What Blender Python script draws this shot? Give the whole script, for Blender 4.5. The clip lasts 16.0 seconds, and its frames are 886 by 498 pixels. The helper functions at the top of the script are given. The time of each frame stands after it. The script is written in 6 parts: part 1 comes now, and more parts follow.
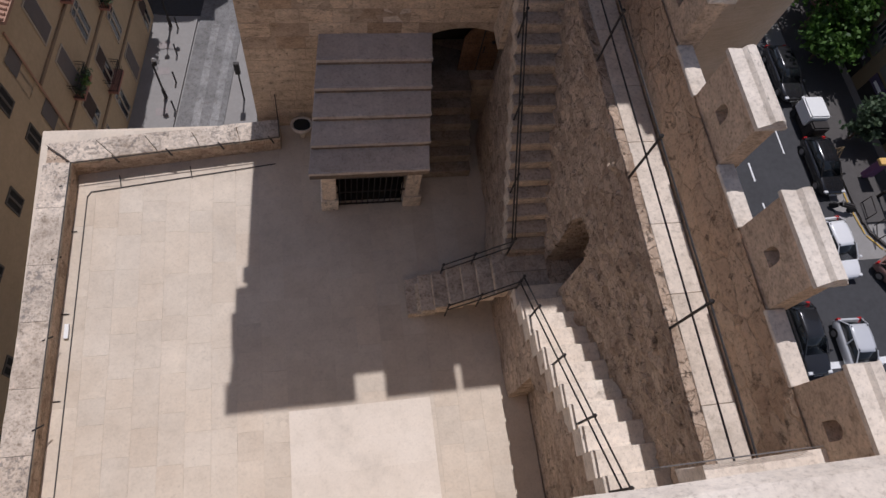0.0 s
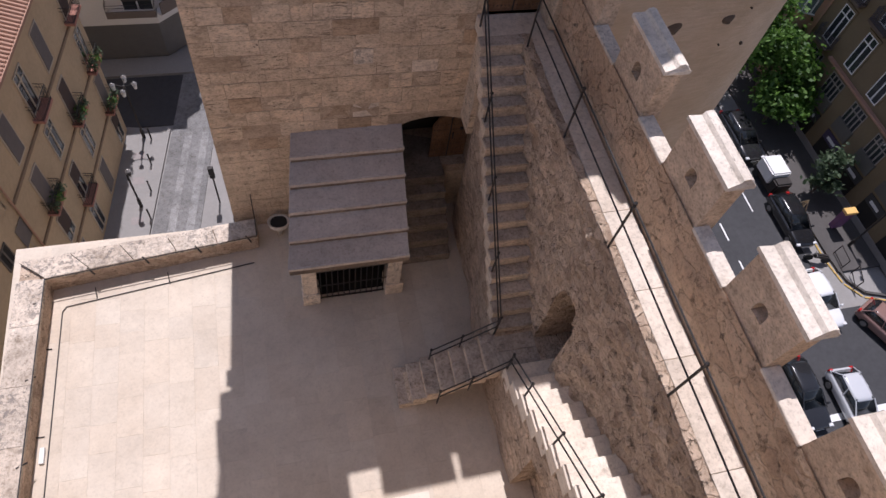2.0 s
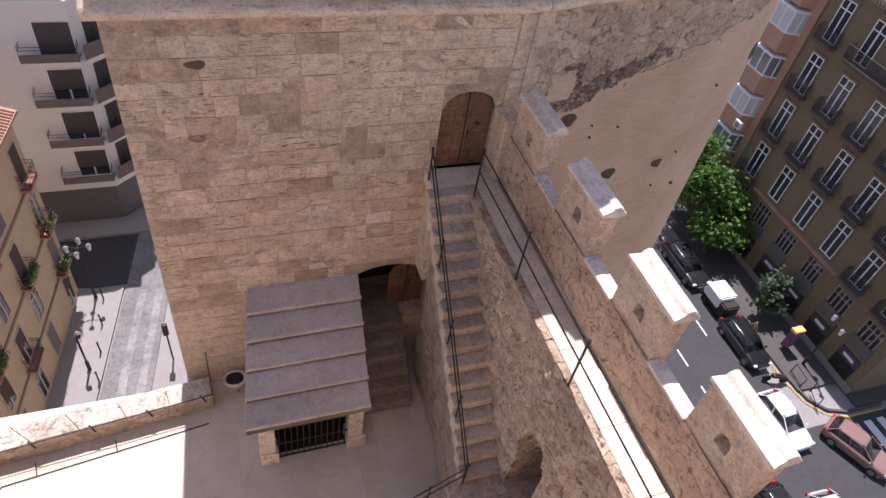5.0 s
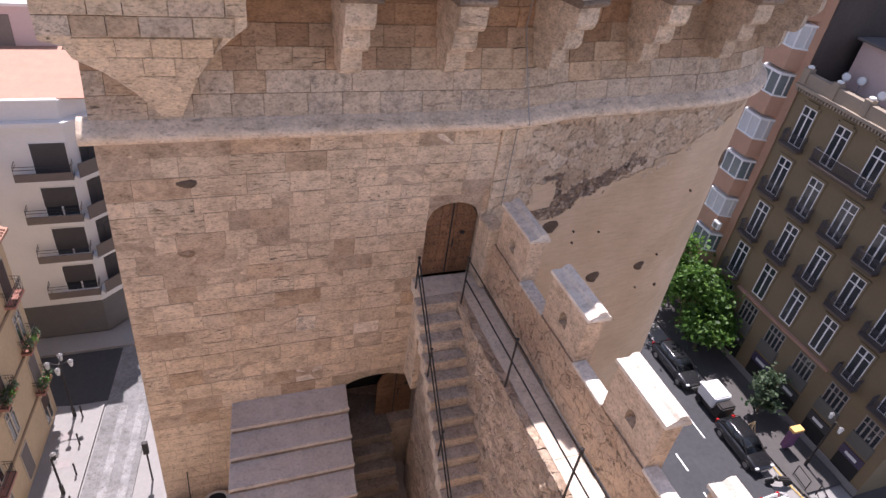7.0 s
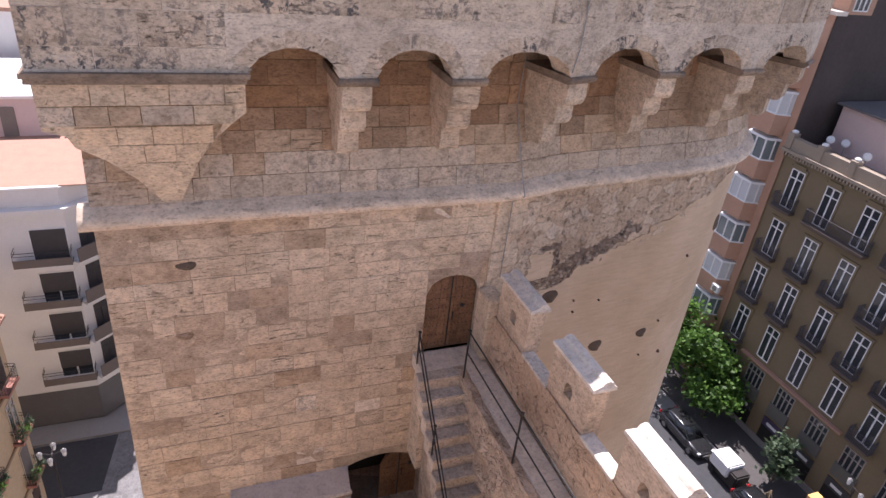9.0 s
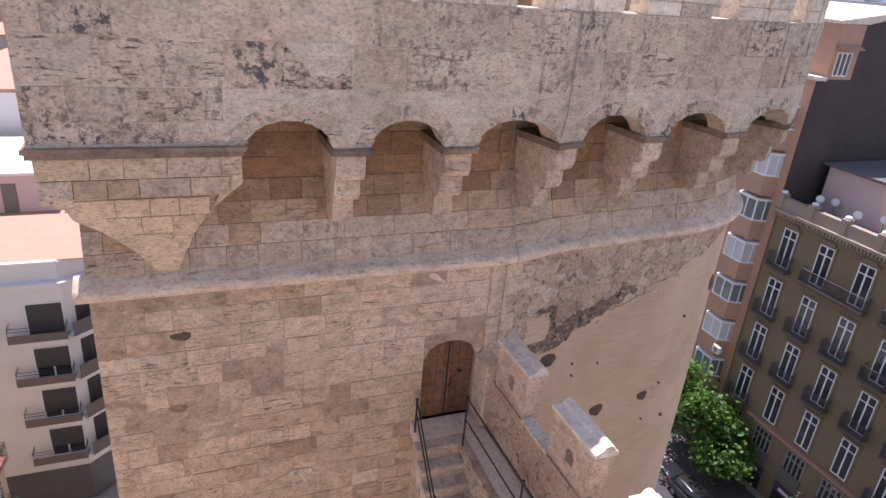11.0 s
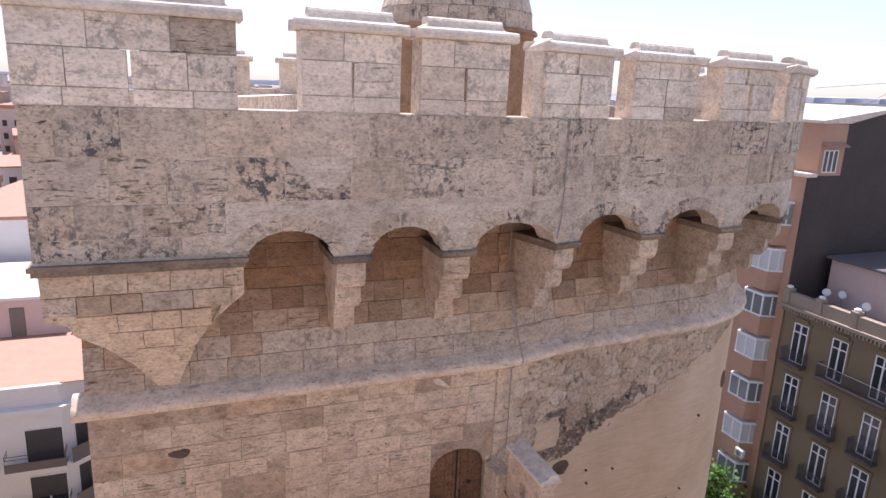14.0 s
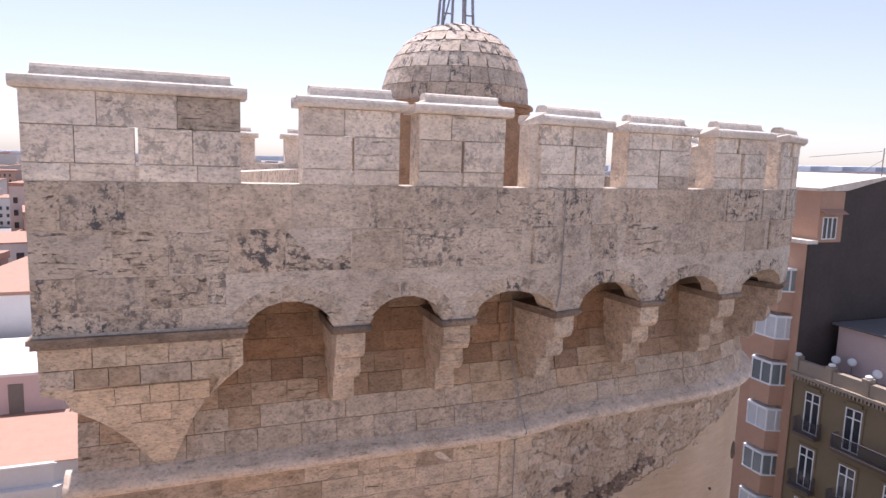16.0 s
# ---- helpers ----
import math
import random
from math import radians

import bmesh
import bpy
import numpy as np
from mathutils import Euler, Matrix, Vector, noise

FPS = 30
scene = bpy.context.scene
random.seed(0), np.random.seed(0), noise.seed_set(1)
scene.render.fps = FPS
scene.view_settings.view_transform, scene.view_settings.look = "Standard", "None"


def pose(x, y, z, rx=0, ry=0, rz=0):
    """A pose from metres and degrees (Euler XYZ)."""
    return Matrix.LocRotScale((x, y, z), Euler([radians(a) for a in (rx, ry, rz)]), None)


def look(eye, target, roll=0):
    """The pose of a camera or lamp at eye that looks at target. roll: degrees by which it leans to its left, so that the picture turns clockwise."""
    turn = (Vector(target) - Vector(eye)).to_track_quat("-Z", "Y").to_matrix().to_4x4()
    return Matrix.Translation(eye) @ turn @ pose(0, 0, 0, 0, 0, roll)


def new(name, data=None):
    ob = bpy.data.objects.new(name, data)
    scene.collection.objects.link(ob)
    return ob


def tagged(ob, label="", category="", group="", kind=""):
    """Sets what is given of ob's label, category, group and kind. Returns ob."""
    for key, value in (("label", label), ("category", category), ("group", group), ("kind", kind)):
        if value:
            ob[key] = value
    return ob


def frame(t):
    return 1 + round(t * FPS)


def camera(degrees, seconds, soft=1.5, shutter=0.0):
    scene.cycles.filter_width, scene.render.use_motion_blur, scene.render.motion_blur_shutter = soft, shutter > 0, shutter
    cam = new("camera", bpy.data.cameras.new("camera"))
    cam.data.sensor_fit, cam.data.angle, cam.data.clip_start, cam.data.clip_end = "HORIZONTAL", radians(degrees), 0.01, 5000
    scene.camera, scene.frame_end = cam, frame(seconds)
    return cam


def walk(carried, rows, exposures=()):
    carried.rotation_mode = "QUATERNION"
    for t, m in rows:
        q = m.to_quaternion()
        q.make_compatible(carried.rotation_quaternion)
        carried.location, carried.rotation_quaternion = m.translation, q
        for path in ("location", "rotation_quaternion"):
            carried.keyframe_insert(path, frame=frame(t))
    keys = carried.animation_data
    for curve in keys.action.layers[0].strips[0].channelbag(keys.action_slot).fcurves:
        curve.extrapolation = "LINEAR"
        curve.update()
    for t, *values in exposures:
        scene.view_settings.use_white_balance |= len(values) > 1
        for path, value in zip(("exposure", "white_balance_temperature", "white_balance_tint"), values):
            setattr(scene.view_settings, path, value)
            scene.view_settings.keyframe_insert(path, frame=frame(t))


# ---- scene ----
cam = camera(68.39, 16.0)
PATH = [
    (0.0, 0.093, 0.095, 34.295, 23.80, -7.75, -7.46),
    (0.5, 0.083, 0.103, 34.267, 25.82, -7.60, -8.75),
    (1.0, 0.093, 0.119, 34.255, 27.79, -7.37, -10.03),
    (1.5, 0.084, 0.133, 34.235, 29.81, -7.17, -11.30),
    (2.0, 0.085, 0.143, 34.214, 31.80, -6.89, -12.54),
    (2.5, 0.093, 0.175, 34.199, 33.63, -6.66, -13.54),
    (3.0, 0.103, 0.164, 34.229, 35.53, -6.61, -14.46),
    (5.5, 0.102, 0.116, 34.452, 47.20, -7.80, -17.92),
    (6.0, 0.101, 0.097, 34.494, 49.68, -7.84, -18.38),
    (6.5, 0.099, 0.079, 34.525, 51.96, -7.57, -18.77),
    (7.0, 0.103, 0.085, 34.540, 54.06, -7.16, -19.08),
    (7.5, 0.105, 0.090, 34.539, 55.97, -6.75, -19.36),
    (8.0, 0.109, 0.106, 34.542, 57.62, -6.31, -19.65),
    (8.5, 0.105, 0.106, 34.550, 59.10, -5.89, -19.93),
    (9.0, 0.092, 0.104, 34.560, 60.51, -5.65, -20.22),
    (11.5, 0.129, 0.010, 34.564, 67.86, -4.36, -21.03),
    (12.0, 0.131, 0.004, 34.561, 69.29, -4.06, -21.15),
    (12.5, 0.149, -0.019, 34.552, 70.84, -3.66, -21.14),
    (13.0, 0.160, -0.040, 34.553, 72.45, -3.29, -21.16),
    (13.5, 0.183, -0.070, 34.530, 74.20, -2.84, -21.10),
    (14.0, 0.194, -0.103, 34.495, 76.00, -2.41, -21.06),
    (14.5, 0.203, -0.132, 34.469, 77.69, -2.05, -20.98),
    (15.0, 0.232, -0.155, 34.469, 79.22, -1.83, -20.82),
    (15.5, 0.245, -0.185, 34.461, 80.78, -1.69, -20.79),
    (16.0, 0.239, -0.201, 34.478, 82.23, -1.74, -20.85),
]
EXPOSURE = [(0.0, -0.66, 5900, 18), (1.0, -0.38, 5900, 19), (2.5, 0.03, 5950, 23), (4.0, 0.4, 6050, 25), (6.0, 0.71, 6050, 25), (9.0, 0.82, 6080, 25), (12.5, 0.86, 6050, 25), (16.0, 0.66, 6080, 26)]
walk(cam, [(t, pose(x, y, z, rx, ry, rz)) for t, x, y, z, rx, ry, rz in PATH],
     exposures=EXPOSURE)

# ---- light ----
SUN = Vector((0.46, 6.8, 16.6)).normalized()
world = bpy.data.worlds.new("sky")
scene.world = world
world.use_nodes = True
_wn = world.node_tree.nodes
_sky = _wn.new("ShaderNodeTexSky")
_sky.sky_type, _sky.sun_disc = "NISHITA", False
_sky.sun_elevation = math.asin(SUN.z)
_sky.sun_rotation = math.atan2(SUN.x, SUN.y)
_sky.air_density, _sky.dust_density, _sky.ozone_density = 1.0, 0.6, 1.0
_bg = _wn["Background"]
_bg.inputs["Strength"].default_value = 0.095
_haze = _wn.new("ShaderNodeHueSaturation")
_haze.inputs["Saturation"].default_value, _haze.inputs["Value"].default_value = 0.66, 1.06
world.node_tree.links.new(_sky.outputs[0], _haze.inputs["Color"])
world.node_tree.links.new(_haze.outputs[0], _bg.inputs[0])
sun = new("sun", bpy.data.lights.new("sun", "SUN"))
sun.data.energy, sun.data.angle, sun.data.color = 4.6, radians(0.5), (1.0, 0.95, 0.87)
sun.matrix_world = look(SUN * 60, (0, 0, 0))


# ---- materials ----
def material(name, rough=0.85, metal=0.0):
    m = bpy.data.materials.new(name)
    m.use_nodes = True
    b = m.node_tree.nodes["Principled BSDF"]
    b.inputs["Roughness"].default_value, b.inputs["Metallic"].default_value = rough, metal
    return m, m.node_tree.nodes, m.node_tree.links, b


def ramp(n, l, fac, stops):
    r = n.new("ShaderNodeValToRGB")
    e = r.color_ramp.elements
    while len(e) < len(stops):
        e.new(0.5)
    for el, (p, c) in zip(e, stops):
        el.position, el.color = p, (*c, 1) if len(c) == 3 else c
    l.new(fac, r.inputs[0])
    return r.outputs[0]


def mix(n, l, fac, a, b, kind="MIX"):
    x = n.new("ShaderNodeMix")
    x.data_type, x.blend_type = "RGBA", kind
    for sock, v in ((x.inputs[0], fac), (x.inputs[6], a), (x.inputs[7], b)):
        if isinstance(v, (int, float)):
            sock.default_value = v
        elif isinstance(v, tuple):
            sock.default_value = (*v, 1)
        else:
            l.new(v, sock)
    return x.outputs[2]


def tex(n, l, scale, detail=5, rough=0.6, stretch=(1, 1, 1), kind="ShaderNodeTexNoise", world_space=True):
    t = n.new(kind)
    t.inputs["Scale"].default_value = scale
    if kind == "ShaderNodeTexNoise":
        t.inputs["Detail"].default_value, t.inputs["Roughness"].default_value = detail, rough
    mp = n.new("ShaderNodeMapping")
    mp.inputs["Scale"].default_value = stretch
    if world_space:
        g = n.new("ShaderNodeNewGeometry")
        l.new(g.outputs["Position"], mp.inputs[0])
    else:
        g = n.new("ShaderNodeTexCoord")
        l.new(g.outputs["Object"], mp.inputs[0])
    l.new(mp.outputs[0], t.inputs["Vector"])
    return t.outputs[0]


def bump(n, l, b, height, strength, distance=0.02):
    k = n.new("ShaderNodeBump")
    k.inputs["Strength"].default_value, k.inputs["Distance"].default_value = strength, distance
    l.new(height, k.inputs["Height"])
    l.new(k.outputs[0], b.inputs["Normal"])


def stone(name, light, dark, pit=0.5, grey=0.0, vary=0.35, grain=(1, 1, 3.5), rough=0.9, relief=0.6, stain=(0.10, 0.072, 0.052), even=1.0):
    """Weathered limestone: broad tones, mottling, bedding cracks, pits and lichen; each block has its own tint, grain and wear."""
    m, n, l, b = material(name, rough)
    g, oi, sh = n.new("ShaderNodeNewGeometry"), n.new("ShaderNodeObjectInfo"), n.new("ShaderNodeVectorMath")
    sh.operation = "MULTIPLY_ADD"
    sh.inputs[1].default_value = (31.0, 17.0, 23.0)
    l.new(oi.outputs["Random"], sh.inputs[0])
    l.new(g.outputs["Position"], sh.inputs[2])

    def own(scale, detail, roughness, stretch):
        t, mp = n.new("ShaderNodeTexNoise"), n.new("ShaderNodeMapping")
        t.inputs["Scale"].default_value, t.inputs["Detail"].default_value, t.inputs["Roughness"].default_value = scale, detail, roughness
        mp.inputs["Scale"].default_value = stretch
        l.new(sh.outputs[0], mp.inputs[0])
        l.new(mp.outputs[0], t.inputs["Vector"])
        return t.outputs[0]

    def calc(kind, a, k):
        q = n.new("ShaderNodeMath")
        q.operation = kind
        l.new(a, q.inputs[0])
        if isinstance(k, float):
            q.inputs[1].default_value = k
        elif k is not None:
            l.new(k, q.inputs[1])
        return q.outputs[0]

    def lot(k, stops):
        """Another draw for each block, shaped by stops of grey."""
        return ramp(n, l, calc("FRACT", calc("MULTIPLY", oi.outputs["Random"], k), None), [(p, (v, v, v)) for p, v in stops])

    deep = tuple(c * 0.80 for c in dark)
    pale = tuple(min(0.85, c * 1.14) for c in light)
    col = ramp(n, l, tex(n, l, 0.55, 7, 0.65), [(0.28, deep), (0.42, dark), (0.58, light), (0.74, pale)])
    col = mix(n, l, vary, col, ramp(n, l, oi.outputs["Random"], [(0.0, deep), (0.3, dark), (0.7, light), (1.0, pale)]))
    warm = lot(7.3, [(0.0, 0.0), (1.0, 1.0)])
    col = mix(n, l, vary, col, mix(n, l, 1.0, col, ramp(n, l, warm, [(0.0, (1.05, 0.98, 0.91)), (0.5, (1, 1, 1)), (1.0, (0.95, 0.99, 1.04))]), "MULTIPLY"))
    mott = own(3.4, 10, 0.74, (1, 1, 1.5))
    col = mix(n, l, even, col, ramp(n, l, mott, [(0.34, (0.68, 0.65, 0.61)), (0.48, (1, 1, 1)), (0.64, (1.2, 1.2, 1.19))]), "MULTIPLY")
    fine = own(17.0, 8, 0.7, (1, 1, 1.0 + 0.25 * grain[2]))
    col = mix(n, l, even, col, ramp(n, l, fine, [(0.34, (0.56, 0.52, 0.48)), (0.46, (1, 1, 1)), (0.64, (1.2, 1.2, 1.19))]), "MULTIPLY")
    if grey:
        patch = ramp(n, l, own(8.0, 12, 0.78, (1, 1, 0.8)), [(0.515, (0, 0, 0)), (0.545, (1, 1, 1))])
        zone = calc("MULTIPLY", ramp(n, l, tex(n, l, 0.9, 5, 0.6), [(0.36, (0.05, 0.05, 0.05)), (0.54, (1, 1, 1))]), lot(11.7, [(0.4, 0.15), (0.7, 1.0)]))
        col = mix(n, l, calc("MULTIPLY", calc("MULTIPLY", patch, zone), float(grey)), col, (0.115, 0.105, 0.10))
    holes = ramp(n, l, own(9.0, 9, 0.8, (1, 1, 1.5)), [(0.60, (0, 0, 0)), (0.63, (1, 1, 1))])
    beds = ramp(n, l, own(2.6, 9, 0.72, (1.1, 1.1, 3.2 * grain[2])), [(0.585, (0, 0, 0)), (0.615, (1, 1, 1))])
    holes = calc("MULTIPLY", holes, lot(5.1, [(0.35, 0.1), (0.8, 1.0)]))
    beds = calc("MULTIPLY", beds, lot(17.9, [(0.55, 0.04), (0.85, 1.0)]))
    where = ramp(n, l, tex(n, l, 1.1, 4, 0.6), [(0.38, (0.15, 0.15, 0.15)), (0.58, (1, 1, 1))])
    pits = calc("MULTIPLY", calc("MAXIMUM", holes, beds), where)
    col = mix(n, l, calc("MULTIPLY", pits, float(pit)), col, stain)
    l.new(col, b.inputs["Base Color"])
    h1 = n.new("ShaderNodeMath")
    h1.operation = "MULTIPLY_ADD"
    h1.inputs[1].default_value = -1.4 * pit
    l.new(pits, h1.inputs[0])
    h2 = n.new("ShaderNodeMath")
    h2.operation = "MULTIPLY_ADD"
    h2.inputs[1].default_value = 0.3
    l.new(fine, h2.inputs[0])
    l.new(mott, h2.inputs[2])
    l.new(h2.outputs[0], h1.inputs[2])
    bump(n, l, b, h1.outputs[0], relief, 0.035)
    return m


def rubble(name, tones, mortar, size=5.0, hole=0.6, gap=0.09, relief=1.0):
    """Rubble masonry: rough stones of mixed tone bedded in mortar, with dark hollows between."""
    m, n, l, b = material(name, 0.92)
    g, wob = n.new("ShaderNodeNewGeometry"), n.new("ShaderNodeTexNoise")
    wob.inputs["Scale"].default_value, wob.inputs["Detail"].default_value = 4.0, 4
    l.new(g.outputs["Position"], wob.inputs["Vector"])
    add = n.new("ShaderNodeVectorMath")
    add.operation = "MULTIPLY_ADD"
    add.inputs[1].default_value = (0.22, 0.22, 0.22)
    l.new(wob.outputs["Color"], add.inputs[0])
    l.new(g.outputs["Position"], add.inputs[2])
    cell, edge = n.new("ShaderNodeTexVoronoi"), n.new("ShaderNodeTexVoronoi")
    edge.feature = "DISTANCE_TO_EDGE"
    for v in (cell, edge):
        mp = n.new("ShaderNodeMapping")
        mp.inputs["Scale"].default_value = (1, 0.8, 1.35)
        v.inputs["Scale"].default_value = size
        l.new(add.outputs[0], mp.inputs[0])
        l.new(mp.outputs[0], v.inputs["Vector"])
    k = len(tones) - 1
    sep = n.new("ShaderNodeSeparateColor")
    l.new(cell.outputs["Color"], sep.inputs[0])
    col = ramp(n, l, sep.outputs[0], [(0.1 + 0.8 * i / k, c) for i, c in enumerate(tones)])
    bed = ramp(n, l, edge.outputs["Distance"], [(gap * 0.4, (0, 0, 0)), (gap * 1.6, (1, 1, 1))])
    col = mix(n, l, bed, mortar, col)
    big = tex(n, l, 0.7, 6, 0.65)
    col = mix(n, l, 0.8, col, ramp(n, l, big, [(0.3, (0.72, 0.68, 0.66)), (0.5, (1, 1, 1)), (0.7, (1.22, 1.2, 1.17))]), "MULTIPLY")
    fine = tex(n, l, 14.0, 10, 0.75)
    col = mix(n, l, 1.0, col, ramp(n, l, fine, [(0.33, (0.55, 0.51, 0.48)), (0.48, (1, 1, 1)), (0.68, (1.2, 1.19, 1.17))]), "MULTIPLY")
    dark = ramp(n, l, tex(n, l, 5.5, 12, 0.8), [(0.575, (0, 0, 0)), (0.61, (1, 1, 1))])
    q = n.new("ShaderNodeMath")
    q.operation = "MULTIPLY"
    q.inputs[1].default_value = hole
    l.new(dark, q.inputs[0])
    col = mix(n, l, q.outputs[0], col, (0.07, 0.052, 0.04))
    l.new(col, b.inputs["Base Color"])
    hh = n.new("ShaderNodeMath")
    hh.operation = "MULTIPLY_ADD"
    hh.inputs[1].default_value = 0.5
    l.new(bed, hh.inputs[0])
    l.new(fine, hh.inputs[2])
    h3 = n.new("ShaderNodeMath")
    h3.operation = "MULTIPLY_ADD"
    h3.inputs[1].default_value = -1.2
    l.new(dark, h3.inputs[0])
    l.new(hh.outputs[0], h3.inputs[2])
    bump(n, l, b, h3.outputs[0], relief, 0.05)
    return m


def paint(name, colour, rough=0.6, vary=0.12, scale=2.0, metal=0.0, relief=0.1, spread=0.0):
    m, n, l, b = material(name, rough, metal)
    lo, hi = tuple(c * (1 - vary) for c in colour), tuple(min(1, c * (1 + vary)) for c in colour)
    col = mix(n, l, 0.5, ramp(n, l, tex(n, l, scale, 6, 0.65), [(0.3, lo), (0.7, hi)]), ramp(n, l, tex(n, l, scale * 9, 5, 0.7), [(0.3, lo), (0.7, hi)]))
    if spread:
        oi = n.new("ShaderNodeObjectInfo")
        col = mix(n, l, spread, col, ramp(n, l, oi.outputs["Random"], [(0, tuple(c * 0.5 for c in colour)), (1, tuple(min(1, c * 1.4) for c in colour))]))
    l.new(col, b.inputs["Base Color"])
    if relief:
        bump(n, l, b, tex(n, l, scale * 12, 5, 0.7), relief, 0.01)
    return m


def glass_mat(name, colour=(0.03, 0.035, 0.04), rough=0.06):
    m, n, l, b = material(name, rough)
    b.inputs["Base Color"].default_value = (*colour, 1)
    b.inputs["Specular IOR Level"].default_value = 0.7
    return m


LIME = stone("tower_limestone", (0.645, 0.51, 0.372), (0.545, 0.42, 0.298), pit=0.95, vary=0.3, relief=1.0)
LIME_GREY = stone("parapet_limestone", (0.575, 0.47, 0.365), (0.47, 0.378, 0.29), pit=1.0, grey=1.0, vary=0.4, relief=1.0, grain=(1, 1, 2.4), even=1.0)
JOINT = stone("pale_pointing", (0.57, 0.485, 0.395), (0.49, 0.41, 0.33), pit=0.2, vary=0.0)
LIME_PALE = stone("merlon_limestone", (0.76, 0.655, 0.54), (0.65, 0.545, 0.435), pit=0.6, grey=0.5, vary=0.35, relief=0.5, grain=(1, 1, 2.2), even=0.85)
# Reddish stone; its tone also carries the shade under the arches.
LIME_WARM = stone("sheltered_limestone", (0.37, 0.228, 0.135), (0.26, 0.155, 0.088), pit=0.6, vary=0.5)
COPING = stone("coping_stone", (0.72, 0.64, 0.545), (0.62, 0.54, 0.45), pit=0.45, grey=0.3, vary=0.1, relief=0.4, even=0.55)
TERRACE_TOP = stone("terrace_coping_stone", (0.60, 0.51, 0.415), (0.47, 0.39, 0.31), pit=0.7, grey=0.7, vary=0.15, relief=0.6)
MOULD = stone("string_course_stone", (0.70, 0.56, 0.43), (0.58, 0.455, 0.34), pit=0.5, vary=0.15, grain=(1, 1, 2), relief=0.5, even=0.8)
MORTAR = stone("lime_mortar", (0.47, 0.36, 0.26), (0.38, 0.285, 0.205), pit=0.4, vary=0.0)
UMBER = stone("brown_limestone", (0.41, 0.282, 0.186), (0.31, 0.208, 0.134), pit=0.8, vary=0.45)
OCHRE = stone("ochre_limestone", (0.49, 0.362, 0.25), (0.40, 0.29, 0.195), pit=0.9, vary=0.4)
# Dark stained stone, also used for the painted shadow under the roof laps.
STAIN_SHADE = stone("soot_stained_stone", (0.29, 0.215, 0.155), (0.15, 0.11, 0.08), pit=0.6, grey=0.4, vary=0.1)
RUBBLE = rubble("rough_rubble", ((0.43, 0.315, 0.225), (0.57, 0.43, 0.315), (0.67, 0.525, 0.395), (0.51, 0.387, 0.287)), (0.56, 0.427, 0.312), 4.2, 0.55, 0.05)
BREAST = rubble("breastwork_stone", ((0.51, 0.355, 0.24), (0.59, 0.42, 0.288), (0.63, 0.465, 0.328)), (0.56, 0.398, 0.27), 2.0, 0.35, 0.025)
CORE = rubble("exposed_core", ((0.56, 0.42, 0.295), (0.66, 0.51, 0.37), (0.73, 0.59, 0.45), (0.60, 0.455, 0.325)), (0.64, 0.49, 0.355), 2.6, 0.35, 0.03)
CORE_DEEP = rubble("deep_core", ((0.24, 0.17, 0.125), (0.42, 0.32, 0.24), (0.56, 0.45, 0.35), (0.30, 0.22, 0.16)), (0.30, 0.22, 0.16), 9.0, 0.9, 0.09)
# Darker copy of the step stone: the low arch's shade in the colour.
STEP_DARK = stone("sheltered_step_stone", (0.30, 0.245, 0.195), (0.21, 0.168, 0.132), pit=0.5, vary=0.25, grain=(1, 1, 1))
# Treads darker, risers lighter: wear, plus shade and bounced light in the colour.
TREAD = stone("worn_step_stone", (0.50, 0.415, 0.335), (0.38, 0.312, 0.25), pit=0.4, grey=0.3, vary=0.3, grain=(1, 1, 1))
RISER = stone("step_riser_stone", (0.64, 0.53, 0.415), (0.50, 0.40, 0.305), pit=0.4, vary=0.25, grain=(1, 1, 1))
# Lighter copy of the step stone, with sunlight painted into it.
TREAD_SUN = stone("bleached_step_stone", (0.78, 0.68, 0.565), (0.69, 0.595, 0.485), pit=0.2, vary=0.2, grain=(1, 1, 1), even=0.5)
PAVER = stone("terrace_slab", (0.62, 0.535, 0.43), (0.56, 0.475, 0.375), pit=0.12, vary=0.24, grain=(1, 1, 1), relief=0.1, even=0.22)
PAVER_NEW = stone("pale_slab", (0.72, 0.64, 0.54), (0.68, 0.60, 0.50), pit=0.05, vary=0.12, grain=(1, 1, 1), relief=0.08, even=0.18)
ROOF_SLAB = stone("roof_slab_stone", (0.53, 0.465, 0.41), (0.46, 0.40, 0.35), pit=0.25, vary=0.12, grain=(1, 1, 1), relief=0.2, even=0.5)
# Roof slab stone made paler for the painted highlight on each lip.
LIP_LIGHT = stone("worn_slab_nosing", (0.60, 0.53, 0.465), (0.52, 0.455, 0.40), pit=0.3, vary=0.1, grain=(1, 1, 1), even=0.6)
WALK = stone("walkway_slab", (0.66, 0.575, 0.48), (0.58, 0.50, 0.41), pit=0.2, vary=0.2, grain=(1, 1, 1), relief=0.2, even=0.6)


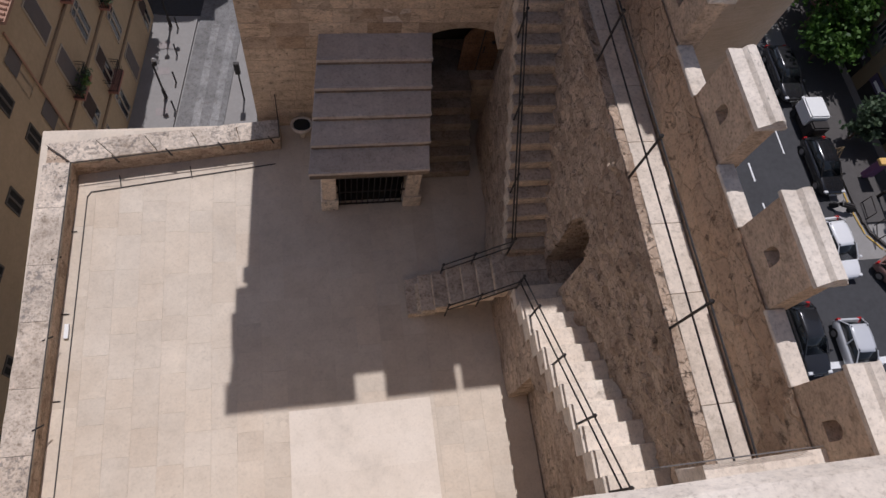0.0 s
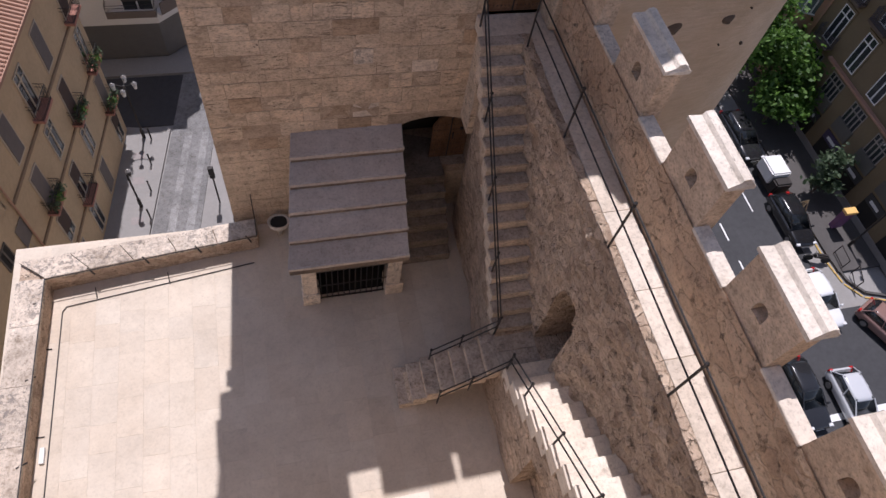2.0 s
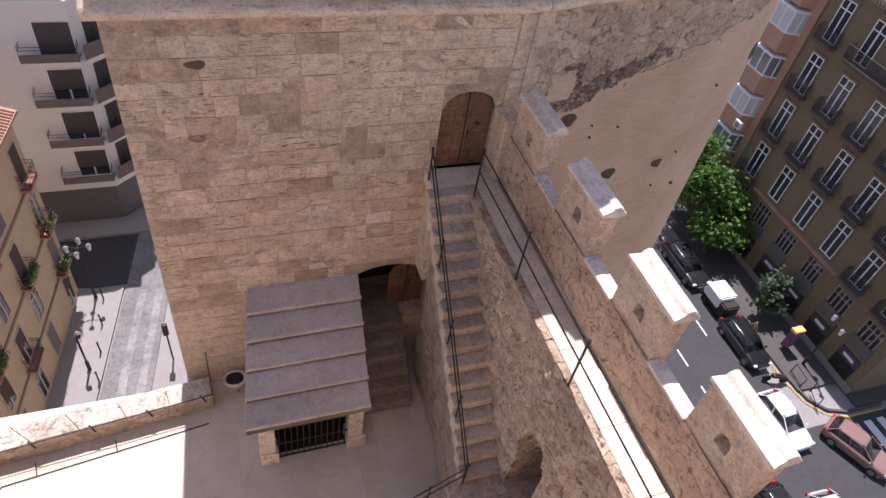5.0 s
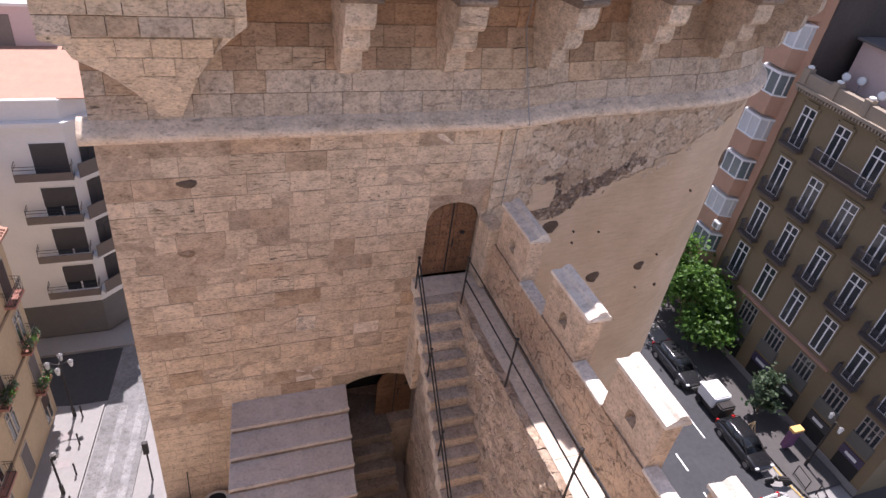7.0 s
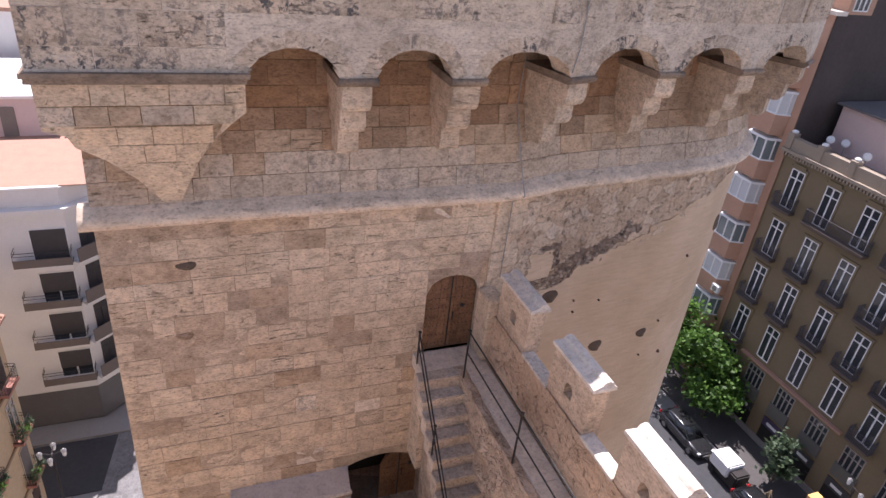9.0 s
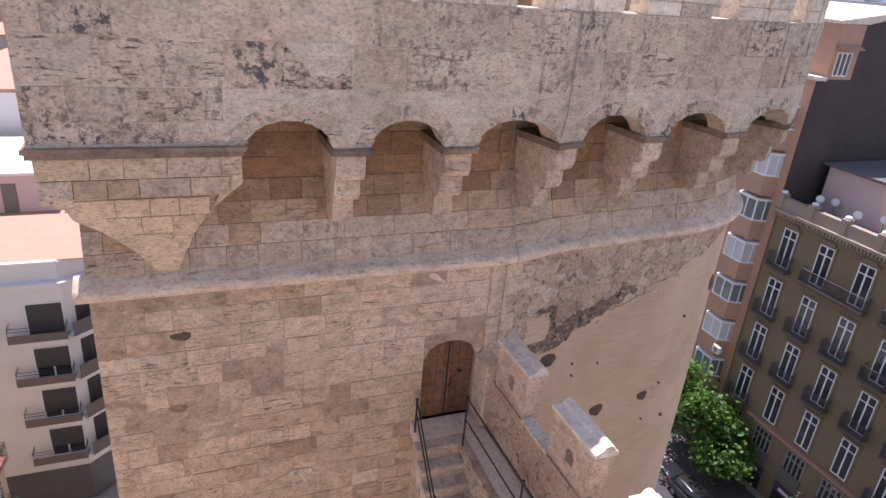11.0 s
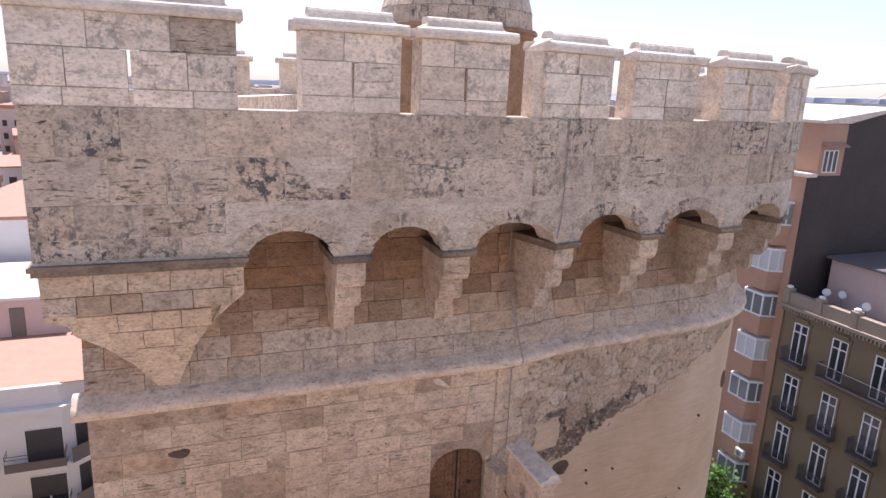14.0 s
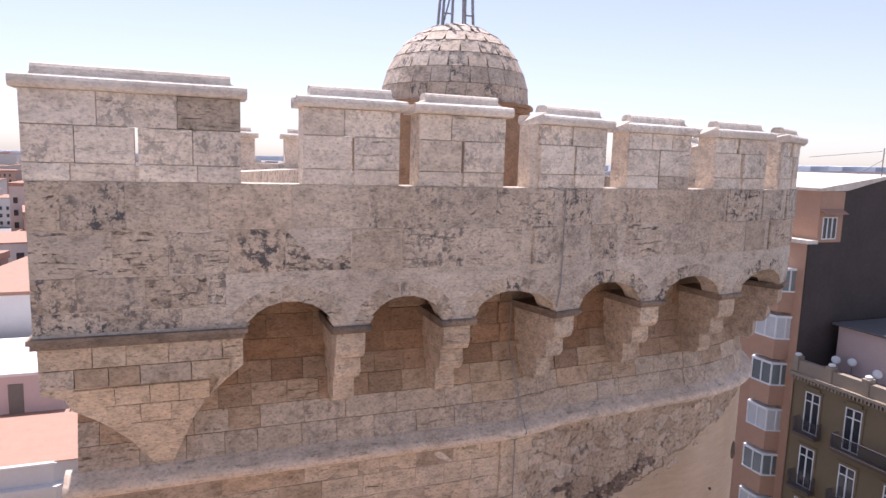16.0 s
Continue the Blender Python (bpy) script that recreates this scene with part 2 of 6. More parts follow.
def plaster_tower():
    """Tan lime plaster with brush lines, broad stains and small pocks."""
    m, n, l, b = material("tower_render", 0.9)
    base = ramp(n, l, tex(n, l, 0.5, 7, 0.62), [(0.3, (0.55, 0.405, 0.265)), (0.5, (0.63, 0.475, 0.325)), (0.7, (0.70, 0.55, 0.40))])
    streak = tex(n, l, 4, 7, 0.7, (0.5, 0.5, 3.5))
    base = mix(n, l, 1.0, base, ramp(n, l, streak, [(0.3, (0.88, 0.86, 0.83)), (0.65, (1.06, 1.05, 1.04))]), "MULTIPLY")
    pock = ramp(n, l, tex(n, l, 6.0, 6, 0.7), [(0.69, (0, 0, 0)), (0.72, (1, 1, 1))])
    base = mix(n, l, pock, base, (0.25, 0.17, 0.11))
    l.new(base, b.inputs["Base Color"])
    bump(n, l, b, streak, 0.7, 0.05)
    return m


PLASTER = plaster_tower()
IRON = paint("wrought_iron", (0.035, 0.03, 0.028), 0.6, 0.4, 8, 0.3)
WOOD = stone("door_planks", (0.23, 0.125, 0.066), (0.145, 0.078, 0.04), pit=0.3, vary=0.3, grain=(7, 7, 0.6), relief=0.4)
ASPHALT = paint("asphalt", (0.05, 0.05, 0.053), 0.9, 0.25, 0.35)
SETTS = stone("street_setts", (0.20, 0.197, 0.195), (0.155, 0.152, 0.15), pit=0.3, vary=0.2, grain=(1, 1, 1), relief=0.3)
SETTS_PALE = stone("pale_setts", (0.27, 0.265, 0.26), (0.2, 0.197, 0.195), pit=0.3, vary=0.1, grain=(1, 1, 1), relief=0.3)
PAVE = paint("pavement_concrete", (0.27, 0.258, 0.245), 0.9, 0.12, 0.6)
# Shade that the sun doesn't cast here is put into this dark colour.
PAVE_DARK = paint("dark_pavement", (0.085, 0.078, 0.074), 0.9, 0.2, 0.8)
LINE = paint("road_paint", (0.75, 0.75, 0.74), 0.7, 0.12, 3)
LINE_Y = paint("kerb_yellow", (0.55, 0.36, 0.08), 0.7, 0.2, 3)
GLASS = glass_mat("window_glass")
# Near-black colour standing in for the shade inside openings.
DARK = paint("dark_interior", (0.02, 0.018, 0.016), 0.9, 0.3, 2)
WHITE = paint("white_frame_paint", (0.78, 0.78, 0.76), 0.5, 0.05, 3)
RENDER_WHITE = paint("white_render", (0.70, 0.68, 0.655), 0.85, 0.06, 0.8)
BEIGE = paint("ochre_render", (0.52, 0.395, 0.245), 0.9, 0.15, 0.5)
BROWN = paint("olive_brown_render", (0.20, 0.152, 0.088), 0.9, 0.10, 0.6)
BROWN_TRIM = paint("brown_cornice", (0.30, 0.245, 0.185), 0.85, 0.12, 1.2)
ORANGE = paint("orange_brick_render", (0.46, 0.275, 0.185), 0.85, 0.12, 1.0)
PINK = paint("pink_render", (0.58, 0.45, 0.42), 0.85, 0.08, 0.8)
# Grey wall turned from the sun, darkened further with its shade.
GREYWALL = paint("grey_party_wall", (0.072, 0.056, 0.05), 0.9, 0.3, 0.4)
TERRACOTTA = paint("terracotta_roof", (0.40, 0.235, 0.165), 0.9, 0.15, 1.2)
SHUTTER = paint("grey_shutter", (0.18, 0.155, 0.135), 0.7, 0.15, 3)
SHUTTER_DARK = paint("brown_shutter", (0.09, 0.06, 0.045), 0.7, 0.15, 3)
BLIND = paint("dark_blind", (0.055, 0.05, 0.05), 0.7, 0.2, 3)
ALU = paint("grey_metal", (0.30, 0.29, 0.28), 0.5, 0.1, 4, 0.5)


# ---- building helpers ----
def part(name, bm, mat, parent=None, label="", at=None, smooth=False):
    me = bpy.data.meshes.new(name)
    bmesh.ops.recalc_face_normals(bm, faces=bm.faces[:])
    if smooth:
        for f in bm.faces:
            f.smooth = True
    bm.to_mesh(me)
    bm.free()
    for m in (mat if isinstance(mat, (list, tuple)) else [mat]):
        me.materials.append(m)
    ob = new(name, me)
    if at is not None:
        ob.matrix_basis = at
    if parent is not None:
        ob.parent = parent
    if label:
        ob["label"] = label
    return ob


def thing(name, label, category, group="", kind="", at=None):
    ob = new(name)
    ob.empty_display_size = 0.2
    if at is not None:
        ob.matrix_basis = at
    return tagged(ob, label, category, group, kind)


def box(bm, x0, x1, y0, y1, z0, z1, m=None, mi=0):
    vs = [bm.verts.new((x, y, z)) for z in (z0, z1) for y in (y0, y1) for x in (x0, x1)]
    if m is not None:
        for v in vs:
            v.co = m @ v.co
    for q in ((0, 1, 3, 2), (4, 6, 7, 5), (0, 4, 5, 1), (2, 3, 7, 6), (0, 2, 6, 4), (1, 5, 7, 3)):
        bm.faces.new([vs[i] for i in q]).material_index = mi
    return vs


def boxes(*rows):
    bm = bmesh.new()
    for r in rows:
        box(bm, *r)
    return bm


def rod(bm, a, b, r=0.02, n=6):
    a, b = Vector(a), Vector(b)
    q = (b - a).to_track_quat("Z", "Y").to_matrix()
    rings = [[bm.verts.new(p + q @ Vector((r * math.cos(2 * math.pi * i / n), r * math.sin(2 * math.pi * i / n), 0))) for i in range(n)] for p in (a, b)]
    for i in range(n):
        bm.faces.new((rings[0][i], rings[0][(i + 1) % n], rings[1][(i + 1) % n], rings[1][i]))
    bm.faces.new(rings[0][::-1])
    bm.faces.new(rings[1])


def ball(bm, c, r, sz=(1, 1, 1), sub=2):
    g = bmesh.ops.create_icosphere(bm, subdivisions=sub, radius=r)
    for v in g["verts"]:
        v.co = Vector((v.co.x * sz[0], v.co.y * sz[1], v.co.z * sz[2])) + Vector(c)


def prism(bm, pts, axis, lo, hi):
    """A closed outline pushed along an axis: pts are the two other coordinates in xyz order."""
    def at(p, w):
        c = list(p)
        c.insert("xyz".index(axis), w)
        return bm.verts.new(c)
    a, b = [at(p, lo) for p in pts], [at(p, hi) for p in pts]
    for i in range(len(pts)):
        j = (i + 1) % len(pts)
        bm.faces.new((a[i], a[j], b[j], b[i]))
    bm.faces.new(a[::-1])
    bm.faces.new(b)


def bevel(bm, w, seg=1):
    bmesh.ops.bevel(bm, geom=bm.edges[:], offset=w, segments=seg, affect="EDGES", clamp_overlap=True)
    return bm


def roughen(bm, amount, scale=1.5, cut=0):
    if cut:
        bmesh.ops.subdivide_edges(bm, edges=bm.edges[:], cuts=cut, use_grid_fill=True)
    for v in bm.verts:
        v.co += noise.noise_vector(v.co * scale) * amount
    return bm


def arch_top(u, ua, ub, spring, rise):
    k = (u - (ua + ub) / 2) / ((ub - ua) / 2)
    return spring + rise * math.sqrt(max(0, 1 - k * k))


def pierced(bm, u0, u1, v0, v1, w0, w1, holes, along="x"):
    """A wall from u0 to u1 with thickness w0 to w1 and openings (ua, ub, bottom, spring, rise)."""
    cuts = {u0, u1}
    for ua, ub, lo, sp, rise in holes:
        cuts |= {ua + (ub - ua) * i / 12 for i in range(13)} if rise else {ua, ub}
    cuts = sorted(c for c in cuts if u0 <= c <= u1)
    for a, b in zip(cuts, cuts[1:]):
        mid, spans = (a + b) / 2, [(v0, v0, v1, v1)]
        for ua, ub, lo, sp, rise in holes:
            if ua < mid < ub:
                ta, tb, cut = arch_top(a, ua, ub, sp, rise), arch_top(b, ua, ub, sp, rise), []
                for s in spans:
                    cut += [(s[0], s[1], lo, lo), (ta, tb, s[2], s[3])] if s[0] < lo < s[2] else [s]
                spans = cut
        for la, lb, ha, hb in spans:
            if min(ha - la, hb - lb) < 1e-4:
                continue
            c = [(a, la), (b, lb), (b, hb), (a, ha)]
            prism(bm, [(u, v) for u, v in c], "y" if along == "x" else "x", w0, w1)


# ---- shared block meshes: dressed stones with chamfered, slightly chipped faces ----
def block_mesh(seed):
    rnd = random.Random(seed)
    me, bm = bpy.data.meshes.new("stone_block"), bmesh.new()
    back = [bm.verts.new((x, 0.5, z)) for x, z in ((-0.5, -0.5), (0.5, -0.5), (0.5, 0.5), (-0.5, 0.5))]
    rim = [bm.verts.new((x, -0.43, z)) for x, z in ((-0.5, -0.5), (0.5, -0.5), (0.5, 0.5), (-0.5, 0.5))]
    face = []
    for x, z in ((-1, -1), (0, -1), (1, -1), (1, 0), (1, 1), (0, 1), (-1, 1), (-1, 0)):
        jx, jz = rnd.uniform(0.004, 0.014), rnd.uniform(0.007, 0.024)
        face.append(bm.verts.new((x * (0.5 - jx), -0.5 + rnd.uniform(-0.02, 0.06), z * (0.5 - jz))))
    mid = bm.verts.new((rnd.uniform(-0.1, 0.1), -0.5 + rnd.uniform(-0.05, 0.06), rnd.uniform(-0.1, 0.1)))
    for i in range(8):
        bm.faces.new((face[i], face[(i + 1) % 8], mid))
    for i in range(4):
        j = (i + 1) % 4
        bm.faces.new((rim[i], rim[j], face[(2 * i + 2) % 8], face[2 * i + 1], face[2 * i]))
        bm.faces.new((back[i], back[j], rim[j], rim[i]))
    bmesh.ops.recalc_face_normals(bm, faces=bm.faces[:])
    bm.to_mesh(me)
    bm.free()
    return me


BLOCKS = {}


def block(parent, mat, m, size, rnd, name="stone_block"):
    """One dressed stone as an object of its own, on a shared mesh."""
    key = (mat.name, rnd.randrange(6))
    if key not in BLOCKS:
        BLOCKS[key] = block_mesh(key[1] * 7 + len(mat.name))
        BLOCKS[key].materials.append(mat)
    ob = new(name, BLOCKS[key])
    ob.matrix_basis = m @ Matrix.Diagonal((*size, 1))
    ob.parent = parent
    return ob


# ---- the gate tower opposite ----
XC, YW, OV = 5.7, 10.6, 0.85
TER, MID, WLK = 18.9, 20.93, 25.55
SILL, CAP, SET = 34.05, 31.82, 0.34
# turn of the tower's face along its rim: flat flank, a slight bend, then the round front and the straight far side
BENDS = ((XC, 0.0), (XC + 0.4, 14.0), (XC + 1.3, 14.0), (XC + 1.9, 5.5), (10.8, 5.5), (12.4, 20.8), (17.2, 90.0), (40.0, 90.0))
RIM_S = np.arange(XC, 30.0, 0.05)
RIM_A = np.radians(np.interp(RIM_S, [k[0] for k in BENDS], [k[1] for k in BENDS]))
RIM_X = XC + np.concatenate([[0.0], np.cumsum(np.cos(RIM_A[:-1]) * 0.05)])
RIM_Y = YW + np.concatenate([[0.0], np.cumsum(np.sin(RIM_A[:-1]) * 0.05)])


def rim(s, off=0.0):
    """Plan of the tower's face at the length s along it. Returns the place and the turn (degrees)."""
    if s < XC:
        return s, YW - off, 0.0
    a = float(np.interp(s, RIM_S, RIM_A))
    return float(np.interp(s, RIM_S, RIM_X)) + off * math.sin(a), float(np.interp(s, RIM_S, RIM_Y)) - off * math.cos(a), math.degrees(a)


def at_rim(s, off, z):
    x, y, a = rim(s, off)
    return pose(x, y, z, 0, 0, a)


def strip(bm, s0, s1, outline, step=0.35, closed=True):
    """A moulding along the rim: outline of (offset outwards, z)."""
    n = max(1, math.ceil((s1 - s0) / step)) if s1 > XC else 1
    cuts = [s0 + (s1 - s0) * i / n for i in range(n + 1)]
    if s0 < XC < s1:
        cuts = sorted(set(cuts) | {XC})
    rows = [[bm.verts.new((*rim(s, o)[:2], z)) for o, z in outline] for s in cuts]
    k = len(outline)
    for a, b in zip(rows, rows[1:]):
        for i in range(k if closed else k - 1):
            bm.faces.new((a[i], a[(i + 1) % k], b[(i + 1) % k], b[i]))
    if closed:
        bm.faces.new(rows[0][::-1])
        bm.faces.new(rows[-1])


tower = thing("gate_tower", "massive medieval limestone gate tower with battlements and a rounded plastered front", "tower")
XL, SR = -1.5, 24.0
UP_DOOR = (4.38, 5.56, WLK, 27.05, 0.42)
LOW_DOOR = (2.5, 4.72, 20.7, 21.95, 0.68)
bm = bmesh.new()
pierced(bm, XL, XC, 0.0, 29.3, YW - 0.006, YW + 1.4, [UP_DOOR, LOW_DOOR])
bmesh.ops.remove_doubles(bm, verts=bm.verts[:], dist=1e-4)
flank = part("flank_wall", bm, MORTAR, tower, "mortar bed of the flat limestone flank")
bm = bmesh.new()
strip(bm, XC, SR, [(-0.07, 0.0), (-0.07, 29.3), (-1.2, 29.3), (-1.2, 0.0)])
front = part("rounded_front", bm, MORTAR, tower, "rubble core of the rounded front")
# plaster coat, fallen away along a ragged slanting edge where the rubble core shows
bm = bmesh.new()
strip(bm, XC, SR, [(0.02, 0.0), (0.02, 25.6), (-0.07, 25.6), (-0.07, 0.0)])
strip(bm, 15.0, SR, [(0.02, 25.6), (0.02, 29.25), (-0.07, 29.25), (-0.07, 25.6)])
part("plaster_coat", bm, PLASTER, tower, "tan brushed plaster of the rounded front")


def fallen(s, z):
    """Above 0 where the plaster has come off."""
    x = rim(s)[0]
    p = Vector((x * 0.9, 3.0, z * 0.9))
    ragged = 0.22 * noise.noise(p * 1.6) + 0.10 * noise.noise(p * 5.0) + 0.05 * noise.noise(p * 14.0)
    patch = max(abs(x - 7.12) / 0.34, abs(z - 27.28) / 0.34) - 1.0
    return min(z - 0.41 * x - 23.58 + ragged, patch + ragged * 1.6)


def front_grid(s0, s1, z0, z1, step, off, keep):
    bm = bmesh.new()
    ns, nz = int((s1 - s0) / step), int((z1 - z0) / step)
    at = {}

    def vert(i, j):
        if (i, j) not in at:
            u, w = s0 + (s1 - s0) * i / ns, z0 + (z1 - z0) * j / nz
            at[i, j] = bm.verts.new((*rim(u, off(u, w))[:2], w))
        return at[i, j]

    for i in range(ns):
        for j in range(nz):
            if keep(s0 + (s1 - s0) * (i + 0.5) / ns, z0 + (z1 - z0) * (j + 0.5) / nz):
                bm.faces.new((vert(i, j), vert(i + 1, j), vert(i + 1, j + 1), vert(i, j + 1)))
    return bm


bm = front_grid(6.0, 15.0, 25.6, 29.25, 0.05, lambda u, w: 0.02 + 0.006 * noise.noise(Vector((u * 2, 0, w * 2))), lambda u, w: fallen(u, w) < 0)
lip = bmesh.ops.extrude_edge_only(bm, edges=[e for e in bm.edges if e.is_boundary])
for v in [g for g in lip["geom"] if isinstance(g, bmesh.types.BMVert)]:
    v.co.y += 0.09
part("plaster_edge", bm, PLASTER, tower, "broken upper edge of the plaster")


def rubble_depth(u, w):
    p = Vector((rim(u)[0], 0.0, w))
    low = max(0.0, 1.0 - abs(fallen(u, w) - 0.25) / 0.55) * max(0.0, 1.0 - abs(p.x - 8.2) / 2.2)
    return 0.012 - 0.035 * noise.fractal(p * 3.2, 0.9, 2.1, 5) - 0.05 * max(0.0, noise.noise(p * 4.5)) - (0.05 + 0.07 * noise.noise(p * 9.0)) * low


bm = front_grid(5.72, 15.0, 25.9, 29.25, 0.05, rubble_depth, lambda u, w: fallen(u, w) > -0.25 or u < 6.1)
for f in bm.faces:
    c = f.calc_center_median()
    u = float(np.interp(c.x, RIM_X, RIM_S))
    near_edge = 1.0 - abs(fallen(u, c.z) - 0.22) / 0.42
    if near_edge * (1.0 - abs(c.x - 8.3) / 1.9) + 0.35 * noise.noise(c * 2.2) > 0.22 and abs(c.x - 8.3) < 1.8:
        f.material_index = 1
part("exposed_rubble", bm, [CORE, CORE_DEEP], tower, "dark pitted rubble where plaster has fallen")
bm = bmesh.new()
prism(bm, [(XL, YW + 1.4), (XL + 1.2, YW + 1.4), (4.6, 22.0), (3.2, 22.0)], "z", 0, 33.0)
part("slanting_side", bm, LIME, tower)
part("rear_wall", boxes((3.4, 14.8, 20.8, 22.0, 0, 33.0)), LIME, tower)
bm = bmesh.new()
prism(bm, [(XL + 0.2, YW + 0.4)] + [rim(u, -0.5)[:2] for u in (XC, 8.0, 10.8, 12.4, 13.5, 14.5, 15.5, 16.5, 17.2, 22.4)] + [(3.4, 20.7)], "z", 32.6, 33.0)
part("platform", bm, WALK, tower)
# Added floor closing the gap behind the parapet, so no sun falls through.
bm = bmesh.new()
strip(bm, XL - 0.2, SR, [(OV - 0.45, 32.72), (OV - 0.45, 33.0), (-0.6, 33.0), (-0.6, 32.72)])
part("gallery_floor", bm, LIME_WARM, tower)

rnd = random.Random(3)


def clear_of(x0, x1, z0, z1, holes):
    """Cuts a stone's width back where it would stand in a doorway; None if it falls inside."""
    for ua, ub, lo, sp, rise in holes:
        top = sp + rise * 0.85
        if z1 > lo + 0.02 and z0 < top - 0.03:
            if x0 >= ua - 0.02 and x1 <= ub + 0.02:
                return None
            if x0 < ua < x1:
                x1 = ua
            if x0 < ub < x1:
                x0 = ub
    return (x0, x1) if x1 - x0 > 0.06 else None


# flank courses, from the string course downwards
z, row, count = 29.2, 0, 0
extra = bmesh.new()
while z > 17.0:
    h = rnd.choice((0.33, 0.37, 0.40, 0.43))
    z0, x = z - h, XL - (0.0 if row % 2 else 0.25)
    while x < XC:
        w = rnd.choice((0.4, 0.52, 0.62, 0.7, 0.78, 0.92)) * rnd.uniform(0.92, 1.08)
        x1 = min(x + w, XC)
        if XC - x1 < 0.3:
            x1 = XC
        span = clear_of(max(x, XL), x1, z0, z, (UP_DOOR, LOW_DOOR))
        x = x1
        if not span:
            continue
        a, b = span
        if z0 > 21.9 and count < 300:
            block(flank, rnd.choice((LIME,) * 14 + (LIME_PALE, OCHRE, OCHRE)), pose((a + b) / 2, YW + 0.05 + rnd.uniform(-0.012, 0.010), (z + z0) / 2), (b - a - 0.009, 0.13, h - 0.008), rnd)
            count += 1
        else:
            box(extra, a + 0.006, b - 0.006, YW - 0.012, YW + 0.1, z0 + 0.006, z - 0.006)
    z, row = z0, row + 1
tagged(part("lower_masonry", extra, LIME, tower), kind="stuff")

for k in range(17):
    z1 = 29.2 - 0.42 * k
    end = XC + (0.72 if k % 2 else 0.45) + (0.35 if k == 0 else 0.0)
    block(front, LIME, at_rim((XC + end) / 2, -0.045, z1 - 0.21), (end - XC - 0.01, 0.14, 0.41), rnd)

# string course, the wall above it and the machicolation
bm = bmesh.new()
strip(bm, XL - 0.18, SR, [(-0.1, 29.17), (0.08, 29.17), (0.18, 29.19), (0.25, 29.24), (0.27, 29.31), (0.25, 29.38), (0.18, 29.43), (0.1, 29.46), (0.04, 29.53), (-0.1, 29.56)])
roughen(bm, 0.012, 3.0)
part("string_course", bm, MOULD, tower, smooth=True, label= "grey weathered roll moulding round the tower")
bm = bmesh.new()
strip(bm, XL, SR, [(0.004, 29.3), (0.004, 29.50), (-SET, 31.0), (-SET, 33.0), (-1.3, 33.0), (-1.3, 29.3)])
upper = part("upper_wall", bm, LIME_WARM, tower, "reddish stone below the arches, darkened for their shade")




def courses(parent, mats, s0, s1, off, zs, wide, deep, skip=None):
    for k, (z0, z1) in enumerate(zip(zs, zs[1:])):
        s = s0 - (0.3 if k % 2 else 0)
        while s < s1 - 0.02:
            e = min(s + rnd.uniform(*wide), s1)
            if s1 - e < 0.25:
                e = s1
            a = max(s, s0)
            s = e
            if skip and skip((a + e) / 2, (z0 + z1) / 2):
                continue
            block(parent, rnd.choice(mats), at_rim((a + e) / 2, off - deep / 2 + rnd.uniform(-0.006, 0.006), (z0 + z1) / 2), (e - a - 0.006, deep, z1 - z0 - 0.006), rnd)


# courses leaning back from the string course, then upright under the arches
LEDGE = stone("ledge_stone", (0.53, 0.425, 0.325), (0.44, 0.345, 0.258), pit=0.9, grey=0.4, vary=0.4, grain=(1, 1, 2.0))
# Courses turn redder and darker upwards: stone colour plus the arches' shade.
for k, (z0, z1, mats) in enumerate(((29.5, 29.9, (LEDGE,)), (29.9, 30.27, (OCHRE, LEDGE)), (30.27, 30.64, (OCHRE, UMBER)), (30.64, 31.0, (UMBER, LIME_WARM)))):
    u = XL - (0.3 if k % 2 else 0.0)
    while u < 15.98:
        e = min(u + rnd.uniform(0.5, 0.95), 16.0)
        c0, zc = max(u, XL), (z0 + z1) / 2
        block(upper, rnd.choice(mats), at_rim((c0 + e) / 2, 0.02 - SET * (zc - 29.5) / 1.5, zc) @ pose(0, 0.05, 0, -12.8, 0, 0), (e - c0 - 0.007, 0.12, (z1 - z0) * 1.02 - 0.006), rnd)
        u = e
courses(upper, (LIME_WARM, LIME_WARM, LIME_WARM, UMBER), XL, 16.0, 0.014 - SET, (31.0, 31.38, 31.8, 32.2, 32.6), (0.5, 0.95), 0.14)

# corbels with their caps
CORBEL = stone("corbel_limestone", (0.60, 0.475, 0.355), (0.44, 0.335, 0.24), pit=0.7, grey=0.35, vary=0.3)
CORBELS = (2.56, 4.40, 6.42, 8.75, 10.95, 13.15, 15.4, 17.6, 19.8, 22.0)


def corbel_shape():
    bm = bmesh.new()
    tiers = ((-0.80, CAP - 0.1, 31.25, 0.245), (-0.58, 31.29, 30.83, 0.215), (-0.30, 30.87, 30.36, 0.18))
    for y, top, low, w in tiers:
        roll = [(y + 0.13 - 0.13 * math.cos(a), low + 0.15 - 0.15 * math.sin(a)) for a in (0.0, 0.4, 0.8, 1.2, 1.57)]
        prism(bm, [(SET, top), (y, top)] + roll + [(SET, low)], "x", -w, w)
    bmesh.ops.bevel(bm, geom=bm.edges[:], offset=0.012, segments=1, affect="EDGES", clamp_overlap=True)
    return roughen(bm, 0.014, 5)


def cap_shape():
    bm = bmesh.new()
    prism(bm, [(SET, CAP), (-0.88, CAP), (-0.91, CAP - 0.03), (-0.91, CAP - 0.07), (-0.84, CAP - 0.13), (SET, CAP - 0.13)], "x", -0.32, 0.32)
    return roughen(bm, 0.006, 5)


for k, s in enumerate(CORBELS):
    c = part("corbel", corbel_shape(), CORBEL, tower, "three-step carved stone bracket", at_rim(s, 0, 0))
    part("cap", cap_shape(), STAIN_SHADE, c, "thin projecting slab")

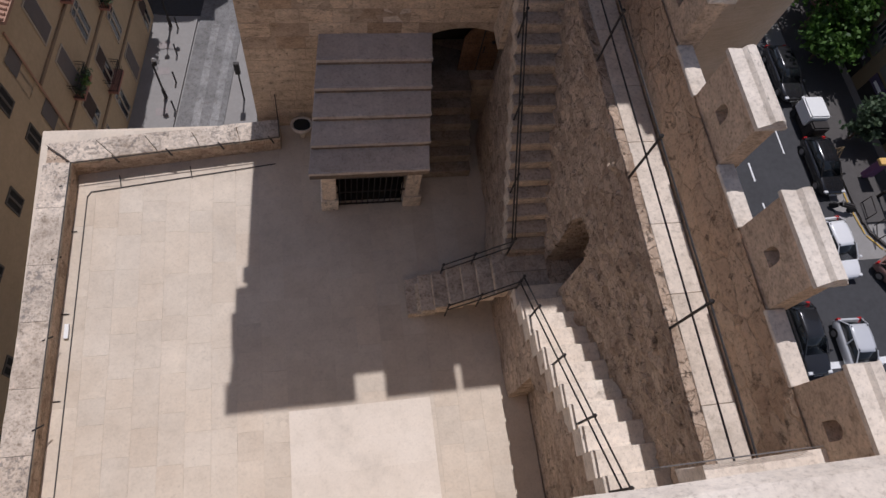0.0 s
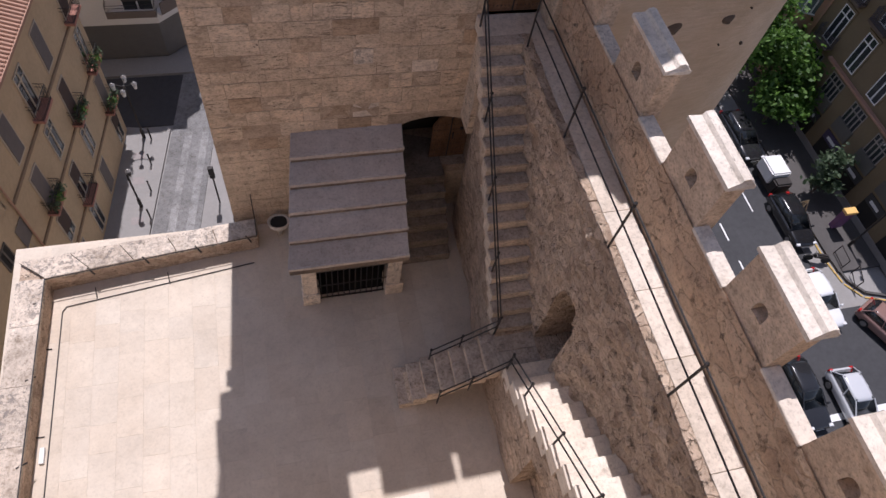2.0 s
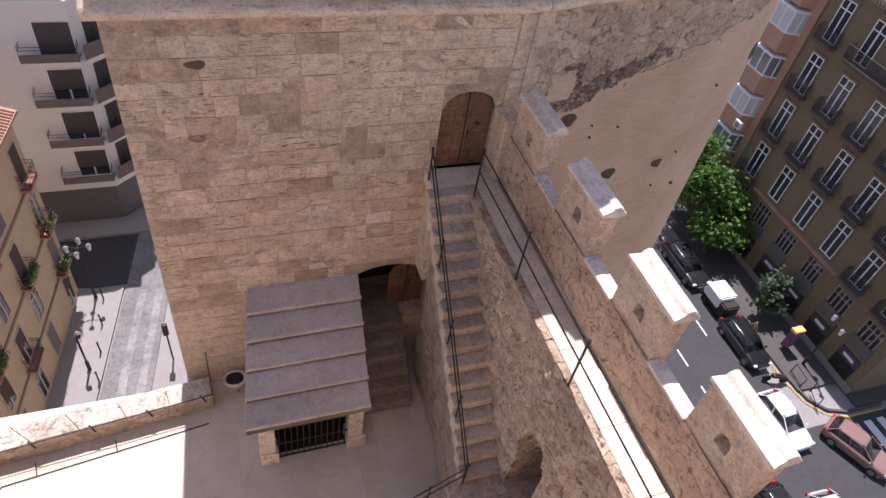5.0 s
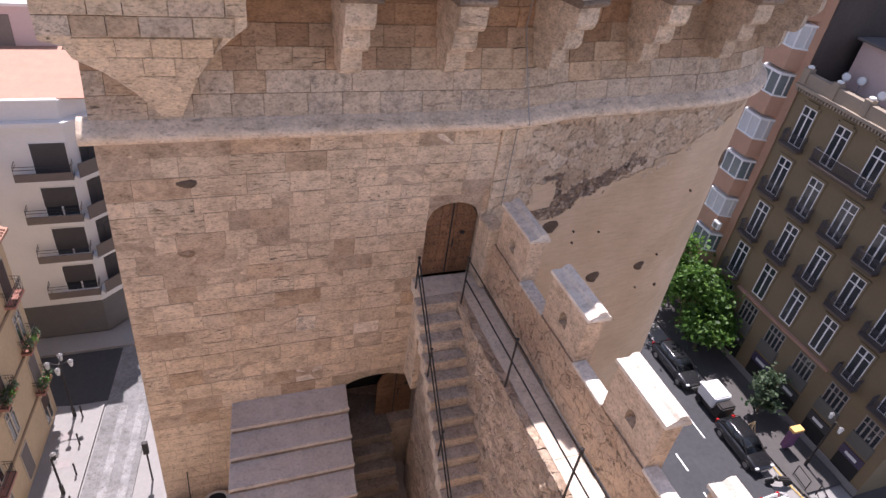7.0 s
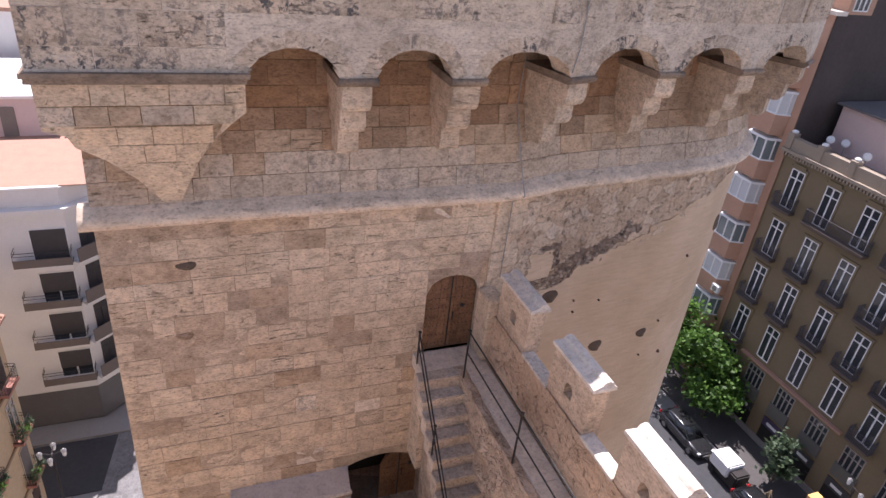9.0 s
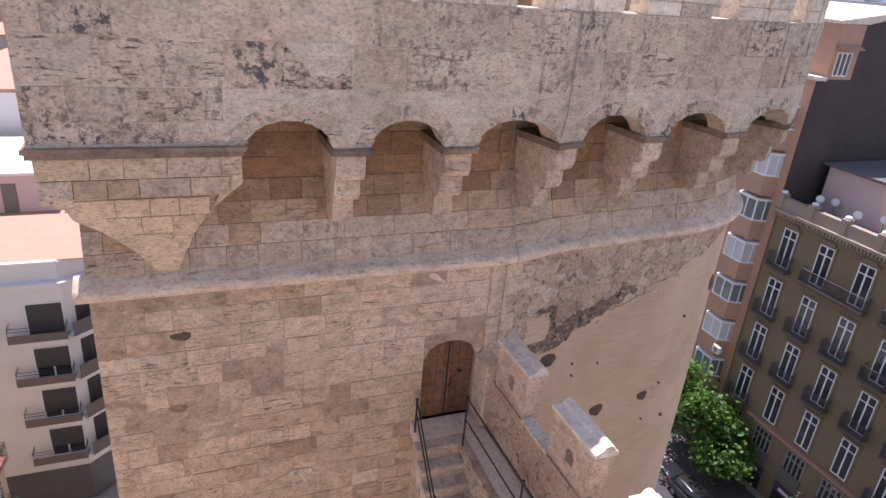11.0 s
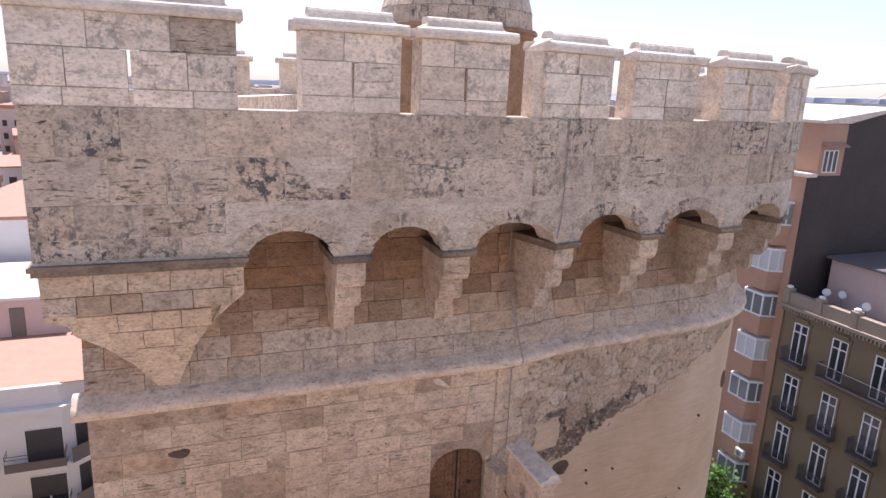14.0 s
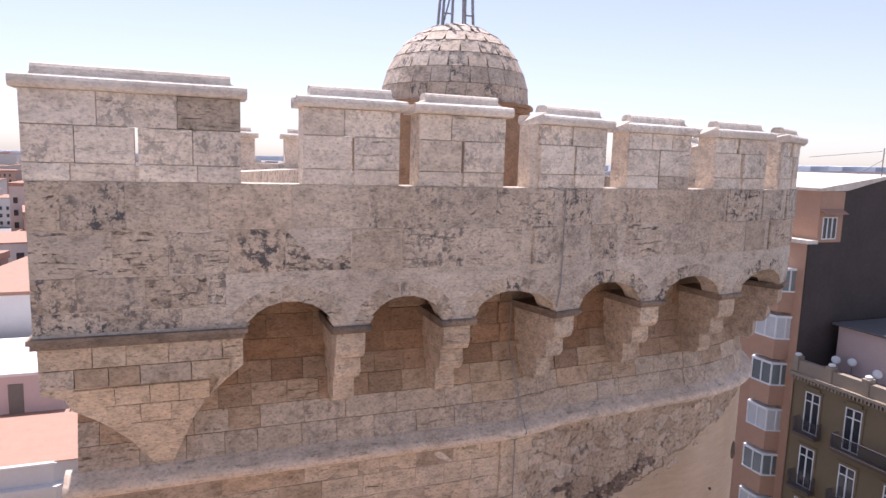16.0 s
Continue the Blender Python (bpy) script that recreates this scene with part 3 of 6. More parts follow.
# arched front of the parapet
ARCH0 = 0.92
ends = [ARCH0 + 0.0] + list(CORBELS)


def soffit(s):
    """Underside of the parapet's front: arches between the corbels."""
    if s <= ARCH0:
        return 31.88
    for a, b in zip(ends, ends[1:]):
        if a <= s <= b:
            lo, hi = (a if a == ARCH0 else a + 0.29), b - 0.29
            if s <= lo or s >= hi:
                return CAP
            return arch_top(s, lo, hi, CAP, 0.47 if b < 3 else 0.44)
    return CAP


bm = bmesh.new()
n_cut = 380
cuts = [XL - 0.33 + (SR - XL + 0.33) * i / n_cut for i in range(n_cut + 1)]
rows = []
for s in cuts:
    lo = soffit(s)
    rows.append([bm.verts.new((*rim(s, o)[:2], zz)) for o, zz in ((OV - 0.010, lo), (OV - 0.010, SILL), (OV - 0.5, SILL), (OV - 0.5, lo))])
for a, b in zip(rows, rows[1:]):
    for i in range(4):
        bm.faces.new((a[i], a[(i + 1) % 4], b[(i + 1) % 4], b[i]))
bm.faces.new(rows[0][::-1])
bm.faces.new(rows[-1])
parapet = part("parapet", bm, JOINT, tower, "grey-stained parapet carried on arches")
# big dressed courses over the arches
courses(parapet, (LIME_GREY,), XL - 0.33, 17.0, OV, (32.72, 33.38, SILL - 0.005), (0.7, 1.35), 0.12)
courses(parapet, (LIME_GREY,), XL - 0.33, ARCH0 - 0.25, OV, (31.94, 32.24, 32.72), (0.6, 1.2), 0.12)
# voussoirs, fanned round each arch, and filling stones between them
for a, b in zip(ends, ends[1:]):
    if a > 16:
        break
    lo, hi = (a if a == ARCH0 else a + 0.29), b - 0.29
    mid, half, rise = (lo + hi) / 2, (hi - lo) / 2, 0.45
    for k in range(9):
        t = math.pi * (k + 0.5) / 9
        s, zz = mid - (half + 0.1) * math.cos(t), CAP + (rise + 0.11) * math.sin(t)
        x, y, turn = rim(s, OV - 0.055)
        tilt = math.degrees(math.atan2((half + 0.1) * math.sin(t) * 0.6, -(rise + 0.11) * math.cos(t) * 1.0 - 1e-6))
        lean = math.degrees(math.atan2(math.cos(t) * 0.75, 0.35 + math.sin(t) * 0.65))
        block(parapet, LIME_GREY, pose(x, y + 0.012, zz, 0, 0, turn) @ pose(0, 0, 0, 0, -lean, 0), (math.pi * (half + 0.1) / 10.2, 0.13, 0.25), rnd, "voussoir")

# left box on its pendentive
bm = bmesh.new()
prism(bm, [(XL - 0.30, 31.75), (ARCH0 - 0.02, 31.75), (ARCH0 - 0.02, 31.3), (0.70, 31.12), (0.45, 30.85), (0.2, 30.45), (0.0, 29.95), (-0.12, 29.62), (-0.42, 29.62), (-0.72, 30.1), (-1.1, 30.5), (-1.45, 30.75), (XL - 0.02, 30.95), (XL - 0.3, 31.05)], "y", YW - OV + 0.06, YW + SET - 0.02)
corner = part("corner_bracket", bm, LIME, tower, "pointed stone pendentive under the corner")
for v in corner.data.vertices:
    if v.co.y < YW - 0.5:
        drop = max(0.0, 31.25 - v.co.z)
        v.co.y = min(YW - 0.1, v.co.y + drop * 0.42)
bm = bmesh.new()
box(bm, XL - 0.36, ARCH0, YW - OV - 0.05, YW, 31.75, 31.83)
box(bm, XL - 0.40, ARCH0 + 0.05, YW - OV - 0.09, YW, 31.83, 31.9)
roughen(bm, 0.008, 4)
part("cornice", bm, STAIN_SHADE, tower, "dark stained ledge")
bm = bmesh.new()
for z0, z1, xa, xb in ((30.78, 31.1, -1.4, 0.42), (30.44, 30.77, -1.02, 0.2), (30.1, 30.43, -0.7, 0.06), (29.78, 30.09, -0.5, -0.06)):
    x = xa
    while x < xb - 0.02:
        e = min(x + rnd.uniform(0.32, 0.55), xb)
        e = xb if xb - e < 0.15 else e
        zz = (z0 + z1) / 2
        block(corner, LIME, pose((x + e) / 2, YW - OV + 0.115 + (31.25 - zz) * 0.42, zz, 22, 0, 0), (e - x - 0.008, 0.1, (z1 - z0) * 1.06), rnd)
        x = e
for k, (z0, z1, cutx) in enumerate(((31.42, 31.74, 0.88), (31.12, 31.41, 0.72))):
    x = XL - 0.3 - (0.2 if k else 0)
    while x < cutx:
        e = min(x + rnd.uniform(0.4, 0.75), cutx)
        block(corner, rnd.choice((LIME, OCHRE, LEDGE)), pose((max(x, XL - 0.3) + e) / 2, YW - OV + 0.11 + 0.03 * k, (z0 + z1) / 2), (e - max(x, XL - 0.3) - 0.012, 0.12, z1 - z0 - 0.01), rnd)
        x = e
bm.free()

# merlons with slits and rounded copings
MERLONS = ((-1.85, 0.90), (1.79, 3.30), (3.62, 5.14), (5.64, 7.22), (7.87, 9.48), (10.17, 11.74), (12.22, 13.6), (14.3, 15.75), (16.5, 17.9), (18.7, 20.1), (20.9, 22.3))


def coping(bm, m, w, depth, z):
    """A coping stone: overhanging slab with a raised rounded back."""
    up, h = 1.35, depth / 2
    nose = [(h + 0.06 + 0.06 * math.cos(a), z + 0.06 + 0.06 * math.sin(a)) for a in (-1.5, -0.9, -0.3, 0.3, 0.9, 1.5)]
    roll = [(h - 0.16 + 0.08 * math.cos(a), z + 0.17 + 0.08 * math.sin(a)) for a in (0.0, 0.5, 1.0, 1.5)]
    half = nose + [(h - 0.05, z + 0.135)] + roll
    out = half + [(-y, q) for y, q in half[::-1]]
    base = len(bm.verts)
    prism(bm, [(y, z + (q - z) * up) for y, q in out], "x", -w / 2 - 0.1, w / 2 + 0.1)
    bm.verts.ensure_lookup_table()
    new_v = bm.verts[base:]
    for v in new_v:
        if v.co.z > z + 0.18:
            v.co.x *= (w / 2 - 0.12) / (w / 2 + 0.1)
    for v in new_v:
        v.co = m @ v.co


for k, (a, b) in enumerate(MERLONS):
    mid, w = (a + b) / 2, b - a
    m = at_rim(mid, OV - 0.25, 0)
    top = (35.25, 35.2, 35.2, 35.13, 35.1)[min(k, 4)]
    slit = 0.038 if k < 3 else 0.016
    bm = bmesh.new()
    for e in range(2):
        s0, s1 = (a, mid - 0.14) if e == 0 else (mid + 0.14, b)
        strip(bm, s0, s1, [(OV - 0.05, SILL + 0.22), (OV - 0.05, SILL + 0.85), (OV - 0.47, SILL + 0.85), (OV - 0.47, SILL + 0.22)], 0.5)
    strip(bm, a, b, [(OV - 0.03, SILL - 0.01), (OV - 0.03, SILL + 0.22), (OV - 0.47, SILL + 0.22), (OV - 0.47, SILL - 0.01)], 0.5)
    strip(bm, a, b, [(OV - 0.03, SILL + 0.85), (OV - 0.03, top), (OV - 0.47, top), (OV - 0.47, SILL + 0.85)], 0.5)
    mer = part("merlon", bm, LIME_PALE, tower, "pale limestone merlon with an arrow slit")
    zs = (SILL, SILL + 0.24, SILL + 0.74, top)
    for r, (z0, z1) in enumerate(zip(zs, zs[1:])):
        stops = [a, mid - slit / 2, mid + slit / 2, b] if r < 2 else [a, a + w * rnd.uniform(0.3, 0.45), a + w * rnd.uniform(0.3, 0.45) + 0.01, b]
        for s0, s1 in ((stops[0], stops[1]), (stops[2] if r < 2 else stops[1], stops[3])):
            cuts = [s0, s1]
            if s1 - s0 > 1.0:
                cuts = [s0, s0 + (s1 - s0) * rnd.uniform(0.4, 0.6), s1]
            for c0, c1 in zip(cuts, cuts[1:]):
                block(mer, LIME_PALE if rnd.random() > 0.05 else LIME_GREY, at_rim((c0 + c1) / 2, OV - 0.072, (z0 + z1) / 2), (c1 - c0 - 0.010, 0.14, z1 - z0 - 0.010), rnd)
    bm = bmesh.new()
    if k == 0:
        for c0, c1 in ((a, b),):
            coping(bm, at_rim((c0 + c1) / 2, OV - 0.25, 0), c1 - c0 - 0.02, 0.46, top)
    else:
        coping(bm, m, w, 0.46, top)
    roughen(bm, 0.008, 4)
    part("coping", bm, COPING, mer, "rounded pale coping stone")

# far side parapet with its merlons, seen through the gaps
far_par = part("rear_parapet", boxes((0.2, 14.9, 21.6, 22.1, 32.9, SILL + 0.15)), LIME_PALE, tower)
for x0, x1 in ((0.7, 2.12), (3.06, 4.5), (5.3, 6.7), (7.5, 8.9), (10.75, 12.17), (13.2, 14.6)):
    mer = part("merlon", bevel(boxes((x0, x1, 21.62, 22.08, SILL + 0.14, 35.0)), 0.015), LIME_PALE, tower)
    bm = bmesh.new()
    coping(bm, pose((x0 + x1) / 2, 21.85, 0), x1 - x0, 0.46, 35.0)
    part("coping", bm, COPING, mer)
bm = bmesh.new()
prism(bm, [(XL, YW + 0.2), (XL + 0.5, YW + 0.2), (3.7, 21.8), (3.2, 21.8)], "z", 32.9, SILL)
part("side_parapet", bm, LIME_PALE, tower)

# stair turret with a stone dome and an iron frame
turret = thing("stair_turret", "round stone turret with a stained dome and iron frame", "turret")
TX, TY, TR = 6.28, 15.0, 1.80
bm = bmesh.new()
n = 16
for z0, z1, r in ((33.0, 35.62, TR - 0.1), (35.62, 35.72, TR + 0.06), (35.72, 35.8, TR + 0.14)):
    lo = [bm.verts.new((TX + r * math.cos(2 * math.pi * i / n), TY + r * math.sin(2 * math.pi * i / n), z0)) for i in range(n)]
    hi = [bm.verts.new((v.co.x, v.co.y, z1)) for v in lo]
    for i in range(n):
        bm.faces.new((lo[i], lo[(i + 1) % n], hi[(i + 1) % n], hi[i]))
    bm.faces.new(lo[::-1])
    bm.faces.new(hi)
part("drum", bm, LIME_WARM, turret, "warm stone drum")
dome_mat = stone("dome_stone", (0.62, 0.52, 0.415), (0.47, 0.38, 0.295), pit=0.8, grey=1.0, vary=0.35, grain=(1, 1, 2))
n_r = 8
core = bmesh.new()
g = bmesh.ops.create_uvsphere(core, u_segments=32, v_segments=16, radius=TR - 0.03)
for v in g["verts"]:
    v.co = Vector((TX, TY, 35.8)) + Vector((v.co.x, v.co.y, max(-0.02, v.co.z) * 1.07))
dome = part("dome", core, dome_mat, turret, "grey lichen-stained stone dome", smooth=True)
for k in range(n_r):
    a0, a1 = math.pi / 2 * k / n_r, math.pi / 2 * (k + 1) / n_r
    cnt = max(5, round(26 * math.cos((a0 + a1) / 2)))
    for j in range(cnt):
        t = 2 * math.pi * (j + 0.5 * (k % 2)) / cnt
        am = (a0 + a1) / 2
        r = TR - 0.02
        px = Vector((TX + r * math.cos(am) * math.cos(t), TY + r * math.cos(am) * math.sin(t), 35.8 + 1.07 * r * math.sin(am)))
        wd = 2 * math.pi * r * math.cos(am) / cnt
        block(dome, dome_mat, Matrix.Translation(px) @ pose(0, 0, 0, 0, 0, math.degrees(t) + 90) @ pose(0, 0, 0, -math.degrees(am), 0, 0), (wd - 0.008, 0.035, TR * (a1 - a0) * 1.06 - 0.008), rnd)
bm = bmesh.new()
for dx, dy in ((-0.5, -0.3), (-0.25, -0.3), (0.1, -0.3), (0.32, -0.3), (-0.4, 0.3), (0.3, 0.3)):
    rod(bm, (TX + dx, TY + dy, 37.4), (TX + dx * 0.75, TY + dy * 0.75, 39.2), 0.035)
rod(bm, (TX - 0.48, TY - 0.3, 37.9), (TX - 0.24, TY - 0.3, 37.9), 0.02)
rod(bm, (TX + 0.1, TY - 0.3, 37.9), (TX + 0.3, TY - 0.3, 37.9), 0.02)
rod(bm, (TX - 0.5, TY - 0.3, 37.5), (TX - 0.2, TY - 0.22, 38.6), 0.02)
part("iron_frame", bm, ALU, turret, "grey metal bell frame")
bm = boxes((TX + 1.25, TX + 1.5, TY - 1.0, TY - 0.7, 33.0, 35.4))
part("pier", bevel(bm, 0.02), LIME_WARM, turret)


# studded doors
def plank_door(name, x0, x1, z0, spring, rise, y, label):
    d = thing(name, label, "door", kind="structure")
    n = 7
    for k in range(n):
        a, b = x0 + (x1 - x0) * k / n, x0 + (x1 - x0) * (k + 1) / n
        bm = bmesh.new()
        prism(bm, [(a + 0.004, z0 + 0.01), (b - 0.004, z0 + 0.01), (b - 0.004, arch_top(b - 0.004, x0, x1, spring, rise)), (a + 0.004, arch_top(a + 0.004, x0, x1, spring, rise))], "y", y, y + 0.06)
        part("plank", bm, WOOD, d)
    bm = bmesh.new()
    for r in range(7):
        zz = z0 + 0.15 + r * (spring - z0) / 6.3
        for c in range(13):
            xx = x0 + 0.05 + (x1 - x0 - 0.1) * c / 12
            ball(bm, (xx, y - 0.005, zz), 0.014, sub=1)
    part("studs", bm, IRON, d, "rows of dark iron studs")
    bm = boxes(((x0 + x1) / 2 - 0.015, (x0 + x1) / 2 + 0.015, y - 0.015, y, z0 + 0.02, spring + rise * 0.9))
    part("centre_bar", bm, IRON, d)
    bm = bmesh.new()
    ball(bm, ((x0 + x1) / 2 + 0.28, y - 0.03, z0 + 1.1), 0.05, sub=1)
    rod(bm, ((x0 + x1) / 2 + 0.08, y - 0.03, z0 + 0.75), ((x0 + x1) / 2 + 0.08, y - 0.03, z0 + 0.95), 0.02)
    part("knocker", bm, IRON, d)
    return d


plank_door("door_1", UP_DOOR[0] + 0.02, UP_DOOR[1] - 0.02, WLK, UP_DOOR[3] - 0.02, UP_DOOR[4], YW + 0.07, "arched wooden plank door with iron studs, closed, onto the wall walk")
plank_door("door_2", 3.75, LOW_DOOR[1] - 0.02, 20.7, LOW_DOOR[3] - 0.1, 0.45, YW + 0.3, "half-open wooden plank door in the low arch")
# Dark sheet closing the passage, its shade put into the colour.
bm = boxes((LOW_DOOR[0] - 0.2, LOW_DOOR[1] + 0.2, YW + 1.35, YW + 1.5, 20.0, 23.0))
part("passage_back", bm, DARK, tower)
# wooden threshold and stone sill
bm = boxes((4.2, 5.68, 9.96, YW + 0.2, WLK - 0.3, WLK))
part("door_sill", bm, WALK, tower)


# lightning cable down the tower
bm = bmesh.new()
pts = [(5.9, OV + 0.01, 34.07), (6.2, OV + 0.02, 34.0), (6.2, OV + 0.02, 32.3), (6.12, OV + 0.02, 31.9)]
for (s0, o0, z0), (s1, o1, z1) in zip(pts, pts[1:]):
    rod(bm, (*rim(s0, o0)[:2], z0), (*rim(s1, o1)[:2], z1), 0.011, 5)
cable = tagged(part("lightning_cable", bm, ALU), "thin grey lightning cable clipped to the tower wall", "cable")
bm = bmesh.new()
pts = [(6.05, 0.06 - SET, 31.9), (6.02, 0.05 - SET, 31.0), (6.1, 0.14, 29.6), (6.1, 0.28, 29.3), (6.02, 0.05, 29.1), (6.02, 0.04, 27.3)]
for (s0, o0, z0), (s1, o1, z1) in zip(pts, pts[1:]):
    rod(bm, (*rim(s0, o0)[:2], z0), (*rim(s1, o1)[:2], z1), 0.011, 5)
part("lower_run", bm, ALU, cable)

# putlog holes: flattened blobs on the wall, the hollows' shade in their dark colour
HOLE_SHADE = paint("hollow_stone", (0.12, 0.085, 0.06), 0.95, 0.4, 4)
for s, zz, w, h in ((-0.19, 28.3, 0.5, 0.2), (-0.33, 26.8, 0.4, 0.2), (9.5, 24.42, 0.5, 0.36), (11.05, 24.48, 0.42, 0.3), (13.4, 27.25, 0.4, 0.5), (7.65, 26.33, 0.55, 0.36), (8.4, 26.1, 0.07, 0.07), (9.2, 25.95, 0.07, 0.07), (8.45, 25.75, 0.07, 0.08), (11.6, 24.75, 0.08, 0.07), (12.0, 26.7, 0.08, 0.1), (12.1, 23.5, 0.12, 0.14), (11.2, 23.7, 0.07, 0.07)):
    bm = bmesh.new()
    ball(bm, (0, 0, 0), 0.5, (w, 0.09, h), 2)
    roughen(bm, 0.05, 4)
    part("hollow", bm, UMBER if zz == 26.8 else HOLE_SHADE, tower, "", at_rim(s, 0.0 if s < XC else 0.02, zz))


# ---- terrace between the towers ----
terrace = thing("terrace_floor", "sunlit terrace of pale limestone slabs", "terrace", kind="structure")
part("bed", boxes((-6.9, 4.6, -0.1, YW + 0.05, 0.0, TER - 0.012)), PAVER, terrace, "gate building below the terrace")

rnd = random.Random(11)
SLABS = []
for k in range(4):
    me, bm = bpy.data.meshes.new("paving_slab"), bmesh.new()
    box(bm, -0.5, 0.5, -0.5, 0.5, -0.5, 0.5)
    for v in bm.verts:
        if v.co.z > 0:
            v.co.x *= 0.9985
            v.co.y *= 0.9985
            v.co.z += rnd.uniform(-0.02, 0.02)
    bm.to_mesh(me)
    bm.free()
    me.materials.append(PAVER)
    SLABS.append(me)


def slab(parent, x0, x1, y0, y1, z, thick=0.06, mesh=None):
    ob = new("paving_slab", mesh or rnd.choice(SLABS))
    ob.matrix_basis = pose((x0 + x1) / 2, (y0 + y1) / 2, z - thick / 2) @ Matrix.Diagonal((x1 - x0 - 0.0012, y1 - y0 - 0.0012, thick, 1))
    ob.parent = parent


x = -6.05
while x < 3.95:
    w = min(0.56, 3.98 - x)
    y = -0.1 + rnd.uniform(-0.5, 0)
    while y < YW - 0.03:
        y1 = min(y + rnd.uniform(0.55, 1.15), YW - 0.03)
        if YW - y1 < 0.3:
            y1 = YW - 0.03
        slab(terrace, x, x + w, max(y, -0.1), y1, TER + rnd.uniform(-0.0015, 0.0015))
        y = y1
    x += w
# newer pale slabs laid near the door of the camera's tower
pale = bpy.data.meshes.new("paving_slab")
bm = boxes((-0.5, 0.5, -0.5, 0.5, -0.5, 0.5))
bm.to_mesh(pale)
bm.free()
pale.materials.append(PAVER_NEW)
for k in range(5):
    slab(terrace, -1.0, 2.25, 2.86 - 0.72 * (k + 1), 2.86 - 0.72 * k, TER + 0.006, 0.03, pale)

# low parapet round the terrace
par = thing("terrace_parapet", "low limestone parapet with a worn sunlit top", "parapet", kind="structure")
PTOP = TER + 0.65
bm = bmesh.new()
prism(bm, [(-6.70, -0.2), (-6.12, -0.2), (-5.92, 9.30), (-6.50, 9.80)], "z", TER - 3, PTOP - 0.12)
bmesh.ops.subdivide_edges(bm, edges=[e for e in bm.edges if e.calc_length() > 3], cuts=30)
roughen(bm, 0.02, 2.2)
part("side_wall", bm, RUBBLE, par)
bm = bmesh.new()
prism(bm, [(-5.92, 9.30), (-0.93, 9.84), (-0.93, 10.33), (-6.50, 9.80)], "z", TER - 3, PTOP - 0.12)
bmesh.ops.subdivide_edges(bm, edges=[e for e in bm.edges if e.calc_length() > 3], cuts=16)
roughen(bm, 0.02, 2.2)
part("end_wall", bm, RUBBLE, par)
rnd = random.Random(5)


def coping_piece(corners):
    bm = bmesh.new()
    prism(bm, corners, "z", PTOP - 0.12, PTOP)
    bmesh.ops.subdivide_edges(bm, edges=bm.edges[:], cuts=3, use_grid_fill=True)
    part("coping_stone", roughen(bm, 0.02, 3.0), TERRACE_TOP, par)


y = -0.2
while y < 9.2:
    y1 = y + rnd.uniform(0.9, 1.5)
    y1 = 9.28 if y1 > 8.9 else y1
    xi = lambda t: -6.10 + 0.21 * (t + 0.2) / 9.5
    coping_piece([(xi(y) - 0.62, y + 0.005), (xi(y), y + 0.005), (xi(y1), y1 - 0.005), (xi(y1) - 0.62, y1 - 0.005)])
    y = y1
for k in range(5):
    q = lambda t, s: (-5.90 + 4.99 * t, 9.29 + 0.53 * t) if s == 0 else (-6.52 + 5.61 * t, 9.82 + 0.53 * t)
    a, b = k / 5, (k + 1) / 5
    coping_piece([q(a + 0.002, 0), q(b - 0.002, 0), q(b - 0.002, 1), q(a + 0.002, 1)])

# cables along the parapet and over the floor
cable = thing("floor_cable", "thin dark cable clipped along the parapet foot", "cable")
bm = bmesh.new()
for a, b in (((-5.82, 0, TER + 0.02), (-5.68, 8.65, TER + 0.02)), ((-5.68, 8.65, TER + 0.02), (-5.6, 8.78, TER + 0.02)), ((-5.6, 8.78, TER + 0.02), (-1.1, 9.38, TER + 0.02)),
             ((-4.9, 8.86, TER + 0.02), (-4.95, 9.2, TER + 0.06)), ((-3.2, 9.06, TER + 0.02), (-3.25, 9.38, TER + 0.06)), ((-5.84, 7.7, TER + 0.02), (-6.0, 7.7, TER + 0.03)), ((-5.84, 5.6, TER + 0.02), (-6.0, 5.6, TER + 0.03)), ((-5.85, 3.6, TER + 0.02), (-6.0, 3.6, TER + 0.03)), ((-5.85, 1.6, TER + 0.02), (-6.0, 1.6, TER + 0.03))):
    rod(bm, a, b, 0.014, 5)
part("lower_run", bm, IRON, cable)
bm = bmesh.new()
for a, b in (((-6.08, 0, PTOP + 0.015), (-5.89, 9.24, PTOP + 0.02)), ((-5.89, 9.24, PTOP + 0.02), (-0.93, 9.78, PTOP + 0.02)), ((-0.93, 9.78, PTOP + 0.02), (-0.95, 10.3, PTOP + 0.02)), ((-0.95, 10.3, PTOP + 0.02), (-0.95, 10.5, TER + 1.5))):
    rod(bm, a, b, 0.014, 5)
for k in range(5):
    y = 1.0 + 1.9 * k
    rod(bm, (-6.08, y, PTOP + 0.02), (-5.92, y + 0.12, PTOP - 0.1), 0.018, 5)
for k in range(4):
    x = -4.9 + 1.25 * k
    rod(bm, (x - 0.06, 9.42 + 0.107 * k * 1.25, PTOP + 0.02), (x + 0.06, 9.32 + 0.107 * k * 1.25, PTOP - 0.16), 0.022, 5)
part("upper_run", bm, IRON, cable)
part("junction_box", bevel(boxes((-5.9, -5.8, 5.0, 5.35, TER, TER + 0.08)), 0.01), WHITE, cable, "small white junction box")

# stone basin and down pipe by the tower wall
basin = thing("wall_basin", "small white basin on a bracket against the tower wall", "basin")
bm = bmesh.new()
ringn = 14
prof = [(0.06, 0.0), (0.1, 0.35), (0.26, 0.45), (0.30, 0.62), (0.26, 0.62), (0.2, 0.5), (0.0, 0.48)]
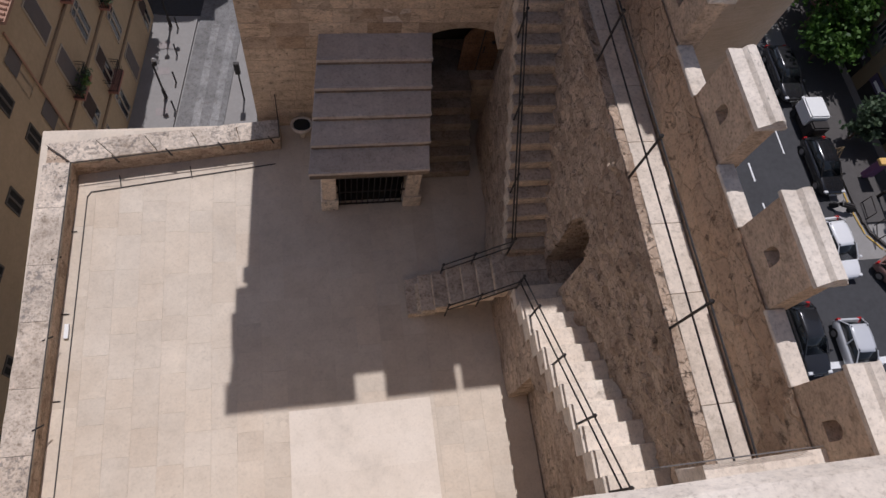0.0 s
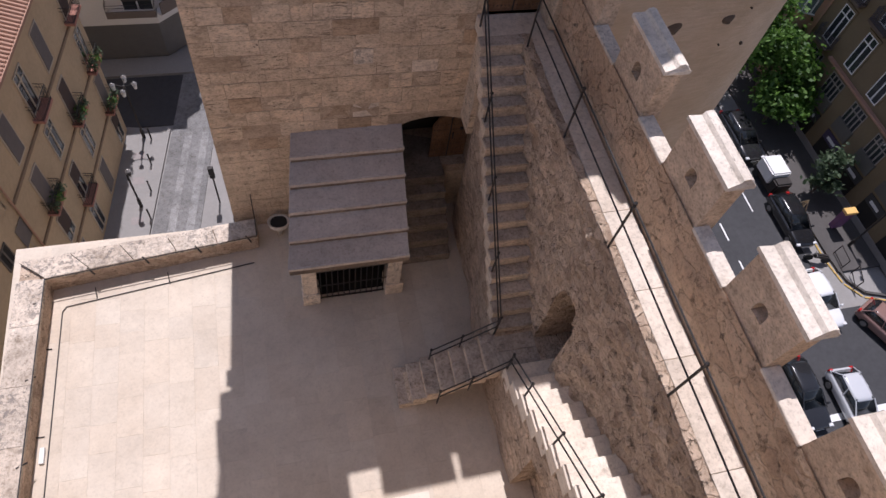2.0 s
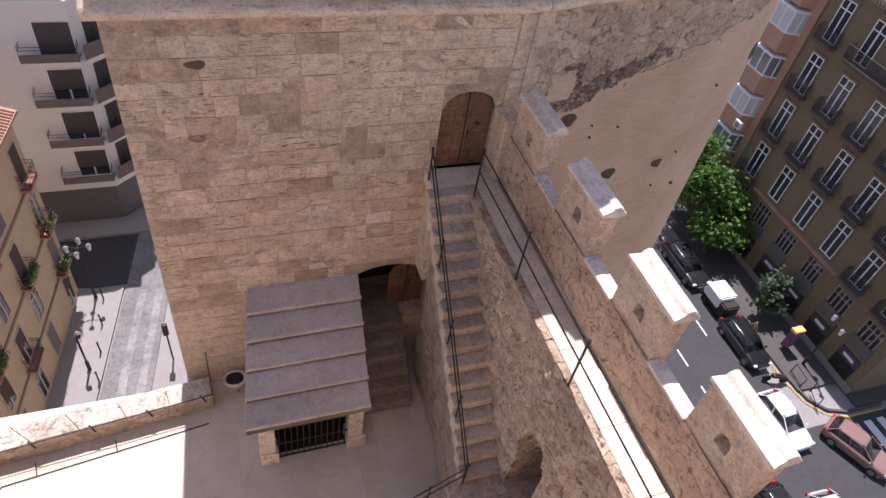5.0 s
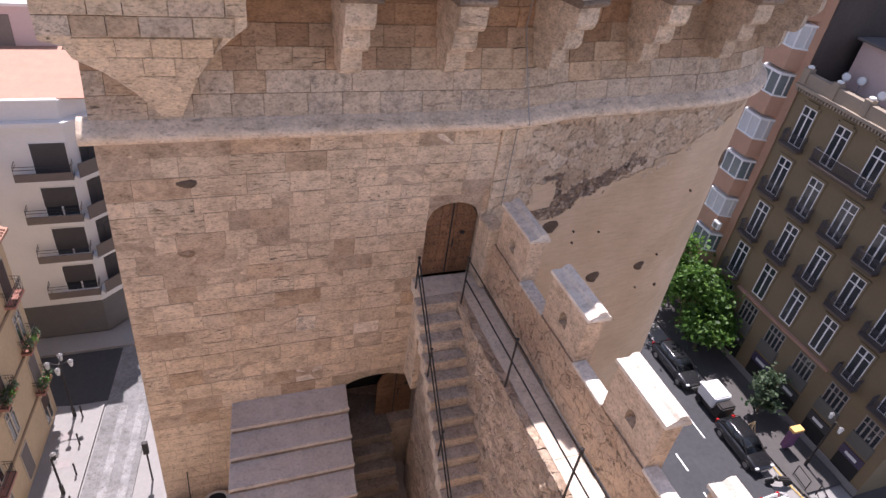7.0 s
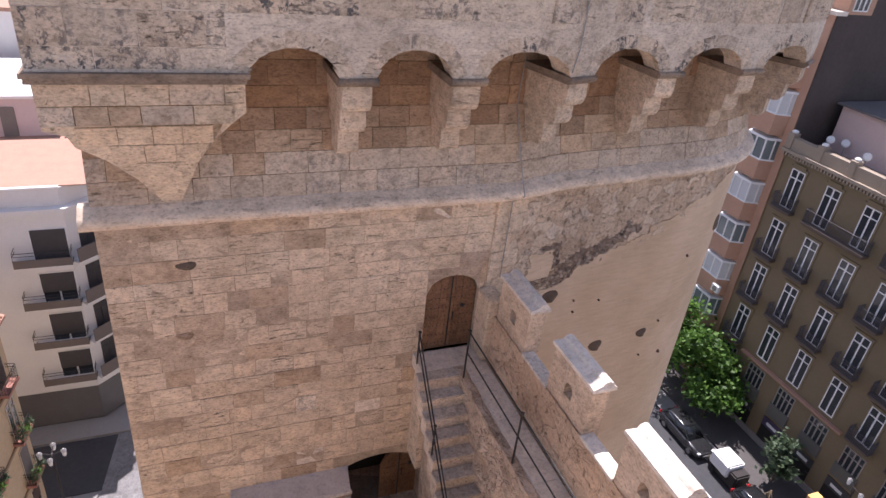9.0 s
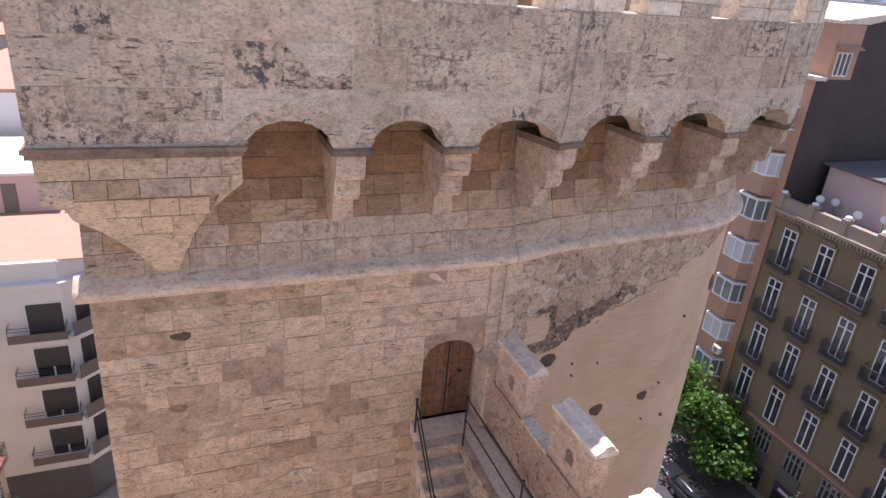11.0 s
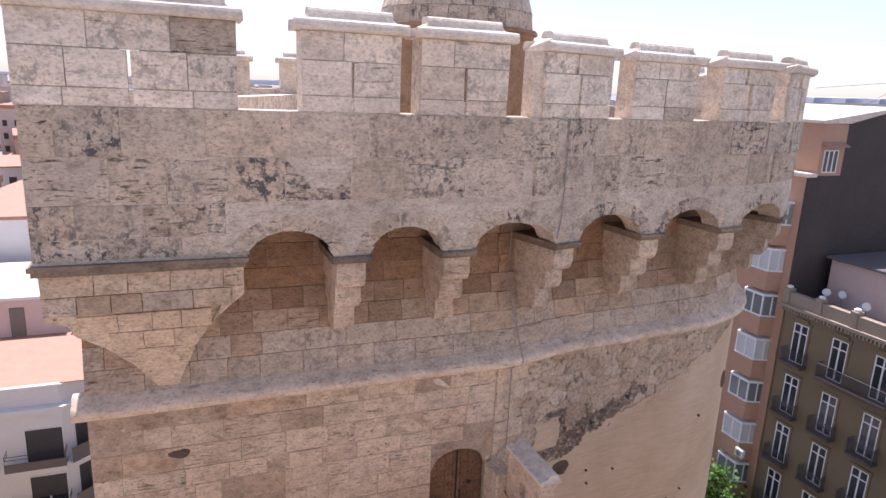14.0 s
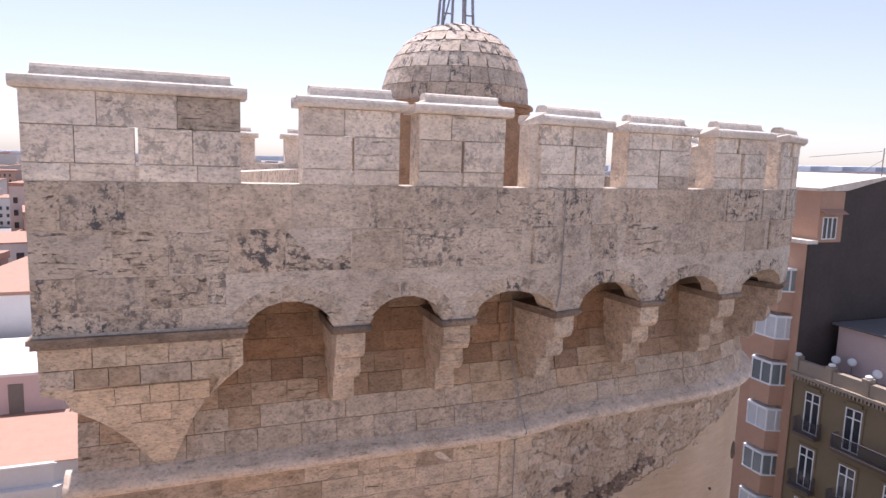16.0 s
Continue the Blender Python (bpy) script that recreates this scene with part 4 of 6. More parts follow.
loops = [[bm.verts.new((-0.35 + r * math.cos(2 * math.pi * i / ringn), YW - 0.4 + r * 0.8 * math.sin(2 * math.pi * i / ringn), TER + z)) for i in range(ringn)] for r, z in prof[:-1]]
for a, b in zip(loops, loops[1:]):
    for i in range(ringn):
        bm.faces.new((a[i], a[(i + 1) % ringn], b[(i + 1) % ringn], b[i]))
bm.faces.new(loops[-1])
bm.faces.new(loops[0][::-1])
part("bowl", bm, COPING, basin, smooth=True)
bm = bmesh.new()
g = bmesh.ops.create_cone(bm, cap_ends=True, segments=14, radius1=0.22, radius2=0.22, depth=0.03)
for v in g["verts"]:
    v.co = v.co + Vector((-0.35, YW - 0.4, TER + 0.57))
part("dark_filling", bm, DARK, basin)

# low stone cover over the stairwell
porch = thing("stairwell_cover", "low stone shelter with a stepped slab roof and a barred opening", "shelter")
PX0, PX1, PY0 = 0.02, 2.56, 7.93
front_top, back_top, EAVE = 21.02, 22.36, 7.72
n = 5
for k in range(n):
    a, b = k / n, (k + 1) / n
    y0, y1 = EAVE + (YW - EAVE) * a, EAVE + (YW - EAVE) * b
    z0, z1 = front_top + (back_top - front_top) * a, front_top + (back_top - front_top) * b
    bm = bmesh.new()
    lift = 0.16
    prism(bm, [(y0 - 0.07, z0 + lift * 0.55), (y1, z1), (y1, z1 + 0.12), (y0 - 0.07, z0 + 0.12 + lift)], "x", -0.2, 2.56)
    for v in bm.verts:
        t = (v.co.y - EAVE) / (YW - EAVE)
        v.co.x += 0.42 * t if v.co.x < 1 else 0.28 * t
    bm = bevel(bm, 0.012)
    bmesh.ops.subdivide_edges(bm, edges=[e for e in bm.edges if e.calc_length() > 1.0], cuts=6)
    roughen(bm, 0.012, 2.2)
    rs = part("roof_slab", bm, ROOF_SLAB, porch)
    # Pale strip painting the highlight on the slab's lip.
    bm = bmesh.new()
    box(bm, -0.205 + 0.42 * a, 2.565 + 0.28 * a, y0 - 0.095, y0 - 0.045, z0 + 0.10 + lift * 0.6, z0 + 0.125 + lift)
    bmesh.ops.subdivide_edges(bm, edges=[e for e in bm.edges if e.calc_length() > 1.0], cuts=12)
    part("slab_edge", roughen(bm, 0.010, 4), LIP_LIGHT, rs, "pale painted highlight along the front edge")
    # Dark strip painting the shadow line below the lip.
    bm = bmesh.new()
    box(bm, -0.19 + 0.42 * a, 2.55 + 0.28 * a, y0 - 0.085, y0 - 0.05, z0 + 0.02, z0 + 0.10 + lift * 0.6)
    part("lap_joint", bm, STAIN_SHADE, rs, "dark painted shadow line under the lap")
for x0, x1 in ((PX0, PX0 + 0.44), (PX1 - 0.44, PX1)):
    bm = boxes((x0, x1 + (0.04 if x0 > 1 else 0), PY0 - 0.02, PY0 + 0.45, TER, TER + 0.5))
    part("plinth", roughen(bevel(bm, 0.02), 0.01, 4), LIME_PALE, porch)
    bm = boxes((x0 + 0.03, x1 - 0.05, PY0 + 0.02, PY0 + 0.42, TER + 0.5, front_top + 0.1))
    part("pillar", roughen(bevel(bm, 0.02), 0.01, 4), LIME_PALE, porch)
for x0, x1 in ((PX0 + 0.02, PX0 + 0.26), (PX1 - 0.24, PX1 - 0.02)):
    bm = bmesh.new()
    prism(bm, [(PY0 + 0.4, TER), (YW, TER), (YW, back_top - 0.02), (PY0 + 0.4, front_top + 0.16)], "x", x0, x1)
    for v in bm.verts:
        v.co.x += 0.3 * (v.co.y - PY0) / (YW - PY0)
    part("side_wall", bm, LIME, porch)
part("lintel", bevel(boxes((PX0 + 0.02, PX1 - 0.02, PY0 + 0.01, PY0 + 0.4, front_top - 0.06, front_top + 0.13)), 0.015), LIME_PALE, porch)
# Thin dark sheet on the floor, painted for the stairwell's shade.
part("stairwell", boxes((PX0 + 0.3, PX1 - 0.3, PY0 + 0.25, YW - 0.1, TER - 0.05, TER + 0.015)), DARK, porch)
grille = part("grille", boxes((PX0 + 0.4, PX1 - 0.4, PY0 + 0.10, PY0 + 0.13, TER + 0.7, TER + 0.74), (PX0 + 0.4, PX1 - 0.4, PY0 + 0.10, PY0 + 0.13, TER + 0.06, TER + 0.1), (PX0 + 0.4, PX1 - 0.4, PY0 + 0.10, PY0 + 0.13, TER + 1.4, TER + 1.44)), IRON, porch, "black iron grille")
for k in range(12):
    bm = bmesh.new()
    xx = PX0 + 0.48 + k * (PX1 - PX0 - 0.96) / 11
    rod(bm, (xx, PY0 + 0.115, TER + 0.02), (xx, PY0 + 0.115, front_top), 0.014, 5)
    part("bar", bm, IRON, grille)

# steps up to the low arched door
low = thing("door_steps", "short flight of worn steps up to the low arch", "steps")
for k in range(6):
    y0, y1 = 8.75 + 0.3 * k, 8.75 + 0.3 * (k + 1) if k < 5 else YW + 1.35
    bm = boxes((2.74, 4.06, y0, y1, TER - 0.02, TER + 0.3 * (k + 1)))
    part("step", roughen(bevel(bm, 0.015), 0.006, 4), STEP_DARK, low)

# ---- stairs up to the wall walk ----
SX0, SX1 = 4.08, 4.99


def flight(name, label, y_low, y_high, count, z_low, z_high, tread, riser, right=SX1 + 0.02):
    st = thing(name, label, "stairs")
    run, rise = (y_high - y_low) / count, (z_high - z_low) / count
    for k in range(count):
        a, b, top = y_low + run * k, y_low + run * (k + 1), z_low + rise * (k + 1)
        lo, hi = min(a, b), max(a, b)
        bm = bevel(boxes((SX0 - 0.03, right, lo - (0.02 if run > 0 else 0), hi + (0.02 if run < 0 else 0.0), top - 0.06, top)), 0.014)
        bmesh.ops.subdivide_edges(bm, edges=[e for e in bm.edges if e.calc_length() > 0.6], cuts=5)
        t = part("tread", roughen(bm, 0.012, 5), tread, st)
        bm = boxes((SX0, right, lo, hi, top - 0.5, top - 0.06))
        bmesh.ops.subdivide_edges(bm, edges=[e for e in bm.edges if e.calc_length() > 0.6], cuts=5)
        part("riser", roughen(bm, 0.012, 5), riser, st)
    return st


def spine(name, label, ys, x0s, lows, highs, mat, parent):
    """Masonry under a flight: its face follows x0s along ys."""
    bm = bmesh.new()
    n = 26
    rows = []
    for i in range(n + 1):
        y = ys[0] + (ys[-1] - ys[0]) * i / n
        x0, lo, hi = (float(np.interp(y, ys, q)) for q in (x0s, lows, highs))
        cuts = 14
        rows.append([bm.verts.new((x0, y, lo + (hi - lo) * j / cuts)) for j in range(cuts + 1)] + [bm.verts.new((SX1, y, hi)), bm.verts.new((SX1, y, lo))])
    for a, b in zip(rows, rows[1:]):
        for j in range(len(a)):
            bm.faces.new((a[j], a[(j + 1) % len(a)], b[(j + 1) % len(a)], b[j]))
    bm.faces.new(rows[0][::-1])
    bm.faces.new(rows[-1])
    for v in bm.verts:
        if v.co.x < SX1 - 0.05:
            v.co.x += 0.05 * noise.fractal(v.co * 1.6, 1.0, 2.0, 5)
    return part(name, bm, mat, parent, label)


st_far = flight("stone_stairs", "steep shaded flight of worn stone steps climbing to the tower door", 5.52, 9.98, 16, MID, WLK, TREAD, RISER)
spine("side_wall", "", [5.3, 6.6, 7.6, 9.98], [4.10, 4.14, 4.36, 4.42], [TER] * 4, [MID - 0.1, MID + 0.75, MID + 1.8, WLK - 0.42], RUBBLE, st_far)
bm = bmesh.new()
prism(bm, [(9.98, 22.6), (YW, 22.6), (YW, WLK - 0.31), (9.98, WLK - 0.31)], "x", SX0 + 0.2, SX1)
part("landing_base", bm, LIME, st_far)
part("landing_pier", boxes((4.72, SX1, 9.98, YW, TER, 22.6)), LIME, st_far)
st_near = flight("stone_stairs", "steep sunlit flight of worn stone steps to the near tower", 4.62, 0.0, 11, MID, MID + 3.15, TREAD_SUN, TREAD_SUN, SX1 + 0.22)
bm = bmesh.new()
for y0, y1, lo in ((2.65, 4.8, TER), (0.05, 2.65, None)):
    n = 14
    rows = []
    for i in range(n + 1):
        y = y0 + (y1 - y0) * i / n
        hi = MID + max(0, 4.62 - y) * 0.682 - 0.05
        base = TER if lo else max(21.0, hi - 1.1)
        rows.append([bm.verts.new((4.1, y, base + (hi - base) * j / 10)) for j in range(11)] + [bm.verts.new((SX1, y, hi)), bm.verts.new((SX1, y, base))])
    for a, b in zip(rows, rows[1:]):
        for j in range(len(a)):
            bm.faces.new((a[j], a[(j + 1) % len(a)], b[(j + 1) % len(a)], b[j]))
    bm.faces.new(rows[0][::-1])
    bm.faces.new(rows[-1])
for v in bm.verts:
    if v.co.x < 4.3:
        v.co.x += 0.05 * noise.fractal(v.co * 1.6, 1.0, 2.0, 5)
part("side_wall", bm, RUBBLE, st_near)
part("recess_back", boxes((4.62, SX1, 0.0, 2.7, TER - 0.02, 21.9)), RUBBLE, st_near)
land = thing("stair_landing", "stone landing where three flights meet", "landing")
for a, b in ((4.6, 5.08), (5.08, 5.54)):
    part("slab", roughen(bevel(boxes((SX0 - 0.03, SX1 + 0.02, a, b - 0.006, MID - 0.25, MID)), 0.012), 0.006, 4), TREAD, land)
part("base", boxes((SX0, SX1, 4.62, 5.52, TER, MID - 0.24)), RUBBLE, land)
side = thing("side_stairs", "short flight of stone steps from the terrace to the landing", "stairs")
for k in range(7):
    a, top = 1.93 + 0.305 * k, TER + 0.29 * (k + 1)
    y0, y1 = 4.83 - 0.03 * k, 5.76 - 0.035 * k
    part("riser", roughen(bevel(boxes((a + 0.01, a + 0.36 if k < 6 else SX0 - 0.03, y0 + 0.01, y1 - 0.01, max(TER - 0.01, top - 0.45), top - 0.05)), 0.012), 0.006, 4), RISER, side)
    part("tread", roughen(bevel(boxes((a - 0.015, a + 0.32 if k < 6 else SX0 - 0.03, y0, y1, top - 0.05, top)), 0.012), 0.006, 4), TREAD, side)
bm = bmesh.new()
prism(bm, [(2.1, TER), (2.6, TER), (2.95, TER + 0.75), (3.4, TER + 1.25), (4.06, TER + 1.45), (4.06, TER + 1.75), (2.1, TER + 0.25)], "y", 4.9, 5.6)
part("arch", bm, LIME, side, "carried on a flying stone arch")


# iron rails
def rail(name, label, posts, height, dz=0.52, joint=True):
    r = thing(name, label, "railing")
    for x, y, z in posts:
        bm = bmesh.new()
        rod(bm, (x, y, z), (x, y, z + height), 0.022)
        ball(bm, (x, y, z + height + 0.02), 0.04, sub=1)
        part("post", bm, IRON, r)
    for hh in (height - 0.02, height - dz):
        bm = bmesh.new()
        for a, b in zip(posts, posts[1:]):
            rod(bm, (a[0], a[1], a[2] + hh), (b[0], b[1], b[2] + hh), 0.017)
        part("bar", bm, IRON, r)
    return r


rail("walk_railing", "two-bar black iron railing along the wall walk", [(4.99, y, WLK - 0.02) for y in (9.58, 7.2, 4.84, 2.29, -0.05)], 1.22)


def step_z(y):
    return MID + (y - 5.52) / (9.98 - 5.52) * (WLK - MID) + 0.1


rail("stair_railing", "two-bar black iron railing beside the stairs", [(4.10, y, step_z(y)) for y in (10.05, 8.75, 7.6, 6.5, 5.5)], 0.8, 0.3)
rail("stair_railing", "two-bar black iron railing beside the sunlit stairs", [(4.12, y, MID + max(0, 4.62 - y) * 0.682 + 0.1) for y in (4.6, 3.75, 2.55, 1.35, 0.2)], 0.85, 0.34)
rail("side_railing", "low black iron railing on the side steps", [(2.75, 4.62, TER + 0.62), (3.4, 4.6, TER + 1.25), (4.1, 4.58, TER + 2.0)], 0.78, 0.35)
rail("side_railing", "low black iron railing on the side steps", [(2.75, 5.62, TER + 0.62), (3.4, 5.58, TER + 1.25), (4.1, 5.52, TER + 2.0)], 0.78, 0.35)

# ---- curtain wall: walk, breastwork and merlons ----
curtain = thing("curtain_wall", "thick rubble curtain wall with a wall walk and merlons over the street", "wall", kind="structure")
bm = bmesh.new()
NICHE = (4.42, 5.3, MID, MID + 2.1, 0.55)
pierced(bm, 4.4, YW, 0.0, WLK - 0.06, SX1, 6.3, [NICHE], along="y")
prism(bm, [(5.18, 0.0), (6.3, 0.0), (6.3, WLK - 0.06), (SX1 + 0.05, WLK - 0.06), (SX1 + 0.05, WLK - 0.4), (5.18, 24.0)], "y", -0.1, 4.4)
bmesh.ops.remove_doubles(bm, verts=bm.verts[:], dist=1e-4)
part("core", bm, RUBBLE, curtain)
# rough face of the core
rnd = random.Random(8)


def rough_face(x, y0, y1, z0, z1, step, deep, hole=None, scale=2.6, lean=None):
    bm = bmesh.new()
    ny, nz = int((y1 - y0) / step), int((z1 - z0) / step)
    grid = []
    for i in range(ny + 1):
        col = []
        for j in range(nz + 1):
            p = Vector((x, y0 + (y1 - y0) * i / ny, z0 + (z1 - z0) * j / nz))
            d = noise.fractal(p * scale, 0.9, 2.1, 6) + 0.5 * noise.noise(p * scale * 3.1)
            edge = min(1.0, min(i, ny - i, j, nz - j) / 2)
            back = float(np.interp(p.z, *lean)) * min(1.0, (y1 - p.y) / 1.3) if lean else 0.0
            col.append(bm.verts.new((x + back - 0.012 - deep * max(-0.3, d) * edge, p.y, p.z)))
        grid.append(col)
    for i in range(ny):
        for j in range(nz):
            c = (grid[i][j].co + grid[i + 1][j + 1].co) / 2
            if hole and hole[0] < c.y < hole[1] and c.z < arch_top(c.y, hole[0], hole[1], hole[3], hole[4]):
                continue
            bm.faces.new((grid[i][j], grid[i + 1][j], grid[i + 1][j + 1], grid[i][j + 1]))
    return bm


part("rubble_face", rough_face(SX1, -0.1, 4.4, MID - 0.3, WLK - 0.05, 0.055, 0.105, None, 2.6, ((24.0, WLK - 0.4), (0.19, 0.05))), RUBBLE, curtain, "rough eroded rubble face")
part("rubble_face", rough_face(SX1, 4.4, YW, MID - 0.3, WLK - 0.05, 0.055, 0.105, NICHE), RUBBLE, curtain, "rough eroded rubble face")
y = -0.1
while y < YW:
    y1 = min(y + rnd.uniform(1.1, 1.7), YW - 0.62)
    if y1 - y < 0.2:
        break
    part("walk_slab", bevel(boxes((SX1 + 0.16, 5.68, y + 0.004, y1 - 0.004, WLK - 0.08, WLK)), 0.006), WALK, curtain)
    y = y1
y = -0.1
while y < YW - 0.7:
    y1 = y + rnd.uniform(0.25, 0.6)
    bm = boxes((SX1 - 0.03, SX1 + 0.155, y + 0.006, min(y1, YW - 0.65), WLK - 0.16, WLK - 0.012 + rnd.uniform(-0.02, 0.02)))
    bmesh.ops.subdivide_edges(bm, edges=bm.edges[:], cuts=2, use_grid_fill=True)
    part("edge_stone", roughen(bm, 0.03, 5), RUBBLE, curtain)
    y = y1
SILL_C = 26.8
part("breastwork", boxes((5.715, 5.95, -0.1, YW, WLK - 0.1, SILL_C - 0.07)), BREAST, curtain)
part("breastwork_face", rough_face(5.72, -0.1, YW, WLK - 0.02, SILL_C - 0.04, 0.05, 0.03, None, 2.0), BREAST, curtain, "eroded ochre stone face")
part("pier_by_door", roughen(bevel(boxes((5.56, 5.95, 10.0, YW, WLK, 27.1)), 0.03), 0.012, 3), LIME, curtain)
CM = ((8.68, 9.92), (6.48, 7.72), (4.31, 5.52), (2.11, 3.30), (-0.1, 1.09))
for (a0, a1), (b0, b1) in zip(CM, CM[1:]):
    part("sill", roughen(bevel(boxes((5.69, 5.97, b1, a0, SILL_C - 0.07, SILL_C)), 0.012), 0.008, 4), COPING, curtain)


MERLON_TAN = stone("tan_merlon_stone", (0.60, 0.465, 0.34), (0.49, 0.37, 0.265), pit=0.6, grey=0.2, vary=0.1, grain=(1, 1, 1.6))


def street_merlon(y0, y1):
    m = part("merlon_body", bmesh.new(), MERLON_TAN, curtain)
    bm = bmesh.new()
    pierced(bm, y0, y1, WLK - 0.1, 27.72, 5.74, 6.07, [((y0 + y1) / 2 - 0.12, (y0 + y1) / 2 + 0.12, SILL_C + 0.26, SILL_C + 0.42, 0.12)], along="y")
    bmesh.ops.remove_doubles(bm, verts=bm.verts[:], dist=1e-4)
    bmesh.ops.subdivide_edges(bm, edges=[e for e in bm.edges if e.calc_length() > 0.4], cuts=3)
    roughen(bm, 0.010, 3)
    bmesh.ops.recalc_face_normals(bm, faces=bm.faces[:])
    bm.to_mesh(m.data)
    bm.free()
    bm = bmesh.new()
    out = [(5.70, 27.72), (6.14, 27.72), (6.14, 27.78), (6.10, 27.81), (6.07, 27.87), (6.0, 27.90), (5.92, 27.88), (5.88, 27.82), (5.70, 27.79)]
    prism(bm, out, "y", y0 - 0.05, y1 + 0.05)
    for v in bm.verts:
        if v.co.z > 27.81:
            v.co.y += 0.03 if v.co.y < (y0 + y1) / 2 else -0.03
    part("coping", roughen(bm, 0.008, 4), COPING, m)


for a, b in CM:
    street_merlon(a, b)
part("niche_back", boxes((6.0, 6.2, 4.5, 5.7, MID - 0.1, MID + 2.0)), WOOD, curtain)

# ---- the camera's own tower, below ----
near = thing("near_tower", "sunlit string course and wall of the tower underfoot", "tower")
part("wall", boxes((-8.0, 14.0, -1.6, -0.12, 0, 29.45)), LIME, near)
bm = bmesh.new()
prism(bm, [(-0.3, 29.2), (0.06, 29.2), (0.14, 29.27), (0.14, 29.38), (0.05, 29.5), (-0.2, 29.62), (-0.3, 29.62)], "x", 1.2, 14.0)
bmesh.ops.subdivide_edges(bm, edges=[e for e in bm.edges if e.calc_length() > 2], cuts=40)
part("string_course", roughen(bm, 0.012, 3), COPING, near)
mesh_guard = thing("mesh_guard", "stone block topped with chain-link mesh on the wall walk", "guard")
bm = boxes((4.15, 5.75, -0.1, 0.32, 26.3, 26.95))
bmesh.ops.subdivide_edges(bm, edges=bm.edges[:], cuts=3, use_grid_fill=True)
part("block", roughen(bm, 0.03, 3), COPING, mesh_guard)
bm = bmesh.new()
for k in range(34):
    x = 3.55 + 0.055 * k
    rod(bm, (x, 0.36, 26.9), (x + 0.22, 0.34, 27.15), 0.004, 4)
    rod(bm, (x + 0.22, 0.36, 26.9), (x, 0.34, 27.15), 0.004, 4)
part("chain_link", bm, ALU, mesh_guard, "chain-link wire mesh")


# ---- ground, streets and the city ----
tagged(part("ground", boxes((-3000, 3000, -300, 5000, -2.0, -0.12)), PAVE), "flat city ground reaching the horizon", "ground", kind="structure")
tagged(part("road", boxes((16.0, 33.0, -60, 160, -0.3, -0.06), (33.0, 90, 3.0, 12.0, -0.3, -0.062)), ASPHALT), "dark asphalt avenue", "road", kind="structure")
LANE = pose(-6.45, 27.0, 0, 0, 0, -8.8)


def laid(*rows):
    bm = bmesh.new()
    for r in rows:
        box(bm, *r, LANE)
    return bm


tagged(part("street", laid((-1.3, 1.4, -60, 10.5, -0.3, -0.05)), SETTS), "pale grey stone-paved side street", "road", kind="structure")
tagged(part("cross_street", boxes((-60, 12.0, 32.2, 36.8, -0.3, -0.056)), ASPHALT), "dark asphalt cross street", "road", kind="structure")
tagged(part("pavement", laid((-4.2, -1.4, -60, 4.6, -0.3, 0.06)), PAVE), "pale pavement beside the old houses", "pavement", kind="structure")
tagged(part("pavement", laid((1.5, 4.5, -45, 9.5, -0.3, 0.06)), PAVE), "pavement at the tower foot", "pavement", kind="structure")
tagged(part("pavement", boxes((-60, -3.5, 36.9, 38.6, -0.3, 0.06)), PAVE), "pavement before the corner block", "pavement", kind="structure")
tagged(part("pavement", boxes((34.6, 38.0, 14.5, 160, -0.3, 0.08), (38.0, 90, 12.5, 14.5, -0.3, 0.08)), PAVE_DARK), "shaded pavement before the brown block", "pavement", kind="structure")
bm, line = bmesh.new(), bmesh.new()
KERB = ((34.5, 22.0), (34.45, 18.3), (34.5, 15.6), (34.8, 13.8), (35.6, 12.75), (37.0, 12.3), (40.0, 12.25))
for (xa, ya), (xb, yb) in zip(KERB, KERB[1:]):
    q = Vector((ya - yb, xb - xa, 0)).normalized()
    prism(bm, [(xa, ya), (xb, yb), (xb + q.x * 0.16, yb + q.y * 0.16), (xa + q.x * 0.16, ya + q.y * 0.16)], "z", -0.06, 0.085)
    prism(line, [(xa - q.x * 0.3, ya - q.y * 0.3), (xb - q.x * 0.3, yb - q.y * 0.3), (xb - q.x * 0.2, yb - q.y * 0.2), (xa - q.x * 0.2, ya - q.y * 0.2)], "z", -0.058, -0.052)
tagged(part("corner_kerb", bm, PAVE_DARK), "rounded grey stone kerb at the street corner", "kerb", kind="structure")
tagged(part("kerb_line", line, LINE_Y), "faded dull yellow line along the kerb", "marking", kind="structure")
lines = thing("road_marking", "white painted lane and bay lines on the asphalt", "marking", kind="structure")
for y in range(-30, 60, 3):
    part("dash", boxes((28.0, 28.12, y * 1.0, y + 1.4, -0.058, -0.052)), LINE, lines)
for y in range(12, 60, 6):
    part("bay_line", boxes((30.9, 31.0, y * 1.0 + 2, y + 4.0, -0.058, -0.052)), LINE, lines)
part("stop_line", boxes((28.1, 33.0, 5.4, 5.8, -0.058, -0.052)), LINE, lines)
for k in range(6):
    part("crossing_bar", boxes((35.5 + 1.1 * k, 36.1 + 1.1 * k, 8.0, 11.5, -0.058, -0.052)), LINE, lines)
for x in (-6.9, -5.85):
    part("pale_strip", laid((x + 6.45, x + 6.9, -9.0, 4.5, -0.049, -0.046)), SETTS_PALE, lines)
cover_grey = paint("cover_grey", (0.28, 0.25, 0.24), 0.8, 0.2)
for y0 in (24.4, 27.4, 29.4):
    tagged(part("utility_cover", boxes((-9.4, -8.7, y0, y0 + 0.55, 0.061, 0.068)), cover_grey), "grey utility cover set in the pavement", "cover", "covers in the pavement")


